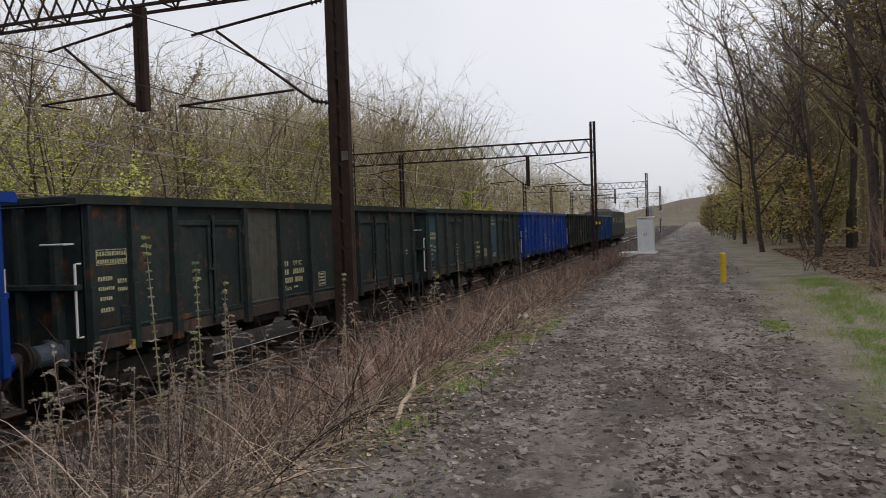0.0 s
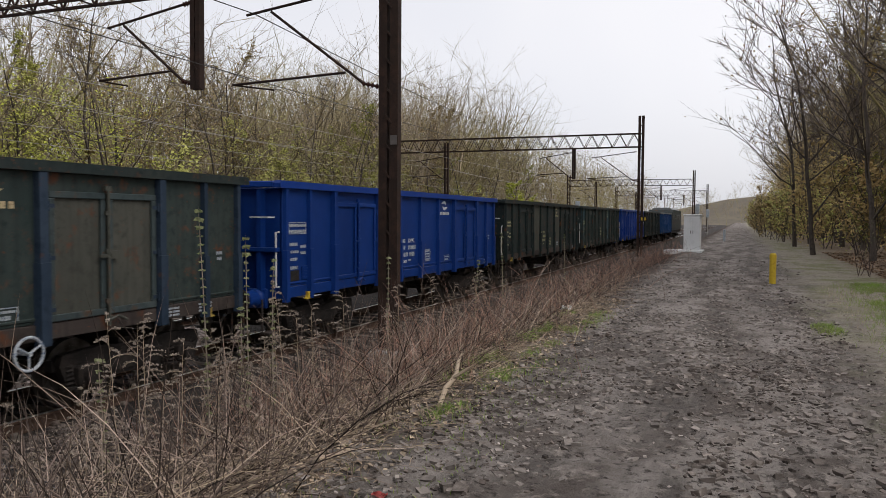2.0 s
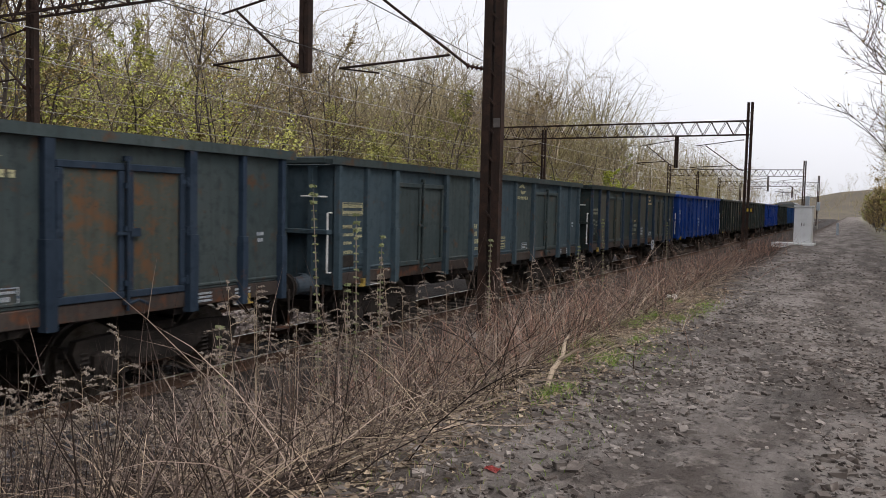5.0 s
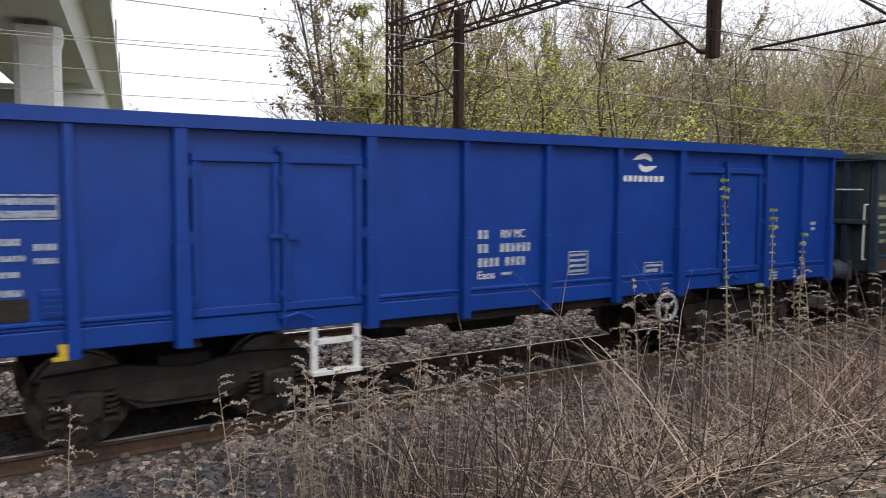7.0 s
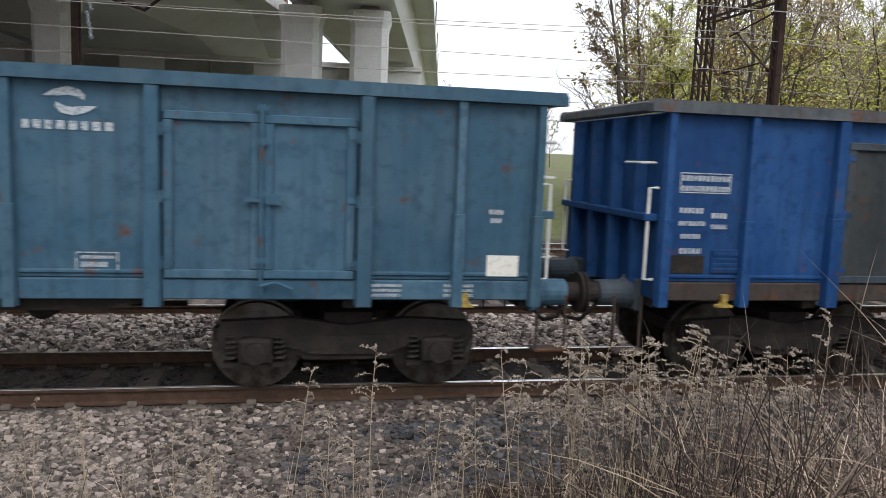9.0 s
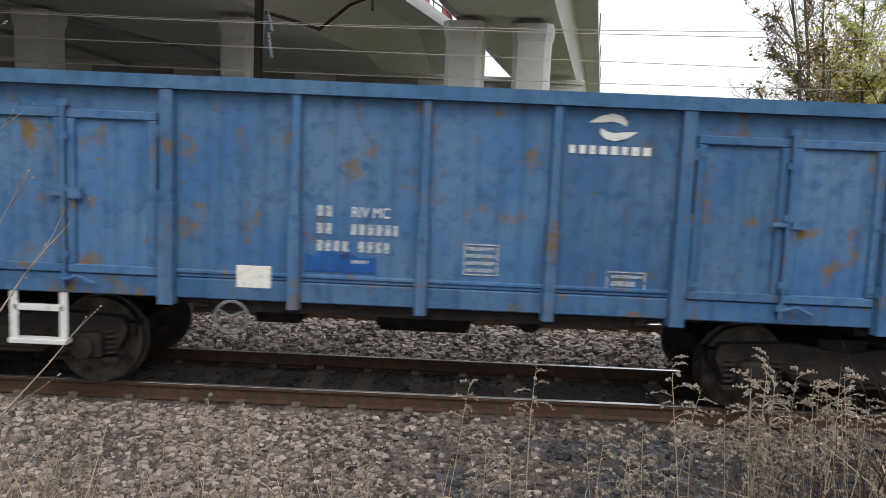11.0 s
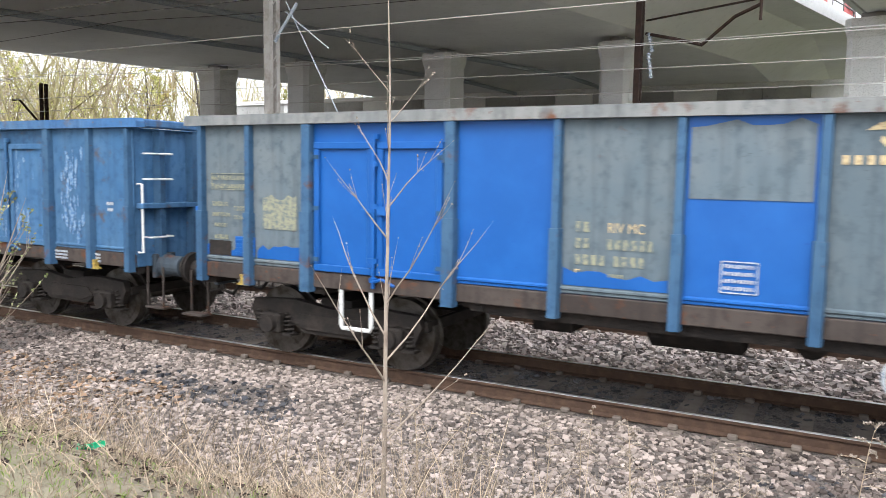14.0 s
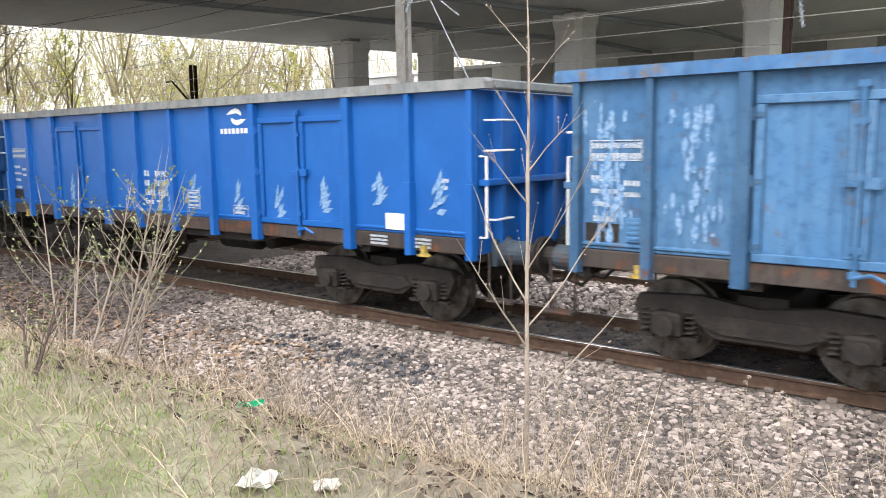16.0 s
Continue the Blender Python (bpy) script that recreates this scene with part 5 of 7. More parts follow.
tube(bm, [(0.5, 0, 7.3), (2.4, 0, 4.0)], 0.02, 6)
part("strut", bm, WHITE_WORN, N, "pale steel strut")
S = side_mast(-40, 18.5, 7.1, False, "thin dark mast with angled arm at the wood's edge")
bm = bmesh.new()
tube(bm, [(0, 0, 4.6), (-2.2, 0, 6.3), (-2.8, 0, 6.3)], 0.06, 6)
part("bracket_arm", bm, MAST_BROWN, S)


def wires():
    spans = [-160, -116, -73, -30, 13.65, 53.7, 93, 117, 165, 260]
    for y, z, sag, r, material, name in ((0.4, 5.42, 0.0, 0.010, WIRE, "contact_wire"), (0.4, 6.78, 0.55, 0.011, WIRE, "messenger_wire"), (4.4, 5.5, 0.0, 0.010, WIRE_PALE, "contact_wire"), (4.4, 6.82, 0.55, 0.011, WIRE, "messenger_wire"),
                                         (13.4, 5.6, 0.0, 0.012, WIRE_PALE, "contact_wire"), (13.4, 6.8, 0.5, 0.012, WIRE_PALE, "messenger_wire"), (15.9, 4.6, 0.15, 0.013, WIRE_PALE, "feeder_wire"), (15.9, 5.4, 0.2, 0.013, WIRE_PALE, "feeder_wire"),
                                         (15.6, 9.2, 0.5, 0.013, WIRE, "earth_wire"), (16.1, 4.0, 0.2, 0.012, WIRE_PALE, "feeder_wire"), (11.3, 6.2, 0.3, 0.012, WIRE_PALE, "feeder_wire")):
        bm = bmesh.new()
        pts = []
        for a, b in zip(spans, spans[1:]):
            for i in range(8):
                f = i / 8
                pts.append((a + (b - a) * f, y, z - sag * 4 * f * (1 - f)))
        pts.append((spans[-1], y, z))
        tube(bm, pts, r, 4)
        thing(name, bm, material, "thin sagging overhead railway wire along the tracks" if sag else "taut overhead contact wire above the track", "overhead wire", "overhead wires")


wires()


# ---- the viaduct ----
def lean(y):
    """The viaduct's way leans from the square crossing."""
    return 0.265 * (min(y, 46) - 30) + 0.015 * max(0, y - 46)


def ramp_lean(y):
    """The ramp swings over to join the wide deck before the tracks."""
    return 0.19 * (y - 30) - 0.018 * max(0.0, 26 - y) ** 2


def deck(name, left, right, wing_l, wing_r, z, label, group="viaduct decks"):
    v = holder("viaduct_deck", label, "viaduct", group)
    way = ramp_lean if name == "d2" else lean
    ys = [170, 26, 20, 15, 11, 8] if name == "d2" else [170, 46, -45]
    y0, y1 = ys[-1], ys[0]

    def strip(pname, low, high, z0, z1, material, lab=""):
        """A long block; low, high: its two edges at the foot and at the top."""
        bm = bmesh.new()
        rows = [[bm.verts.new((xx + way(y), y, zz)) for xx, zz in ((low[0], z0), (low[1], z0), (high[1], z1), (high[0], z1))] for y in ys]
        for a, b in zip(rows, rows[1:]):
            for k in range(4):
                bm.faces.new((a[k], a[(k + 1) % 4], b[(k + 1) % 4], b[k]))
        bm.faces.new(rows[0])
        bm.faces.new(rows[-1][::-1])
        bmesh.ops.recalc_face_normals(bm, faces=bm.faces[:])
        return part(pname, bm, material, v, lab)

    def beam(pname, x0, x1, z0, z1, material, lab=""):
        return strip(pname, (x0, x1), (x0, x1), z0, z1, material, lab)

    def girder(pname, x0, x1, slope):
        return strip(pname, (x0 + slope, x1 - slope), (x0, x1), z, z + 1.9, GIRDER)

    for a, b in left:
        girder("box_girder", a, b, 3.4 if b - a > 10 else 0.5)
    beam("deck_slab", wing_l, wing_r, z + 1.9, z + 2.25, GIRDER)
    for xx in (wing_l, wing_r):
        s = 1 if xx == wing_r else -1
        beam("kerb", xx - 0.2 if s > 0 else xx - 0.15, xx + 0.15 if s > 0 else xx + 0.2, z + 1.75, z + 2.55, CONCRETE)
        for zz in (z + 3.0, z + 3.45):
            bm = bmesh.new()
            tube(bm, [(xx + way(y), y, zz) for y in ys], 0.05, 6)
            part("guard_rail", bm, MAST_GREY, v)
        for i in range(60):
            y = 10 + i * 2.0
            bm = bmesh.new()
            tube(bm, [(xx + way(y), y, z + 2.5), (xx + way(y), y, z + 3.5)], 0.045, 5)
            part("guard_post", bm, MAST_GREY, v)
    return v


D1 = deck("d1", [(-50.5, -28.6), (-26.4, -7.3)], None, -57.2, -5.0, 10.0, "wide grey concrete viaduct deck on box girders over the tracks")
D2 = deck("d2", [(-1.0, 5.2)], None, -2.6, 6.4, 10.3, "narrow grey concrete viaduct ramp with steel railings")
bm = bmesh.new()
for i in range(26):
    y = 8 + i * 3.0
    if i % 2 == 0:
        vs = []
        for zz in (12.6, 13.15):
            for yy, xx in ((y, -5.02), (y + 3.0, -5.02), (y + 3.0, -4.96), (y, -4.96)):
                vs.append(bm.verts.new((xx + lean(yy), yy, zz)))
        for f in ((3, 2, 1, 0), (4, 5, 6, 7), (0, 1, 5, 4), (1, 2, 6, 5), (2, 3, 7, 6), (3, 0, 4, 7)):
            bm.faces.new([vs[j] for j in f])
tagged(part("barrier_stripe", bm, RED_PAINT, D1, "faded red stripes on the pale barrier"), kind="stuff")
for off_x, zz in ((-31.9, 9.8), (-23.4, 9.8)):
    bm = bmesh.new()
    tube(bm, [(off_x + lean(v), v, zz) for v in (-45, 46, 170)], 0.16, 8)
    part("drain_pipe", bm, WHITE_WORN, D1, "long pale drain pipe")
for i in range(5):
    bm = bmesh.new()
    y = 30 + 18 * i
    tube(bm, [(6.35 + ramp_lean(y), y, 12.7), (6.35 + ramp_lean(y), y, 17.5)], 0.06, 6)
    part("lamp_pole", bm, MAST_GREY, D2)


def pillar(x, y, width, depth, top, cap=True):
    p = holder("viaduct_pillar", "pale octagonal concrete pillar under the viaduct", "pillar", "viaduct pillars", pose(x, y, 0, 0, 0, -10))
    z0 = ground_z(x, y) - 0.3
    c = 0.28
    a, b = width / 2, depth / 2
    bm = bmesh.new()
    prism(bm, [(-a + c, -b), (a - c, -b), (a, -b + c), (a, b - c), (a - c, b), (-a + c, b), (-a, b - c), (-a, -b + c)], "z", z0, top - 0.9)
    part("shaft", bm, CONCRETE, p)
    bm = bmesh.new()
    lo = [(-a + c, -b), (a - c, -b), (a, -b + c), (a, b - c), (a - c, b), (-a + c, b), (-a, b - c), (-a, -b + c)]
    v0 = [bm.verts.new((u, w, top - 0.9)) for u, w in lo]
    v1 = [bm.verts.new((u * 1.12, w * 1.12, top - 0.45)) for u, w in lo]
    v2 = [bm.verts.new((u * 1.12, w * 1.12, top)) for u, w in lo]
    for q, r in ((v0, v1), (v1, v2)):
        for i in range(8):
            bm.faces.new((q[i], q[(i + 1) % 8], r[(i + 1) % 8], r[i]))
    bm.faces.new(v2)
    bm.faces.new(v0[::-1])
    part("capital", bm, CONCRETE, p)
    bm = bmesh.new()
    soft_box(bm, -a * 0.5, a * 0.5, -b * 0.5, b * 0.5, top, top + 0.32, 0.03)
    part("bearing", bm, CONCRETE_DARK, p)
    return p


for x in (0.3, 3.85):
    pillar(x, 32.9, 1.95, 1.9, 10.0)
for x, w in ((-11.7, 1.8), (-22.6, 2.0), (-33.2, 2.1), (-41.2, 2.3)):
    pillar(x, 33.0, w, 1.9, 9.72)
for x in (0.3 + ramp_lean(78), 3.85 + ramp_lean(78), -11.7 + lean(78), -40.5 + lean(78)):
    pillar(x, 78, 1.95, 1.9, 9.9)
for x in (-25.0, -35.0, -46.0, -55.0):
    pillar(x, -38, 1.95, 1.9, 9.9)


def abutment():
    w = holder("retaining_wall", "stained grey concrete retaining wall below the viaduct", "retaining wall")
    for i in range(22):
        x = -64.6 + i * 3.4
        bm = bmesh.new()
        soft_box(bm, x + 0.015, x + 3.385, 56, 56.6, -0.5, 9.6, 0.02)
        part("wall_panel", bm, CONCRETE_DARK if i % 3 else CONCRETE, w)
    bm = bmesh.new()
    soft_box(bm, -64.8, 10.4, 55.8, 56.8, 9.6, 10.0, 0.03)
    part("coping", bm, CONCRETE, w)
    bm = bmesh.new()
    rnd = random.Random(5)
    for cx in (-3.5, 0.5, -9):
        for i in range(7):
            x, z = cx + rnd.uniform(-1.2, 1.2), rnd.uniform(3.2, 5.0)
            tube(bm, [(x, 55.985, z), (x + rnd.uniform(-0.3, 0.5), 55.985, z + rnd.uniform(-0.4, 0.6)), (x + rnd.uniform(0, 0.7), 55.985, z + rnd.uniform(-0.1, 0.3))], 0.05, 4)
    tagged(part("graffiti_marks", bm, BLACK, w, "black sprayed scrawl"), kind="stuff")


abutment()


# ---- things beside the path ----
def cabinet():
    c = holder("relay_cabinet", "white metal relay cabinet on a concrete slab beside the path", "cabinet", m=pose(41.4, -6.84, ground_z(41.4, -6.84), 0, 0, -3) @ Matrix.Diagonal((1, 0.93, 1.08, 1)))
    bm = bmesh.new()
    soft_box(bm, -0.35, 0.35, -0.43, 0.43, 0.06, 1.70, 0.015)
    part("housing", bm, CABINET, c)
    bm = bmesh.new()
    soft_box(bm, -0.40, 0.40, -0.47, 0.47, 1.70, 1.76, 0.015)
    part("roof", bm, CABINET, c)
    for s in (-1, 1):
        bm = bmesh.new()
        soft_box(bm, -0.365, -0.348, s * 0.21 - 0.195, s * 0.21 + 0.195, 0.14, 1.62, 0.006)
        d = part("door", bm, CABINET, c)
        bm = bmesh.new()
        soft_box(bm, -0.39, -0.362, s * 0.06 - 0.015, s * 0.06 + 0.015, 0.85, 1.0, 0.005)
        part("handle", bm, MAST_GREY, d)
    bm = bmesh.new()
    soft_box(bm, -0.6, 0.9, -0.55, 1.45, -0.15, 0.07, 0.02)
    part("slab", bm, CONCRETE, c, "pale concrete slab")


cabinet()


def marker_post(x, y, h, material, label):
    p = holder("marker_post", label, "marker post", "posts beside the path", pose(x, y, ground_z(x, y)))
    bm = bmesh.new()
    tube(bm, [(0, 0, -0.15), (0, 0, h - 0.04), (0, 0, h)], [0.085, 0.085, 0.06], 12)
    part("shaft", bm, material, p)
    bm = bmesh.new()
    tube(bm, [(0, 0, h - 0.12), (0, 0, h - 0.08)], 0.09, 12)
    part("collar", bm, material, p)


marker_post(21.9, -9.95, 0.81, YELLOW, "worn yellow marker post standing in the mud")
marker_post(62.0, -8.0, 0.9, WHITE_WORN, "small pale marker post beside the far path")


def signal(x, y, h):
    s = holder("railway_signal", "pale railway signal post with dark head", "railway signal", "signals in the distance", pose(x, y, ground_z(x, y)))
    bm = bmesh.new()
    tube(bm, [(0, 0, -0.2), (0, 0, h)], 0.07, 8)
    part("post", bm, MAST_PALE, s)
    bm = bmesh.new()
    soft_box(bm, -0.1, 0.1, -0.28, 0.28, h, h + 1.5, 0.05)
    part("head", bm, WHITE_WORN, s)
    bm = bmesh.new()
    soft_box(bm, 0.1, 0.12, -0.2, 0.2, h + 0.1, h + 1.4, 0.02)
    part("face", bm, BLACK, s)


signal(118, -3.2, 3.6)
signal(150, -3.4, 3.2)
signal(88, 8.4, 3.2)
signal(74, 15.5, 3.4)


def litter(name, x, y, size, material, label, cat, lift=0.0, seed=0):
    rnd = random.Random(seed)
    bm = bmesh.new()
    n = 5
    g = [[bm.verts.new(((i / n - 0.5) * size, (j / n - 0.5) * size * 0.7, rnd.uniform(0, size * 0.3))) for i in range(n + 1)] for j in range(n + 1)]
    for j in range(n):
        for i in range(n):
            bm.faces.new((g[j][i], g[j][i + 1], g[j + 1][i + 1], g[j + 1][i]))
    r = bmesh.ops.solidify(bm, geom=bm.faces[:], thickness=0.004)
    thing(name, bm, material, label, cat, m=pose(x, y, ground_z(x, y) + 0.012 + lift, 0, 0, seed * 47))


GREEN_PLASTIC = mat("green_plastic", (0.02, 0.36, 0.16), 0.35, 0, [(20, (0.05, 0.45, 0.25), 0.5, 0.7, 3)])
litter("crumpled_wrapper", -4.1, -6.0, 0.16, GREEN_PLASTIC, "crumpled green plastic wrapper on the dry grass", "litter", 0, 1)
litter("crumpled_paper", -2.9, -6.9, 0.20, PLATE, "crumpled white paper lying in dry grass", "litter", 0, 2)
litter("crumpled_paper", -2.6, -6.75, 0.12, PLATE, "torn grey plastic scrap lying in dry grass", "litter", 0, 5)
litter("crumpled_paper", -8.2, -4.9, 0.3, PLATE, "white plastic scrap on the gravel bank", "litter", 0, 3)
litter("crumpled_paper", 13.8, -6.2, 0.3, PLATE, "white plastic scrap at the path's edge", "litter", 0.05, 4)
litter("crumpled_wrapper", 4.0, -7.2, 0.09, RED_PAINT, "small red and white wrapper on the mud", "litter", 0, 6)
bm = bmesh.new()
tube(bm, [(-0.85, -0.2, 0.06), (-0.4, -0.08, 0.10), (0.1, 0.0, 0.13), (0.5, 0.12, 0.2), (0.85, 0.2, 0.2)], [0.021, 0.025, 0.023, 0.018, 0.013], 8)
tube(bm, [(-0.1, -0.02, 0.12), (0.1, -0.12, 0.2), (0.2, -0.16, 0.22)], [0.018, 0.014, 0.006], 6)
thing("dead_branch", bm, STRAW, "pale barkless dead branch lying on dry weeds", "branch", m=pose(6.88, -6.58, ground_z(6.88, -6.58)))


# ---- trees ----
def add_limb(V, F, pts, radii, n):
    base = len(V)
    side = None
    for i, p in enumerate(pts):
        axis = (pts[min(i + 1, len(pts) - 1)] - pts[max(i - 1, 0)]).normalized()
        side = axis.orthogonal().normalized() if side is None else (side - axis * side.dot(axis)).normalized()
        other = axis.cross(side)
        last = i == len(pts) - 1
        if last:
            V.append(p[:])
        else:
            for k in range(n):
                a = 2 * math.pi * k / n
                V.append((p + (side * math.cos(a) + other * math.sin(a)) * radii[i])[:])
    m = len(pts) - 1
    for i in range(m - 1):
        for k in range(n):
            a, b = base + i * n + k, base + i * n + (k + 1) % n
            F.append((a, b, b + n, a + n))
    tip = base + m * n
    for k in range(n):
        F.append((base + (m - 1) * n + k, base + (m - 1) * n + (k + 1) % n, tip))


def wander(rnd, start, way, length, steps, bend, lift):
    pts, d = [Vector(start)], Vector(way).normalized()
    for i in range(steps):
        d = (d + Vector((rnd.uniform(-bend, bend), rnd.uniform(-bend, bend), rnd.uniform(-bend, bend) + lift))).normalized()
        pts.append(pts[-1] + d * (length / steps))
    return pts


def leaf_quad(V, F, p, rnd, s):
    u = Vector((rnd.uniform(-1, 1), rnd.uniform(-1, 1), rnd.uniform(-0.6, 0.6))).normalized()
    w = u.orthogonal().normalized()
    b = len(V)
    V += [(p - u * s)[:], (p + w * s * 0.55 + Vector((0, 0, s * 0.2)))[:], (p + u * s)[:], (p - w * s * 0.55 + Vector((0, 0, s * 0.2)))[:]]
    F += [(b, b + 1, b + 2), (b, b + 2, b + 3)]


def grow(seed, height, first, spread, counts, leaves, leaf_size, stems=1, droop=0.0, width=0.0085):
    """Wood in two meshes (trunk with limbs, twigs) and leaves."""
    rnd = random.Random(seed)
    A, B, C, D, E, G = [], [], [], [], [], []
    tips = []
    for st in range(stems):
        off_ = Vector((rnd.uniform(-1, 1), rnd.uniform(-1, 1), 0)) * (0.35 if stems > 1 else 0)
        way = Vector((rnd.uniform(-0.3, 0.3), rnd.uniform(-0.3, 0.3), 1)) if stems > 1 else Vector((rnd.uniform(-0.08, 0.08), rnd.uniform(-0.08, 0.08), 1))
        h = height * rnd.uniform(0.75, 1.0)
        trunk = wander(rnd, off_ + Vector((0, 0, -0.3)), way, h, 9, 0.17, 0.07)
        r0 = h * width
        add_limb(A, B, trunk, [r0 * (1 - 0.085 * i) * (1.35 if i == 0 else 1) for i in range(10)], 6)
        for i in range(counts[0]):
            f = first + (0.97 - first) * (i + rnd.random()) / counts[0]
            j = min(8, int(f * 9))
            p = trunk[j].lerp(trunk[j + 1], f * 9 - j)
            a = rnd.uniform(0, 6.28)
            out = Vector((math.cos(a), math.sin(a), rnd.uniform(0.35, 1.0)))
            ln = h * spread * (1.15 - 0.75 * f) * rnd.uniform(0.7, 1.2)
            limb = wander(rnd, p, out, ln, 5, 0.34, 0.10 - droop)
            rl = r0 * (1 - 0.8 * f) * 0.55
            add_limb(A, B, limb, [rl, rl * 0.8, rl * 0.6, rl * 0.42, rl * 0.28, 0.01], 4)
            for q in range(counts[1]):
                g = 0.2 + 0.8 * (q + rnd.random()) / counts[1]
                jj = min(4, int(g * 5))
                pp = limb[jj].lerp(limb[jj + 1], min(1, g * 5 - jj))
                o2 = (limb[jj + 1] - limb[jj]).normalized() + Vector((rnd.uniform(-1, 1), rnd.uniform(-1, 1), rnd.uniform(-0.4, 0.8))) * 0.8
                l2 = ln * 0.42 * rnd.uniform(0.6, 1.2) * (1.2 - 0.5 * g)
                br = wander(rnd, pp, o2, l2, 3, 0.25, 0.08 - droop)
                add_limb(C, D, br, [0.018, 0.014, 0.010, 0], 3)
                for s in range(counts[2]):
                    k2 = rnd.random()
                    kk = min(2, int(k2 * 3))
                    p3 = br[kk].lerp(br[kk + 1], k2 * 3 - kk)
                    o3 = (br[kk + 1] - br[kk]).normalized() + Vector((rnd.uniform(-1, 1), rnd.uniform(-1, 1), rnd.uniform(-0.5, 0.8))) * 0.9
                    tw = wander(rnd, p3, o3, l2 * rnd.uniform(0.35, 0.75), 1, 0.25, 0.05 - droop)
                    add_limb(C, D, tw, [0.0095, 0], 3)
                    tips.append(tw)
    for i in range(leaves):
        tw = rnd.choice(tips)
        p = tw[0].lerp(tw[-1], rnd.random()) + Vector((rnd.uniform(-1, 1), rnd.uniform(-1, 1), rnd.uniform(-1, 1))) * 0.12
        leaf_quad(E, G, p, rnd, leaf_size * rnd.uniform(0.6, 1.3))
    return (A, B), (C, D), (E, G)


def tree_kind(name, seed, leaf_mat, **kw):
    (a, b), (c, d), (e, g) = grow(seed, **kw)
    return raw("trunk", a, b, BARK), raw("crown", c, d, TWIG), (raw("leaves", e, g, leaf_mat) if e else None)


KINDS = {
    "bare_a": tree_kind("bare_a", 1, LEAF_OCHRE, height=15, first=0.28, spread=0.40, counts=(12, 6, 5), leaves=0, leaf_size=0.1),
    "bare_b": tree_kind("bare_b", 2, LEAF_OCHRE, height=16, first=0.35, spread=0.34, counts=(12, 6, 5), leaves=700, leaf_size=0.07),
    "bare_c": tree_kind("bare_c", 3, LEAF_OCHRE, height=12, first=0.2, spread=0.45, counts=(12, 6, 5), leaves=1500, leaf_size=0.07),
    "budding_a": tree_kind("budding_a", 4, LEAF_YELLOW, height=13, first=0.2, spread=0.36, counts=(12, 6, 5), leaves=2000, leaf_size=0.085),
    "budding_b": tree_kind("budding_b", 5, LEAF_OCHRE, height=14, first=0.25, spread=0.36, counts=(12, 6, 5), leaves=1700, leaf_size=0.09),
    "bright": tree_kind("bright", 6, LEAF_BRIGHT, height=10, first=0.12, spread=0.36, counts=(15, 6, 5), leaves=2200, leaf_size=0.12),
    "shrub_a": tree_kind("shrub_a", 7, LEAF_YELLOW, height=5.5, first=0.1, spread=0.45, counts=(7, 5, 4), leaves=1500, leaf_size=0.095, stems=5, width=0.007),
    "shrub_b": tree_kind("shrub_b", 8, LEAF_OCHRE, height=5.0, first=0.1, spread=0.45, counts=(7, 5, 4), leaves=1400, leaf_size=0.095, stems=5, width=0.007),
    "wide": tree_kind("wide", 12, LEAF_OCHRE, height=12.5, first=0.16, spread=0.58, counts=(11, 7, 6), leaves=300, leaf_size=0.06, width=0.009),
    "wide_b": tree_kind("wide_b", 14, LEAF_OCHRE, height=13.5, first=0.22, spread=0.50, counts=(12, 7, 6), leaves=200, leaf_size=0.06, width=0.0075),
    "pole": tree_kind("pole", 9, LEAF_YELLOW, height=13, first=0.45, spread=0.22, counts=(11, 5, 5), leaves=1300, leaf_size=0.08, width=0.008),
}
WORDS = {"wide": ("wide-branched dark leafless tree at the wood's edge", "tree"), "bare": ("leafless grey-brown tree at the wood's edge", "tree"), "budding": ("tall tree with sparse yellow-green spring leaves", "tree"), "bright": ("young tree in bright yellow-green leaf", "tree"), "shrub": ("tangled shrub with small yellow-green leaves", "shrub"), "pole": ("slender young tree with few spring leaves", "tree")}


def plant_tree(kind, x, y, scale, turn, group):
    trunk, crown, leaves = KINDS[kind]
    label, cat = WORDS[kind.split("_")[0]]
    name = "shrub" if cat == "shrub" else "tree"
    t = holder(name, label, cat, group, pose(x, y, ground_z(x, y) - 0.05, 0, 0, turn) @ Matrix.Diagonal((scale, scale, scale, 1)))
    share("trunk", trunk, t)
    share("crown", crown, t)
    if leaves:
        share("foliage", leaves, t)
    return t


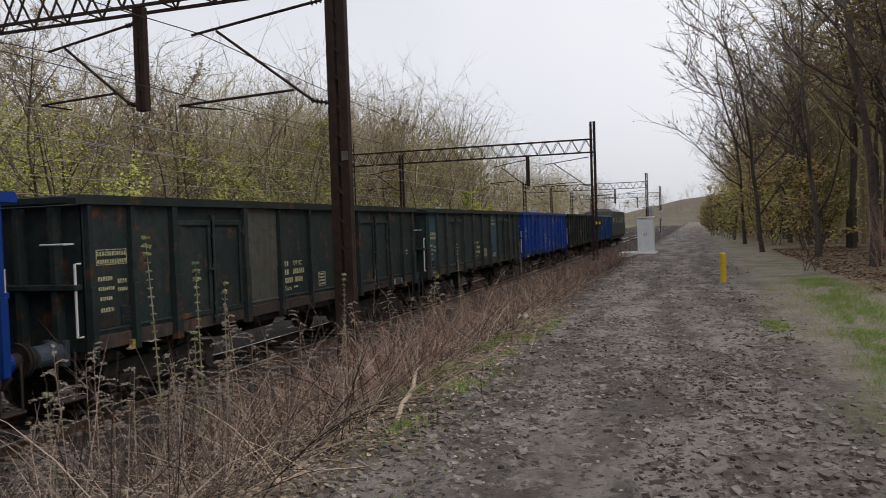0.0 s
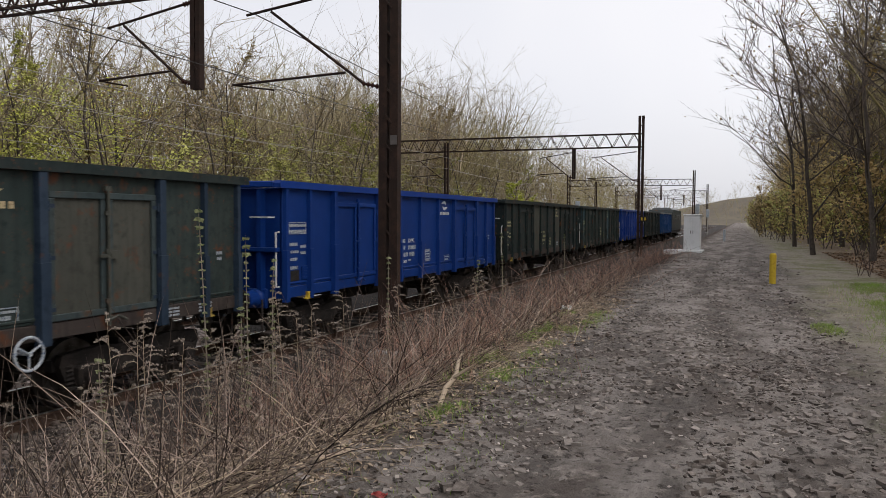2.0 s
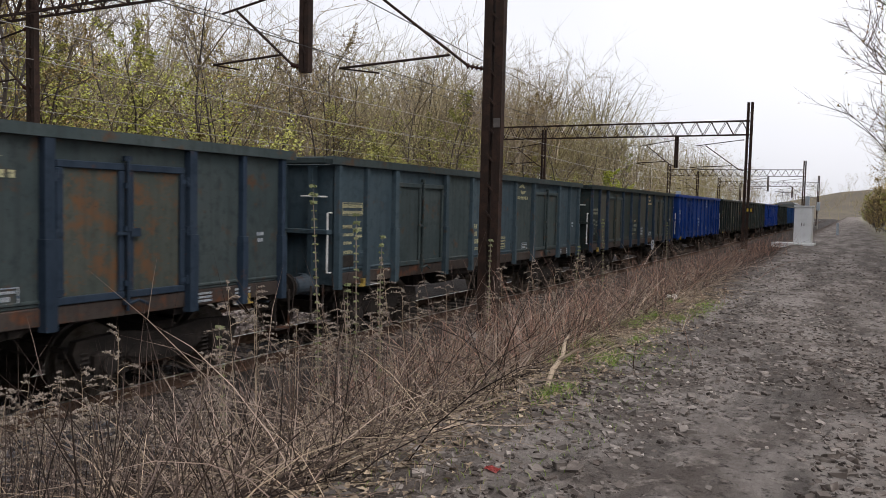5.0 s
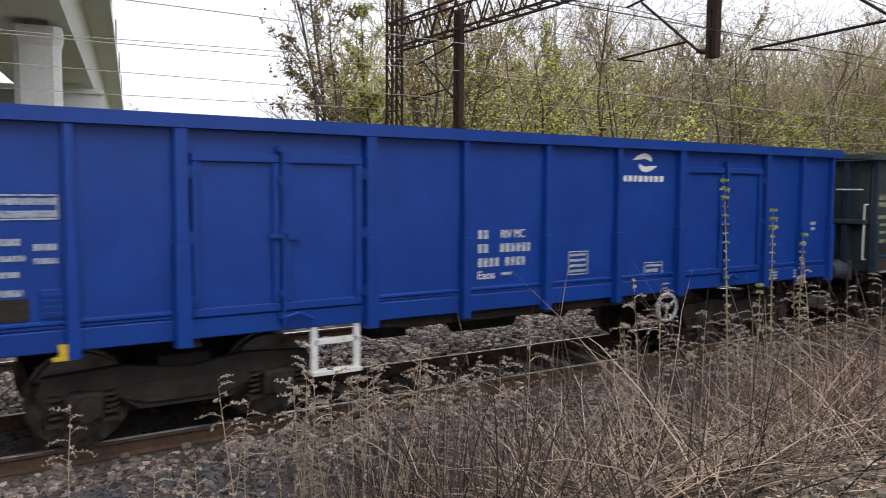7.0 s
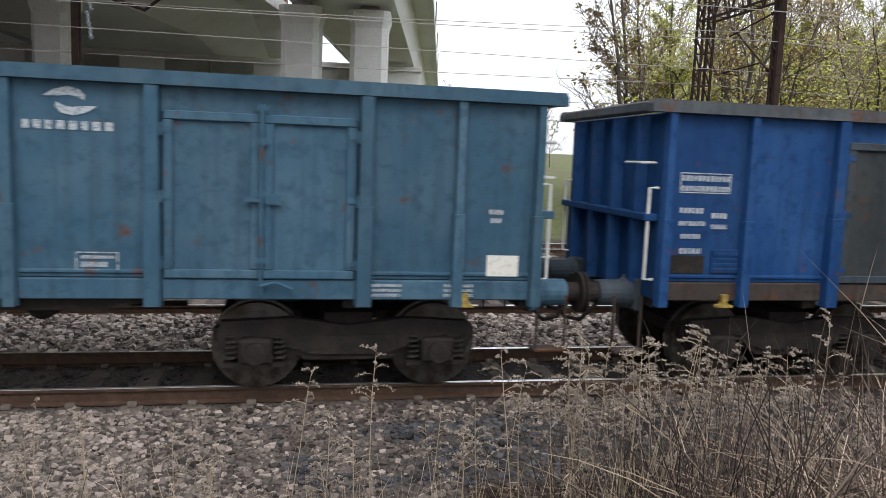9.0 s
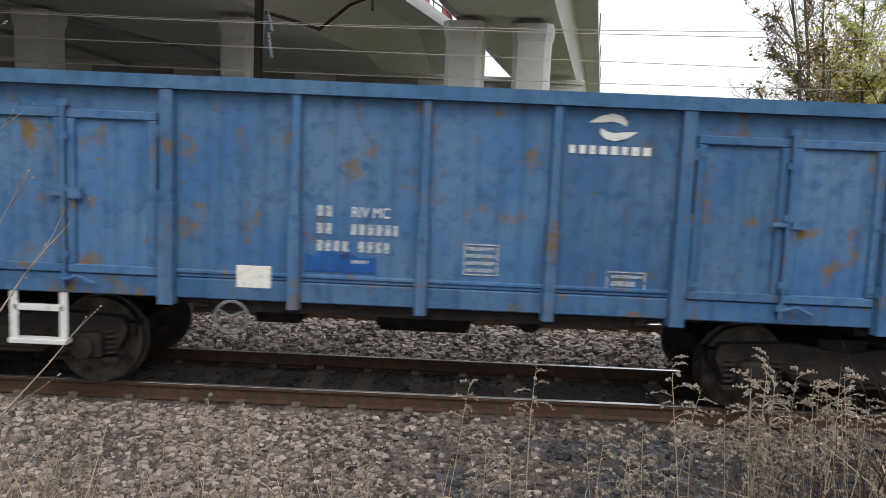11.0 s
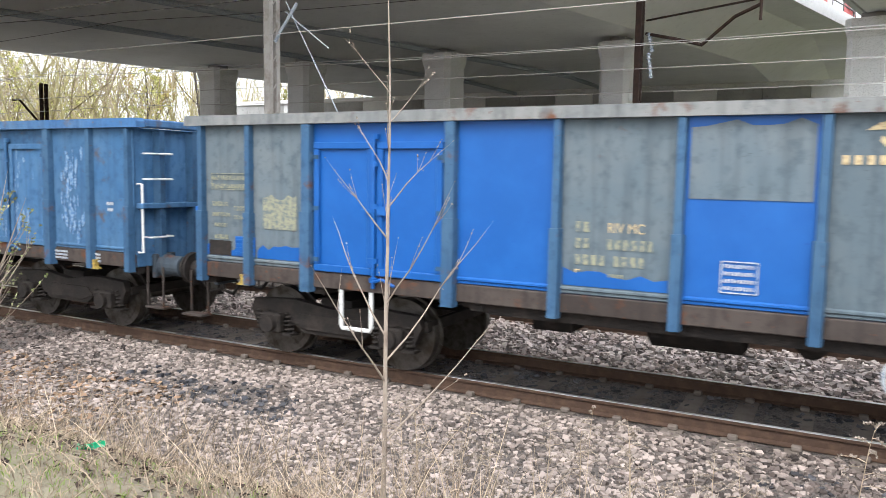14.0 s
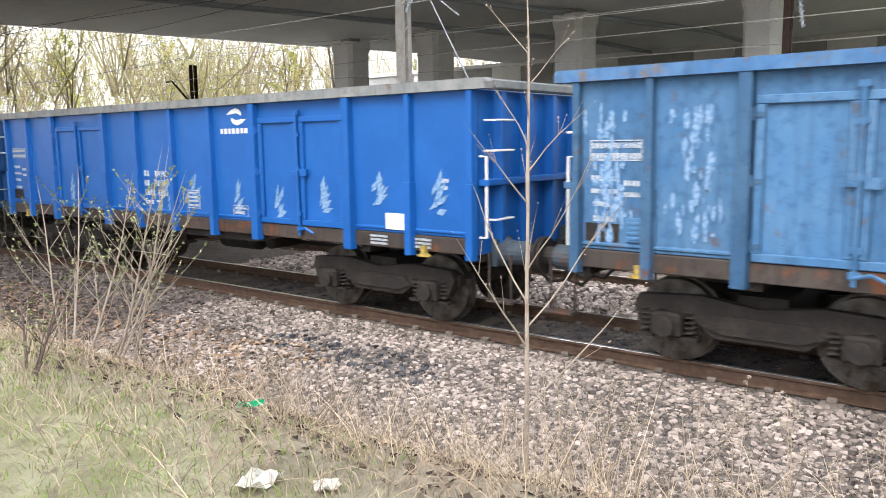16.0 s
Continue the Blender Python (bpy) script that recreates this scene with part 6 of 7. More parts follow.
def woods():
    rnd = random.Random(21)
    # the wood beyond the tracks: edge thick, thinning into the depth
    for i in range(50):
        x = 9 + 130 * (i + rnd.random()) / 50 * (0.35 + 0.65 * (i / 50))
        y = 18.5 + abs(rnd.gauss(0, 1)) * 8 + 0.03 * x
        y = min(y, x / 0.45 - 9)
        if y < 17.5:
            x, y = x + 6, 18.5
        k = rnd.choice(["bare_a", "bare_b", "bare_c", "budding_a", "budding_a", "budding_b", "pole", "pole"])
        plant_tree(k, x, y, rnd.uniform(0.8, 1.2), rnd.uniform(0, 360), "wood beyond the tracks")
    for i in range(36):
        x = 11 + 110 * (i + rnd.random()) / 36
        plant_tree(rnd.choice(["shrub_a", "shrub_a", "shrub_b"]), x, 17.2 + rnd.random() * 6, rnd.uniform(0.7, 1.25), rnd.uniform(0, 360), "shrubs beyond the tracks")
    # the wood beside the path
    for i in range(34):
        x = 18 + 85 * ((i + rnd.random()) / 34) ** 1.3
        y = -15.2 - abs(rnd.gauss(0, 1)) * 4.5
        plant_tree(rnd.choice(["bare_a", "bare_a", "bare_b", "bare_c", "bare_b", "budding_b"]), x, y, rnd.uniform(1.0, 1.35), rnd.uniform(0, 360), "wood beside the path")
    for i in range(26):
        x = 34 + 95 * (i + rnd.random()) / 26
        plant_tree(rnd.choice(["shrub_b", "shrub_b", "shrub_a"]), x, -13.5 - rnd.random() * 5, rnd.uniform(0.7, 1.2), rnd.uniform(0, 360), "shrubs beside the path")
    for x, y, k, sc in ((24, -15.0, "wide_b", 1.35), (34, -14.0, "wide", 1.3), (40, -12.4, "wide", 1.35), (52, -12.3, "wide_b", 1.3), (58, -13.6, "wide", 1.25), (72, -13.4, "wide_b", 1.2), (27, -14.6, "bare_a", 1.25), (23, -17.5, "bare_a", 1.35), (29, -18.5, "wide_b", 1.4), (32, -16.0, "bare_a", 1.3), (36, -17.5, "bare_b", 1.3), (42, -16.5, "bare_a", 1.3), (48, -15.5, "wide", 1.35), (53, -15, "bare_a", 1.3), (21, -15.5, "bare_b", 1.2), (30.5, -16.5, "bare_b", 1.1)):
        plant_tree(k, x, y, sc, 77 * x, "wood beside the path")
    for i in range(16):
        plant_tree(rnd.choice(["shrub_b", "shrub_a"]), 62 + 6 * i + rnd.random() * 4, -11.2 - rnd.random() * 2, rnd.uniform(0.7, 1.0), rnd.uniform(0, 360), "shrubs beside the path")
    for i, x in enumerate((15, 19.5, 25, 28.5, 34, 41, 47, 56, 66, 78, 92, 108)):
        plant_tree("wide" if i % 2 else "wide_b", x, 18.6 + 1.7 * (i % 3), (0.95, 1.1, 1.0, 1.2)[i % 4], 61 * i, "wood beyond the tracks")
    plant_tree("bright", 96, 17, 1.0, 40, "wood beyond the tracks")
    plant_tree("bright", 17, 22, 0.85, 100, "wood beyond the tracks")
    # behind the viaduct
    for i in range(16):
        x = -62 - 50 * rnd.random()
        y = 20 + 50 * rnd.random()
        plant_tree(rnd.choice(["budding_a", "pole", "bare_b", "budding_b", "pole"]), x, y, rnd.uniform(1.2, 1.7), rnd.uniform(0, 360), "wood behind the viaduct")
    for i in range(6):
        plant_tree(rnd.choice(["bare_b", "budding_a", "bare_c"]), 16 + 22 * rnd.random(), 75 + 40 * rnd.random(), rnd.uniform(0.6, 0.8), rnd.uniform(0, 360), "far trees beyond the ramp")


woods()


def far_woods(name, area, count, height, material, label, seed, base=None, edge=0.0, rise=0.0):
    """Distant wood: many small trees of stem and fanned twigs."""
    rnd = random.Random(seed)
    V, F = [], []
    x0, x1, y0, y1 = area
    for i in range(count):
        x, y = rnd.uniform(x0, x1), rnd.uniform(y0, y1)
        if edge and x < edge * (y + 9):
            continue
        z = (base or ground_z)(x, y)
        h = (height + rise * x) * rnd.uniform(0.6, 1.15)
        p0 = Vector((x, y, z - 0.3))
        top = p0 + Vector((rnd.uniform(-1.8, 1.8), rnd.uniform(-1.8, 1.8), h))
        bend = Vector((rnd.gauss(0, 0.5), rnd.gauss(0, 0.5), 0))
        fork = rnd.uniform(0.22, 0.5)
        knee = p0.lerp(top, fork) + bend
        add_limb(V, F, [p0, p0.lerp(knee, 0.5) - bend * 0.3, knee], [h * 0.007, h * 0.006, h * 0.003], 3)
        leads = rnd.randrange(3, 6)
        turn = rnd.uniform(0, 6.28)
        for j in range(leads):
            a = turn + 6.283 * j / leads + rnd.uniform(-0.5, 0.5)
            wide = rnd.uniform(0.15, 0.75)
            out = Vector((math.cos(a) * wide, math.sin(a) * wide, 1)).normalized()
            ln = h * (1 - fork) * rnd.uniform(0.7, 1.05)
            lead = wander(rnd, knee, out, ln, 3, 0.28, 0.05)
            add_limb(V, F, lead, [h * 0.0042, h * 0.003, h * 0.0018, 0], 3)
            for k in range(5):
                f = 0.15 + 0.85 * (k + rnd.random()) / 5
                jj = min(2, int(f * 3))
                q = lead[jj].lerp(lead[jj + 1], min(1, f * 3 - jj))
                o = Vector((rnd.uniform(-1, 1), rnd.uniform(-1, 1), rnd.uniform(-0.1, 1.1))).normalized()
                e = q + o * ln * 0.34 * (1.25 - f * 0.6) * rnd.uniform(0.6, 1.2)
                add_limb(V, F, [q, e], [0.028, 0], 3)
                for s in range(3):
                    g = q.lerp(e, rnd.uniform(0.2, 0.95))
                    o2 = o + Vector((rnd.uniform(-1, 1), rnd.uniform(-1, 1), rnd.uniform(-0.3, 0.9))) * 0.9
                    add_limb(V, F, [g, g + o2 * ln * rnd.uniform(0.09, 0.19)], [0.015, 0], 3)
    return tagged(new(name, raw(name, V, F, material)), label, "woods", kind="stuff")


FAR_TWIG = mat("distant_bare_wood", (0.29, 0.235, 0.165), 0.95, 0, [(0.06, (0.30, 0.265, 0.125), 0.42, 0.62, 3)], island=0.35)


def wood_haze(name, area, count, height, material, label, seed, edge=0.0, low=1.0):
    """Loose spring leaves in clumps through a wood."""
    rnd = random.Random(seed)
    V, F = [], []
    x0, x1, y0, y1 = area
    for i in range(count):
        x, y = rnd.uniform(x0, x1), rnd.uniform(y0, y1)
        if edge and x < edge * (y + 9):
            continue
        c = Vector((x, y, ground_z(x, y) + low + (height - low) * rnd.random() ** 1.4))
        for j in range(14):
            leaf_quad(V, F, c + Vector((rnd.gauss(0, 0.7), rnd.gauss(0, 0.7), rnd.gauss(0, 0.8))), rnd, rnd.uniform(0.05, 0.11))
    return tagged(new(name, raw(name, V, F, material)), label, "foliage", kind="stuff")


wood_haze("spring_foliage", (8, 70, 18.5, 34), 2600, 8.5, LEAF_YELLOW, "thin yellow-green spring leaves through the wood", 91, 0.45)
wood_haze("bright_foliage", (8, 34, 18.5, 31), 1700, 9, LEAF_BRIGHT, "bright yellow-green spring leaves at the wood's edge", 96, 0.45)
wood_haze("ochre_foliage", (20, 150, 20, 40), 1600, 13, LEAF_OCHRE, "ochre budding leaves through the wood", 92, 0.45, 3.0)
wood_haze("path_foliage", (48, 130, -18, -11.5), 1200, 6.5, LEAF_OCHRE, "ochre budding leaves beside the far path", 93)
wood_haze("path_foliage_green", (40, 110, -19, -13), 500, 5, LEAF_YELLOW, "yellow-green leaves beside the far path", 94)
wood_haze("rear_foliage", (-120, -62, 16, 80), 6500, 19, LEAF_YELLOW, "pale spring leaves behind the viaduct", 95)
far_woods("distant_wood", (10, 130, 24, 58), 800, 12.0, FAR_TWIG, "dense brown leafless wood beyond the tracks", 31, None, 0.45, 0.095)
far_woods("distant_wood_edge", (100, 280, 17, 50), 420, 17, FAR_TWIG, "dense brown leafless wood in the distance", 35)
far_woods("distant_wood_path", (18, 190, -38, -16.5), 1000, 18, FAR_TWIG, "dense brown leafless wood beside the far path", 32)
far_woods("distant_wood_rear", (-150, -58, 12, 100), 430, 21, FAR_TWIG, "dense spring wood behind the viaduct", 33)


HILL_BROWN = mat("distant_brown_hillside", (0.125, 0.105, 0.08), 0.95, 0, [(0.03, (0.16, 0.135, 0.09), 0.4, 0.62, 5), (0.3, (0.09, 0.075, 0.055), 0.5, 0.65, 4)])


def hill_z(x, y):
    return -2 + 31 * math.exp(-((x - 640) / 170) ** 2) * (0.8 + 0.2 * math.sin(y * 0.02 + 1)) * math.exp(-((y + 70) / 110) ** 2)


xs = [330 + 30 * i for i in range(22)]
ys = [-600 + 40 * i for i in range(30)]
me = raw("hill", [(x, y, hill_z(x, y)) for y in ys for x in xs], [(j * 22 + i, j * 22 + i + 1, (j + 1) * 22 + i + 1, (j + 1) * 22 + i) for j in range(29) for i in range(21)], HILL_BROWN)
tagged(new("hill", me), "wooded hill closing the valley", "hill", kind="structure")
far_woods("hill_wood", (360, 640, -260, 120), 420, 13, FAR_TWIG, "brown leafless wood on the distant hill", 34, hill_z)


# ---- weeds, saplings and grass ----
def stems(name, count, spot, length, radius, lean_by, droop, material, label, seed, category="dry weeds"):
    """Thin bent stems rooted on the ground, one object."""
    rnd = random.Random(seed)
    V, F = [], []
    for i in range(count):
        x, y = spot(rnd)
        a = rnd.uniform(0, 6.28)
        ln = rnd.uniform(*length)
        k = rnd.uniform(*lean_by)
        d = Vector((math.cos(a) * k, math.sin(a) * k, 1)).normalized()
        p = Vector((x, y, ground_z(x, y) - 0.02))
        pts = [p]
        fall = rnd.uniform(*droop)
        for s in range(4):
            d = (d + Vector((rnd.uniform(-0.12, 0.12), rnd.uniform(-0.12, 0.12), -fall))).normalized()
            q = pts[-1] + d * (ln / 4)
            q.z = max(q.z, ground_z(q.x, q.y) + 0.02)
            pts.append(q)
        r = radius * rnd.uniform(0.6, 1.4)
        add_limb(V, F, pts, [r, r * 0.9, r * 0.75, r * 0.55, 0], 3)
        if rnd.random() < 0.45:
            j = rnd.choice((1, 2, 3))
            o = (pts[j] - pts[j - 1]).normalized() + Vector((rnd.uniform(-0.8, 0.8), rnd.uniform(-0.8, 0.8), rnd.uniform(0, 0.6)))
            add_limb(V, F, [pts[j], pts[j] + o * ln * 0.12, pts[j] + o * ln * 0.22 + Vector((0, 0, -0.02))], [r * 0.6, r * 0.45, 0], 3)
    return tagged(new(name, raw(name, V, F, material)), label, category, kind="stuff")


def in_thicket(rnd):
    x = 2.0 + 34 * rnd.random() ** 1.7
    return x, rnd.uniform(-6.5 + 0.25 * math.sin(x), -2.3 if x > 4 else -3.2)


def red_thicket(rnd):
    x = 7.0 + 36 * rnd.random() ** 1.5
    return x, -4.6 + rnd.gauss(0, 0.85)


def near_path(rnd):
    x = 2.2 + 16 * rnd.random() ** 1.3
    return x, -5.6 + rnd.gauss(0, 0.45)


def on_gravel(rnd):
    return rnd.uniform(-7, 3), rnd.uniform(-5.6, -3.3)


CANE = mat("arching_dry_cane", (0.34, 0.265, 0.21), 0.8, 0, [(0.8, (0.15, 0.105, 0.085), 0.4, 0.65, 3)], island=0.6)
stems("dry_brambles", 4200, in_thicket, (0.4, 1.4), 0.0038, (0.2, 2.0), (0.05, 0.28), BRAMBLE_GREY, "tangle of grey-brown dry bramble stems on the bank", 41)
stems("red_brambles", 3600, red_thicket, (0.5, 1.3), 0.0042, (0.1, 0.9), (0.02, 0.22), BRAMBLE, "thicket of reddish-brown dry stems along the bank", 42)
stems("arching_canes", 1500, lambda r: (2.8 + 22 * r.random() ** 1.5, r.uniform(-6.4, -4.5)), (0.7, 1.7), 0.0036, (0.3, 1.6), (0.08, 0.26), CANE, "long arching pinkish-brown dry canes on the bank", 47)
stems("pale_straw", 1900, near_path, (0.4, 1.3), 0.0036, (0.6, 2.5), (0.10, 0.35), STRAW, "pale straw stems lying along the bank's edge", 43)
stems("upright_stalks", 900, in_thicket, (0.6, 1.5), 0.0034, (0.0, 0.35), (-0.01, 0.05), BRAMBLE_GREY, "thin upright dry stalks on the bank", 44)
stems("gravel_weeds", 1000, on_gravel, (0.25, 0.8), 0.0028, (0.05, 0.7), (0.0, 0.15), STRAW, "sparse dry weed stems in the gravel", 45)
stems("thin_twigs", 900, lambda r: (r.uniform(-8, -1), r.uniform(-7.4, -5.0)), (0.2, 0.6), 0.0022, (0.2, 1.5), (0.05, 0.25), STRAW, "dry grass stems at the path's edge", 46, "dry grass")


def leaf_litter(name, count, spot, size, material, label, seed):
    rnd = random.Random(seed)
    V, F = [], []
    for i in range(count):
        x, y = spot(rnd)
        s = size * rnd.uniform(0.5, 1.4)
        a = rnd.uniform(0, 6.28)
        u = Vector((math.cos(a), math.sin(a), rnd.uniform(-0.5, 0.5))) * s
        w = Vector((-math.sin(a), math.cos(a), rnd.uniform(-0.5, 0.5))) * s * 0.6
        p = Vector((x, y, ground_z(x, y) + s * 0.35))
        b = len(V)
        V += [(p - u)[:], (p + w + Vector((0, 0, s * 0.3)))[:], (p + u)[:], (p - w + Vector((0, 0, s * 0.3)))[:]]
        F += [(b, b + 1, b + 2), (b, b + 2, b + 3)]
    return tagged(new(name, raw(name, V, F, material)), label, "leaf litter", kind="stuff")


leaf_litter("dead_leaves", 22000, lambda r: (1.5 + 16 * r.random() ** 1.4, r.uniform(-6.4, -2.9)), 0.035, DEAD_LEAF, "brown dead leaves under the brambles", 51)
leaf_litter("wood_leaves", 7000, lambda r: (11 + 32 * r.random(), -13.0 - 6 * r.random() ** 1.3), 0.055, WOOD_LEAF, "russet fallen leaves under the bare trees", 54)
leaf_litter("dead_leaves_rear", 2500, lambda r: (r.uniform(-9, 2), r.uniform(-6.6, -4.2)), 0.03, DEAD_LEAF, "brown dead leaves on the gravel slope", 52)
leaf_litter("dead_leaves_far_rear", 6000, lambda r: (r.uniform(-18, -7), r.uniform(-5.8, -2.2)), 0.04, WOOD_LEAF, "brown dead leaves on the rear bank", 55)
leaf_litter("straw_bits", 5000, lambda r: (r.uniform(2, 16), -6.4 + r.gauss(0, 0.35)), 0.028, STRAW, "pale bits of straw along the path", 53)


def grass_patch(name, count, spot, h, material, label, seed):
    rnd = random.Random(seed)
    V, F = [], []
    for i in range(count):
        x, y = spot(rnd)
        a = rnd.uniform(0, 6.28)
        k = rnd.uniform(0.1, 0.7)
        ln = h * rnd.uniform(0.5, 1.3)
        p = Vector((x, y, ground_z(x, y) - 0.01))
        d = Vector((math.cos(a) * k, math.sin(a) * k, 1)).normalized()
        q = p + d * ln * 0.55
        e = q + (d + Vector((math.cos(a) * 0.7, math.sin(a) * 0.7, -0.3))).normalized() * ln * 0.5
        add_limb(V, F, [p, q, e], [0.0026, 0.0021, 0], 3)
    return tagged(new(name, raw(name, V, F, material)), label, "grass", kind="stuff")


def disc_spot(cx, cy, rx, ry):
    def f(r):
        a, k = r.uniform(0, 6.28), math.sqrt(r.random())
        return cx + rx * k * math.cos(a) + r.gauss(0, 0.1), cy + ry * k * math.sin(a) + r.gauss(0, 0.05)
    return f


def verge_spot(r):
    while True:
        x, y = 5.5 + 15 * r.random(), r.uniform(-14.0, -11.0)
        thick = 0.35 + 0.7 * noise.noise((x * 0.6, y * 0.9, 5)) + 0.7 * noise.noise((x * 2.3, y * 2.3, 9)) - 0.22 * abs(y + 12.4)
        if r.random() < thick:
            return x, y


def strip_spot(r):
    while True:
        x = 6.0 + 16 * r.random()
        y = -11.35 - 0.06 * (x - 7) + r.gauss(0, 0.3)
        if noise.noise((x * 0.9, y * 1.4, 31)) + 0.6 * noise.noise((x * 3, y * 3, 12)) > -0.12:
            return x, y


def edge_spot(r):
    while True:
        x, y = 5.5 + 8 * r.random(), -6.6 + r.gauss(0, 0.22)
        if noise.noise((x * 1.1, y * 1.6, 21)) + 0.5 * noise.noise((x * 4, y * 4, 2)) > 0.12:
            return x, y


grass_patch("grass_tuft_path", 500, disc_spot(12.9, -10.4, 0.6, 0.2), 0.10, GRASS, "fresh green grass tuft on the muddy path", 61)
grass_patch("grass_edge", 2000, edge_spot, 0.12, GRASS, "green grass along the bramble bank", 62)
grass_patch("grass_strip", 6500, strip_spot, 0.13, GRASS, "bright green grass strip along the verge", 60)
grass_patch("grass_verge", 3500, verge_spot, 0.11, GRASS, "patchy green grass on the verge", 63)
grass_patch("dry_grass_edge", 2200, lambda r: (3.5 + 12 * r.random(), -6.45 + r.gauss(0, 0.28)), 0.13, STRAW, "dry straw-coloured grass at the path's edge", 68)
grass_patch("dry_grass_verge", 2500, lambda r: (5 + 16 * r.random(), r.uniform(-14, -10.8)), 0.10, STRAW, "thin dry grass on the verge", 69)
grass_patch("grass_sprigs", 700, lambda r: (r.uniform(2.5, 9), r.uniform(-7.6, -6.5)), 0.06, GRASS, "tiny green sprigs in the mud", 64)
grass_patch("dry_grass_rear", 9000, lambda r: (r.uniform(-10, -0.6), -6.1 + r.gauss(0, 0.8)), 0.11, STRAW, "dry yellow grass beside the rear path", 65)
grass_patch("green_grass_rear", 3800, lambda r: (r.uniform(-9, -2.5), -6.9 + r.gauss(0, 0.55)), 0.07, GRASS, "thin green grass beside the rear path", 66)
grass_patch("grass_bank_far", 3000, lambda r: (r.uniform(-14, 22), r.uniform(24, 30)), 0.35, GRASS, "green grass bank at the viaduct's foot", 67)


def seed_head_plant(seed, h, curl):
    """A dry goldenrod-like stalk: stem and a curled, fluffy head."""
    rnd = random.Random(seed)
    V, F, U, G = [], [], [], []
    d = Vector((rnd.uniform(-0.15, 0.15), rnd.uniform(-0.15, 0.15), 1)).normalized()
    pts = wander(rnd, (0, 0, -0.05), d, h, 7, 0.05, 0.0)
    add_limb(V, F, pts, [0.0055, 0.005, 0.0045, 0.004, 0.0035, 0.003, 0.0025, 0], 4)
    for i in range(13):
        f = 0.62 + 0.38 * i / 13
        j = min(6, int(f * 7))
        p = pts[j].lerp(pts[j + 1], f * 7 - j)
        a = rnd.uniform(0, 6.28)
        ln = (0.30 - 0.19 * (f - 0.62) / 0.38) * rnd.uniform(0.6, 1.1) * curl
        br = wander(rnd, p, (math.cos(a), math.sin(a), 0.8), ln, 4, 0.12, -0.28)
        add_limb(V, F, br, [0.0026, 0.0022, 0.002, 0.0016, 0], 3)
        for k in range(17):
            g = 0.25 + 0.75 * rnd.random()
            jj = min(3, int(g * 4))
            q = br[jj].lerp(br[jj + 1], g * 4 - jj) + Vector((rnd.uniform(-1, 1), rnd.uniform(-1, 1), rnd.uniform(-0.2, 1))) * 0.012
            s = rnd.uniform(0.005, 0.010)
            b = len(U)
            spin = Matrix.Rotation(rnd.uniform(0, 6.28), 3, Vector((rnd.uniform(-1, 1), rnd.uniform(-1, 1), 0.3)))
            U += [(q + spin @ Vector(v) * s)[:] for v in ((1, 0, -0.4), (-0.5, 0.9, -0.4), (-0.5, -0.9, -0.4), (0, 0, 1.6))]
            G += [(b, b + 1, b + 3), (b + 1, b + 2, b + 3), (b + 2, b, b + 3), (b, b + 2, b + 1)]
    for i in range(5):
        f = 0.15 + 0.45 * rnd.random()
        j = int(f * 7)
        a = rnd.uniform(0, 6.28)
        br = wander(rnd, pts[j], (math.cos(a), math.sin(a), 0.2), 0.09, 2, 0.2, -0.3)
        add_limb(V, F, br, [0.002, 0.0035, 0], 3)
    return raw("stalk", V, F, STRAW), raw("seed_head", U, G, FLUFF)


SEEDY = [seed_head_plant(70 + i, h, c) for i, (h, c) in enumerate(((1.5, 1.0), (1.25, 0.9), (1.05, 0.8), (1.4, 0.7), (1.7, 1.0), (0.85, 0.7)))]


def weed(x, y, kind, scale, turn, tilt=0):
    w = holder("dry_goldenrod", "dry goldenrod stalk with curled fluffy seed head", "dry weed", "dry weeds beside the track", pose(x, y, ground_z(x, y), tilt, 0, turn) @ Matrix.Diagonal((scale, scale, scale, 1)))
    share("stalk", SEEDY[kind][0], w)
    tagged(share("seed_head", SEEDY[kind][1], w), kind="stuff")


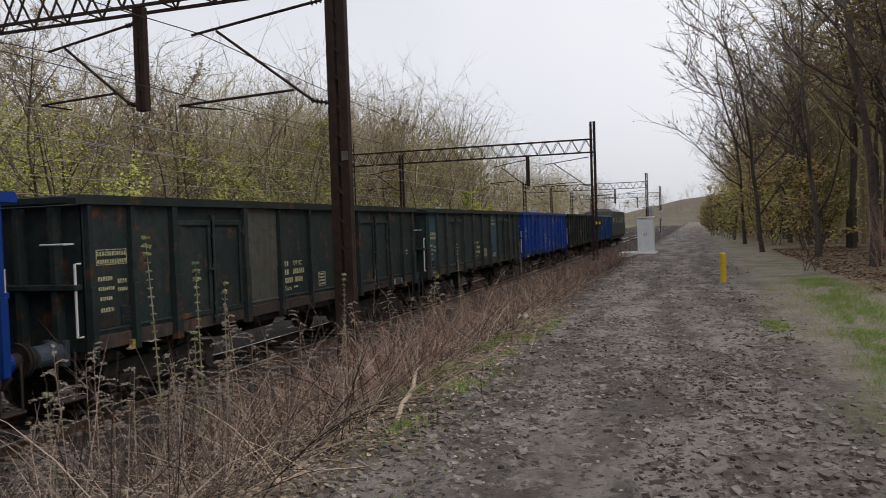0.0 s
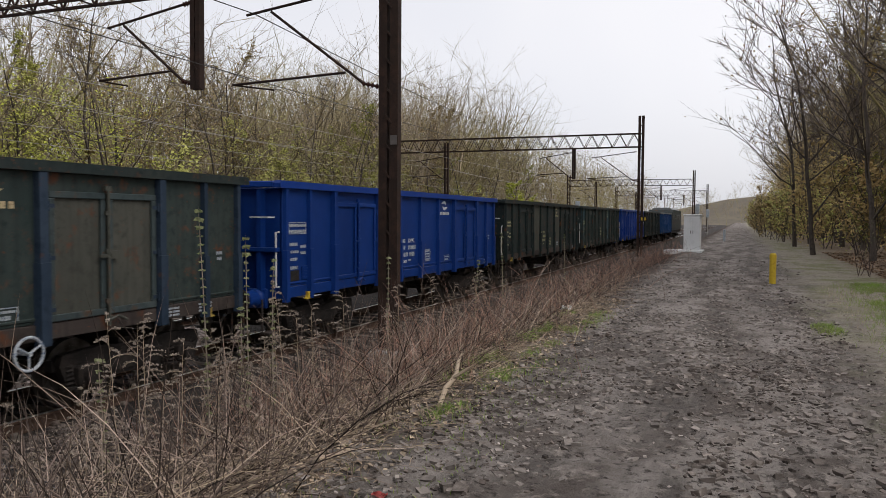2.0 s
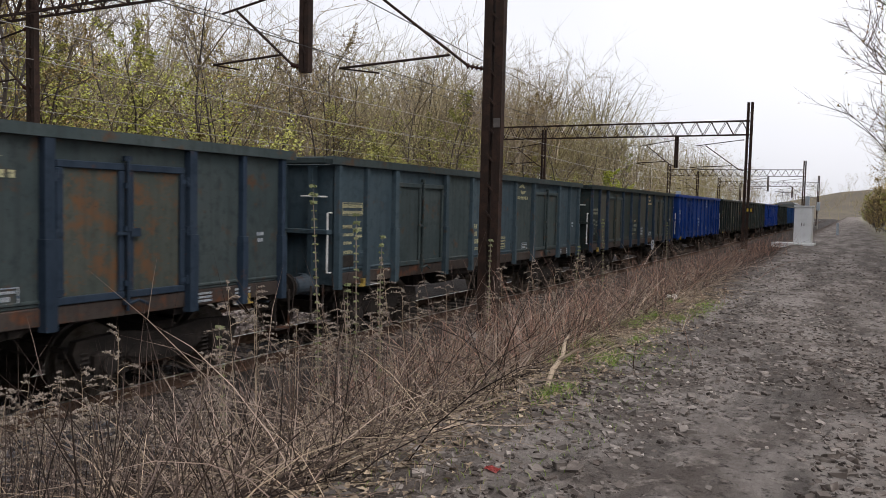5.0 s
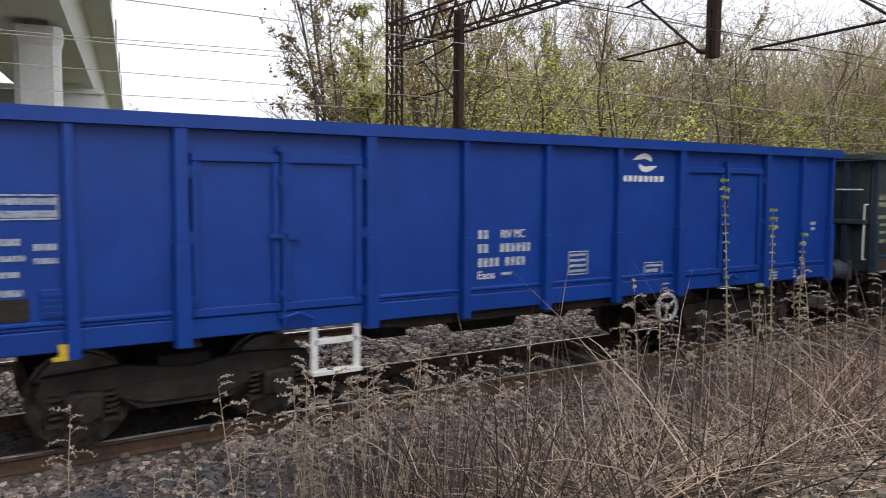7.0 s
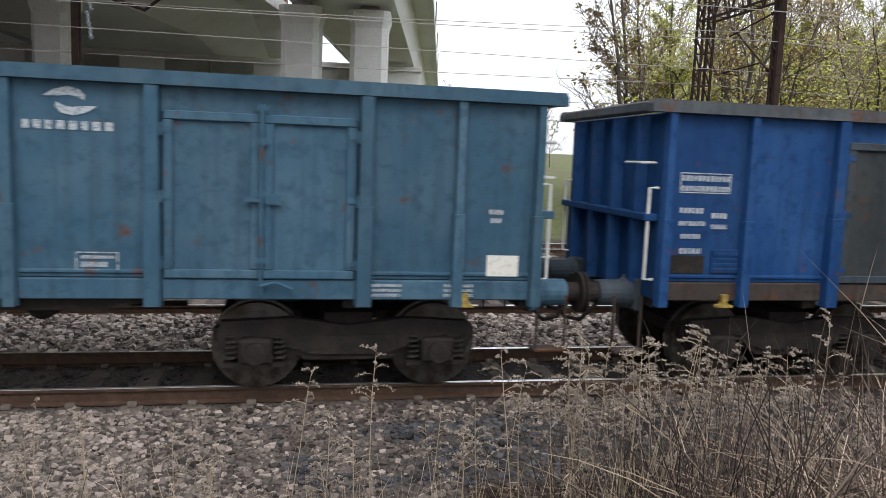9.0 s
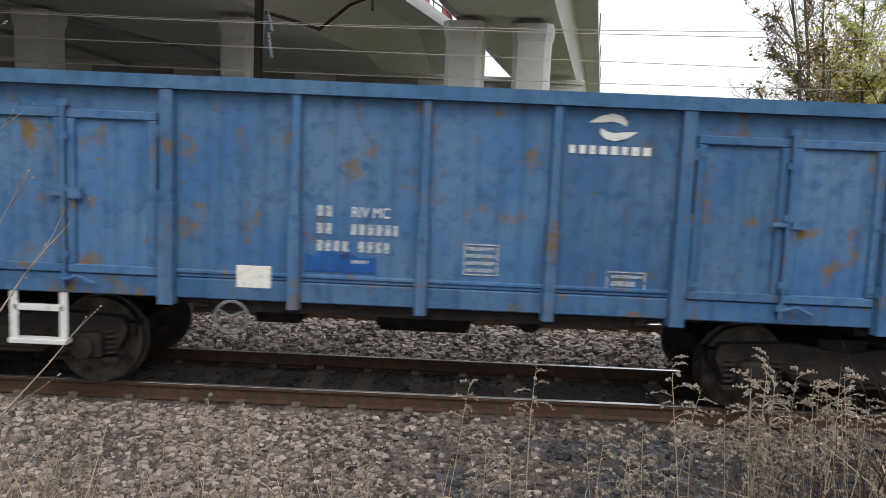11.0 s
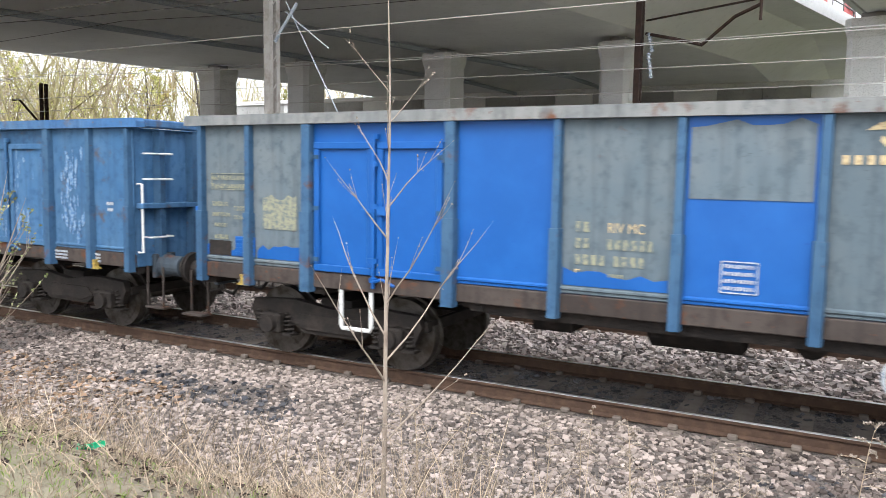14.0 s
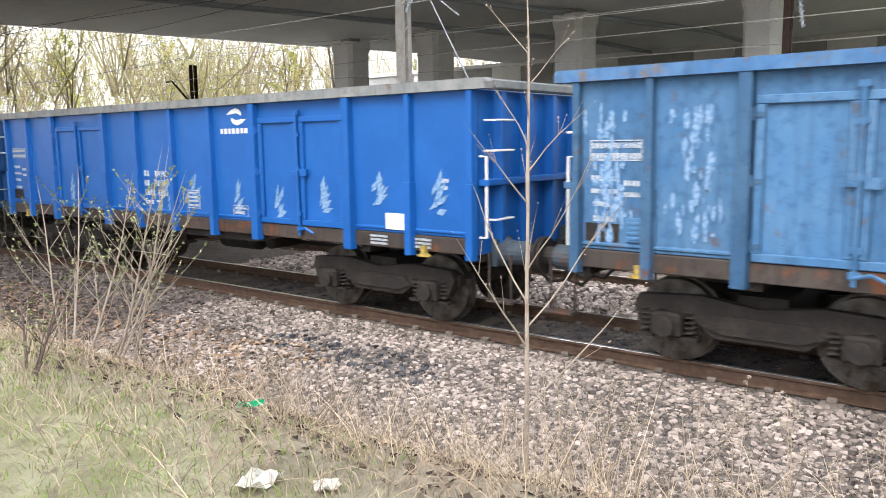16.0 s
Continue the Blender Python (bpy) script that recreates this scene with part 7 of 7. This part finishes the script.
def weeds():
    rnd = random.Random(9)
    for x, y, k, s in ((-1.7, -3.7, 2, 1.0), (-1.25, -3.8, 1, 0.9), (-0.7, -3.6, 5, 1.1), (-0.1, -3.7, 0, 0.95), (0.2, -3.9, 1, 0.9), (0.7, -3.6, 0, 1.0), (0.95, -3.8, 2, 1.1), (1.5, -3.7, 0, 0.95), (1.75, -3.9, 1, 1.0), (2.2, -3.8, 0, 1.1), (2.6, -4.0, 0, 1.1), (-2.6, -4.0, 5, 1.0), (-0.4, -4.1, 5, 1.0), (3.0, -3.8, 4, 1.0), (1.3, -4.2, 3, 0.9), (1.9, -4.3, 3, 0.95), (2.4, -4.5, 3, 0.9), (0.5, -4.3, 2, 0.9), (1.05, -4.4, 5, 1.2), (-1.0, -4.3, 2, 0.8), (-2.0, -4.5, 2, 0.9), (2.0, -3.5, 2, 1.1), (2.9, -4.4, 3, 1.0)):
        weed(x + rnd.uniform(-0.1, 0.1), y, k, s, rnd.uniform(0, 360))
    for i in range(85):
        x = 3.0 + 11 * rnd.random() ** 1.3
        weed(x, rnd.uniform(-5.3, -3.3), rnd.randrange(6), rnd.uniform(0.75, 1.15), rnd.uniform(0, 360), rnd.uniform(-10, 10))
    for i in range(16):
        weed(rnd.uniform(1.5, 3.0), rnd.uniform(-4.65, -4.0), rnd.choice((4, 4, 0, 3)), rnd.uniform(0.85, 1.05), rnd.uniform(0, 360), rnd.uniform(-14, 14))
    for i in range(42):
        weed(rnd.uniform(-3.2, 2.8), rnd.uniform(-4.7, -3.3), rnd.choice((1, 2, 2, 5, 3)), rnd.uniform(0.45, 0.9), rnd.uniform(0, 360), rnd.uniform(-8, 8))


weeds()
bm_v, bm_f = [], []
_r = random.Random(77)
for _i in range(26):
    _d = (_r.uniform(-0.5, 0.5), _r.uniform(-0.3, 0.3), 1)
    _p = wander(_r, (_r.uniform(-0.22, 0.22), _r.uniform(-0.15, 0.15), -0.05), _d, _r.uniform(0.7, 1.45), 5, 0.06, -0.03)
    add_limb(bm_v, bm_f, _p, [0.0055, 0.005, 0.0045, 0.004, 0.003, 0], 4)
PALE_STEM = mat("bleached_stem", (0.46, 0.39, 0.29), 0.8, 0, [(4, (0.32, 0.26, 0.19), 0.45, 0.7, 3)], island=0.3)
tagged(new("straw_clump", raw("straw_clump", bm_v, bm_f, PALE_STEM)), "clump of bleached dry reed stems beside the track", "dry weed", kind="stuff").matrix_basis = pose(2.55, -4.15, ground_z(2.55, -4.15))


def shoot(x, y, h, seed, label):
    """A tall straight shoot with opening leaf buds at each node."""
    rnd = random.Random(seed)
    V, F, U, G = [], [], [], []
    pts = wander(rnd, (0, 0, -0.05), (rnd.uniform(-0.04, 0.04), rnd.uniform(-0.04, 0.04), 1), h, 8, 0.02, 0.02)
    add_limb(V, F, pts, [0.011 - 0.0009 * i for i in range(8)] + [0], 6)
    n = int(h / 0.11)
    for i in range(n):
        f = 0.30 + 0.70 * i / n
        j = min(7, int(f * 8))
        p = pts[j].lerp(pts[j + 1], f * 8 - j)
        a = 1.57 * (i % 2) + rnd.uniform(-0.3, 0.3)
        for s in (0, math.pi):
            for k in range(4):
                o = Vector((math.cos(a + s + rnd.uniform(-0.5, 0.5)), math.sin(a + s + rnd.uniform(-0.5, 0.5)), rnd.uniform(0.2, 1.2))).normalized()
                leaf_quad(U, G, p + o * 0.025, rnd, 0.018 + 0.016 * (f > 0.9))
    w = holder("leafing_shoot", label, "shoot", "tall shoots beside the track", pose(x, y, ground_z(x, y)))
    part_me = raw("stem", V, F, SAPLING_BARK)
    share("stem", part_me, w)
    tagged(share("bud_foliage", raw("bud_foliage", U, G, LEAF_GREEN), w), kind="stuff")


for _x, _y, _h, _s in ((5.72, -4.66, 2.75, 1), (6.24, -4.70, 2.45, 2), (6.68, -4.70, 2.2, 3), (7.6, -3.6, 1.9, 4), (10.9, -4.0, 2.3, 5), (17.5, -3.9, 2.6, 6), (16.2, -3.6, 2.0, 7), (4.6, -4.6, 1.6, 8), (24.0, -4.0, 2.4, 9)):
    shoot(_x, _y, _h, _s, "tall pale shoot with opening green leaf buds")


def sapling(x, y, h, seed, branches, label, bark, reach, leaf=0, stems_n=1):
    rnd = random.Random(seed)
    s = holder("sapling", label, "sapling", "saplings beside the track", pose(x, y, ground_z(x, y)))
    buds, budf, tips = [], [], []
    for st in range(stems_n):
        V, F = [], []
        way = (0.02, 0.0, 1) if stems_n == 1 else (rnd.uniform(-0.5, 0.5), rnd.uniform(-0.5, 0.5), 1)
        base = (0, 0, -0.08) if stems_n == 1 else (rnd.uniform(-0.25, 0.25), rnd.uniform(-0.25, 0.25), -0.08)
        trunk = wander(rnd, base, way, h * (1 if stems_n == 1 else rnd.uniform(0.6, 1.0)), 10, 0.035, 0.03)
        r0 = 0.022 if stems_n == 1 else 0.013
        add_limb(V, F, trunk, [r0 * (1 - 0.085 * i) for i in range(11)], 6)
        for i in range(branches):
            f = 0.14 + 0.68 * (i + rnd.random() * 0.6) / branches
            j = min(9, int(f * 10))
            p = trunk[j].lerp(trunk[j + 1], f * 10 - j)
            a = i * 2.4 + rnd.uniform(-0.5, 0.5)
            ln = h * reach * (1.2 - f) * rnd.uniform(0.75, 1.2)
            br = wander(rnd, p, (math.cos(a), math.sin(a), 1.15), ln, 6, 0.09, 0.03)
            rb = r0 * 0.42 * (1.2 - f)
            add_limb(V, F, br, [rb, rb * 0.9, rb * 0.75, rb * 0.6, rb * 0.45, rb * 0.3, 0], 4)
            tips.append(br)
            for q in range(3):
                g = 0.3 + 0.6 * rnd.random()
                jj = min(5, int(g * 6))
                pp = br[jj]
                o = (br[jj + 1] - br[jj]).normalized() + Vector((rnd.uniform(-0.6, 0.6), rnd.uniform(-0.6, 0.6), rnd.uniform(0, 0.7)))
                tw = wander(rnd, pp, o, ln * 0.32 * rnd.uniform(0.5, 1.1), 3, 0.08, 0.05)
                add_limb(V, F, tw, [rb * 0.45, rb * 0.35, rb * 0.25, 0], 3)
                tips.append(tw)
        share("trunk", raw("trunk", V, F, bark), s)
    for br in tips:
        for k in range(6 if not leaf else leaf):
            p = br[rnd.randrange(1, len(br))].lerp(br[-1], rnd.random())
            leaf_quad(buds, budf, p, rnd, 0.010 if not leaf else 0.016)
    tagged(share("bud_growth", raw("bud_growth", buds, budf, LEAF_GREEN if leaf else SAPLING_BARK), s), kind="stuff")


sapling(-3.05, -4.3, 4.3, 3, 13, "slender leafless sapling with pale upswept branches", SAPLING_BARK, 0.31)
sapling(-6.5, -5.75, 2.2, 5, 9, "tangled young shrub with first green leaves", SAPLING_BARK, 0.42, 5, 7)
sapling(-5.6, -6.6, 1.0, 6, 5, "small bare shrub among dry grass", BRAMBLE_GREY, 0.4, 2, 3)
sapling(2.2, -4.6, 1.3, 8, 6, "small bare bush in the bramble bank", BRAMBLE_GREY, 0.5, 0, 3)
sapling(22.0, -14.0, 3.2, 9, 8, "bare pinkish shrub beside the wood", BRAMBLE, 0.4, 0, 7)
sapling(26.0, -12.6, 2.6, 10, 8, "bare shrub beside the wood", BRAMBLE_GREY, 0.4, 2, 6)


def motions():
    """The train rolls past at a steady pace; every wheelset turns with it."""
    for k, w in TRAIN.items():
        walk(w, [(t, pose(wagon_x(k, t), 0, 0)) for t in (0, 2.5, 5, 7, 8.5, 9.75, 11, 11.5, 12, 13, 14, 15, 16)])
    walk(LOCO, [(t, pose(wagon_x(-5, t) + 1.2, 0, 0)) for t in (0, 2.5, 5, 7, 8.5, 9.75, 11, 11.5, 12, 13, 14, 15, 16)])
    for w, a in WHEELS:
        rows = []
        for i in range(0, 241):
            t = i / 15
            turn = (PACE * t + EASE * ((t - 8) ** 2 - 64)) / 0.46
            rows.append((t, Matrix.Translation((a, 0, 0.46)) @ Matrix.Rotation(turn, 4, "Y")))
        walk(w, rows)


motions()
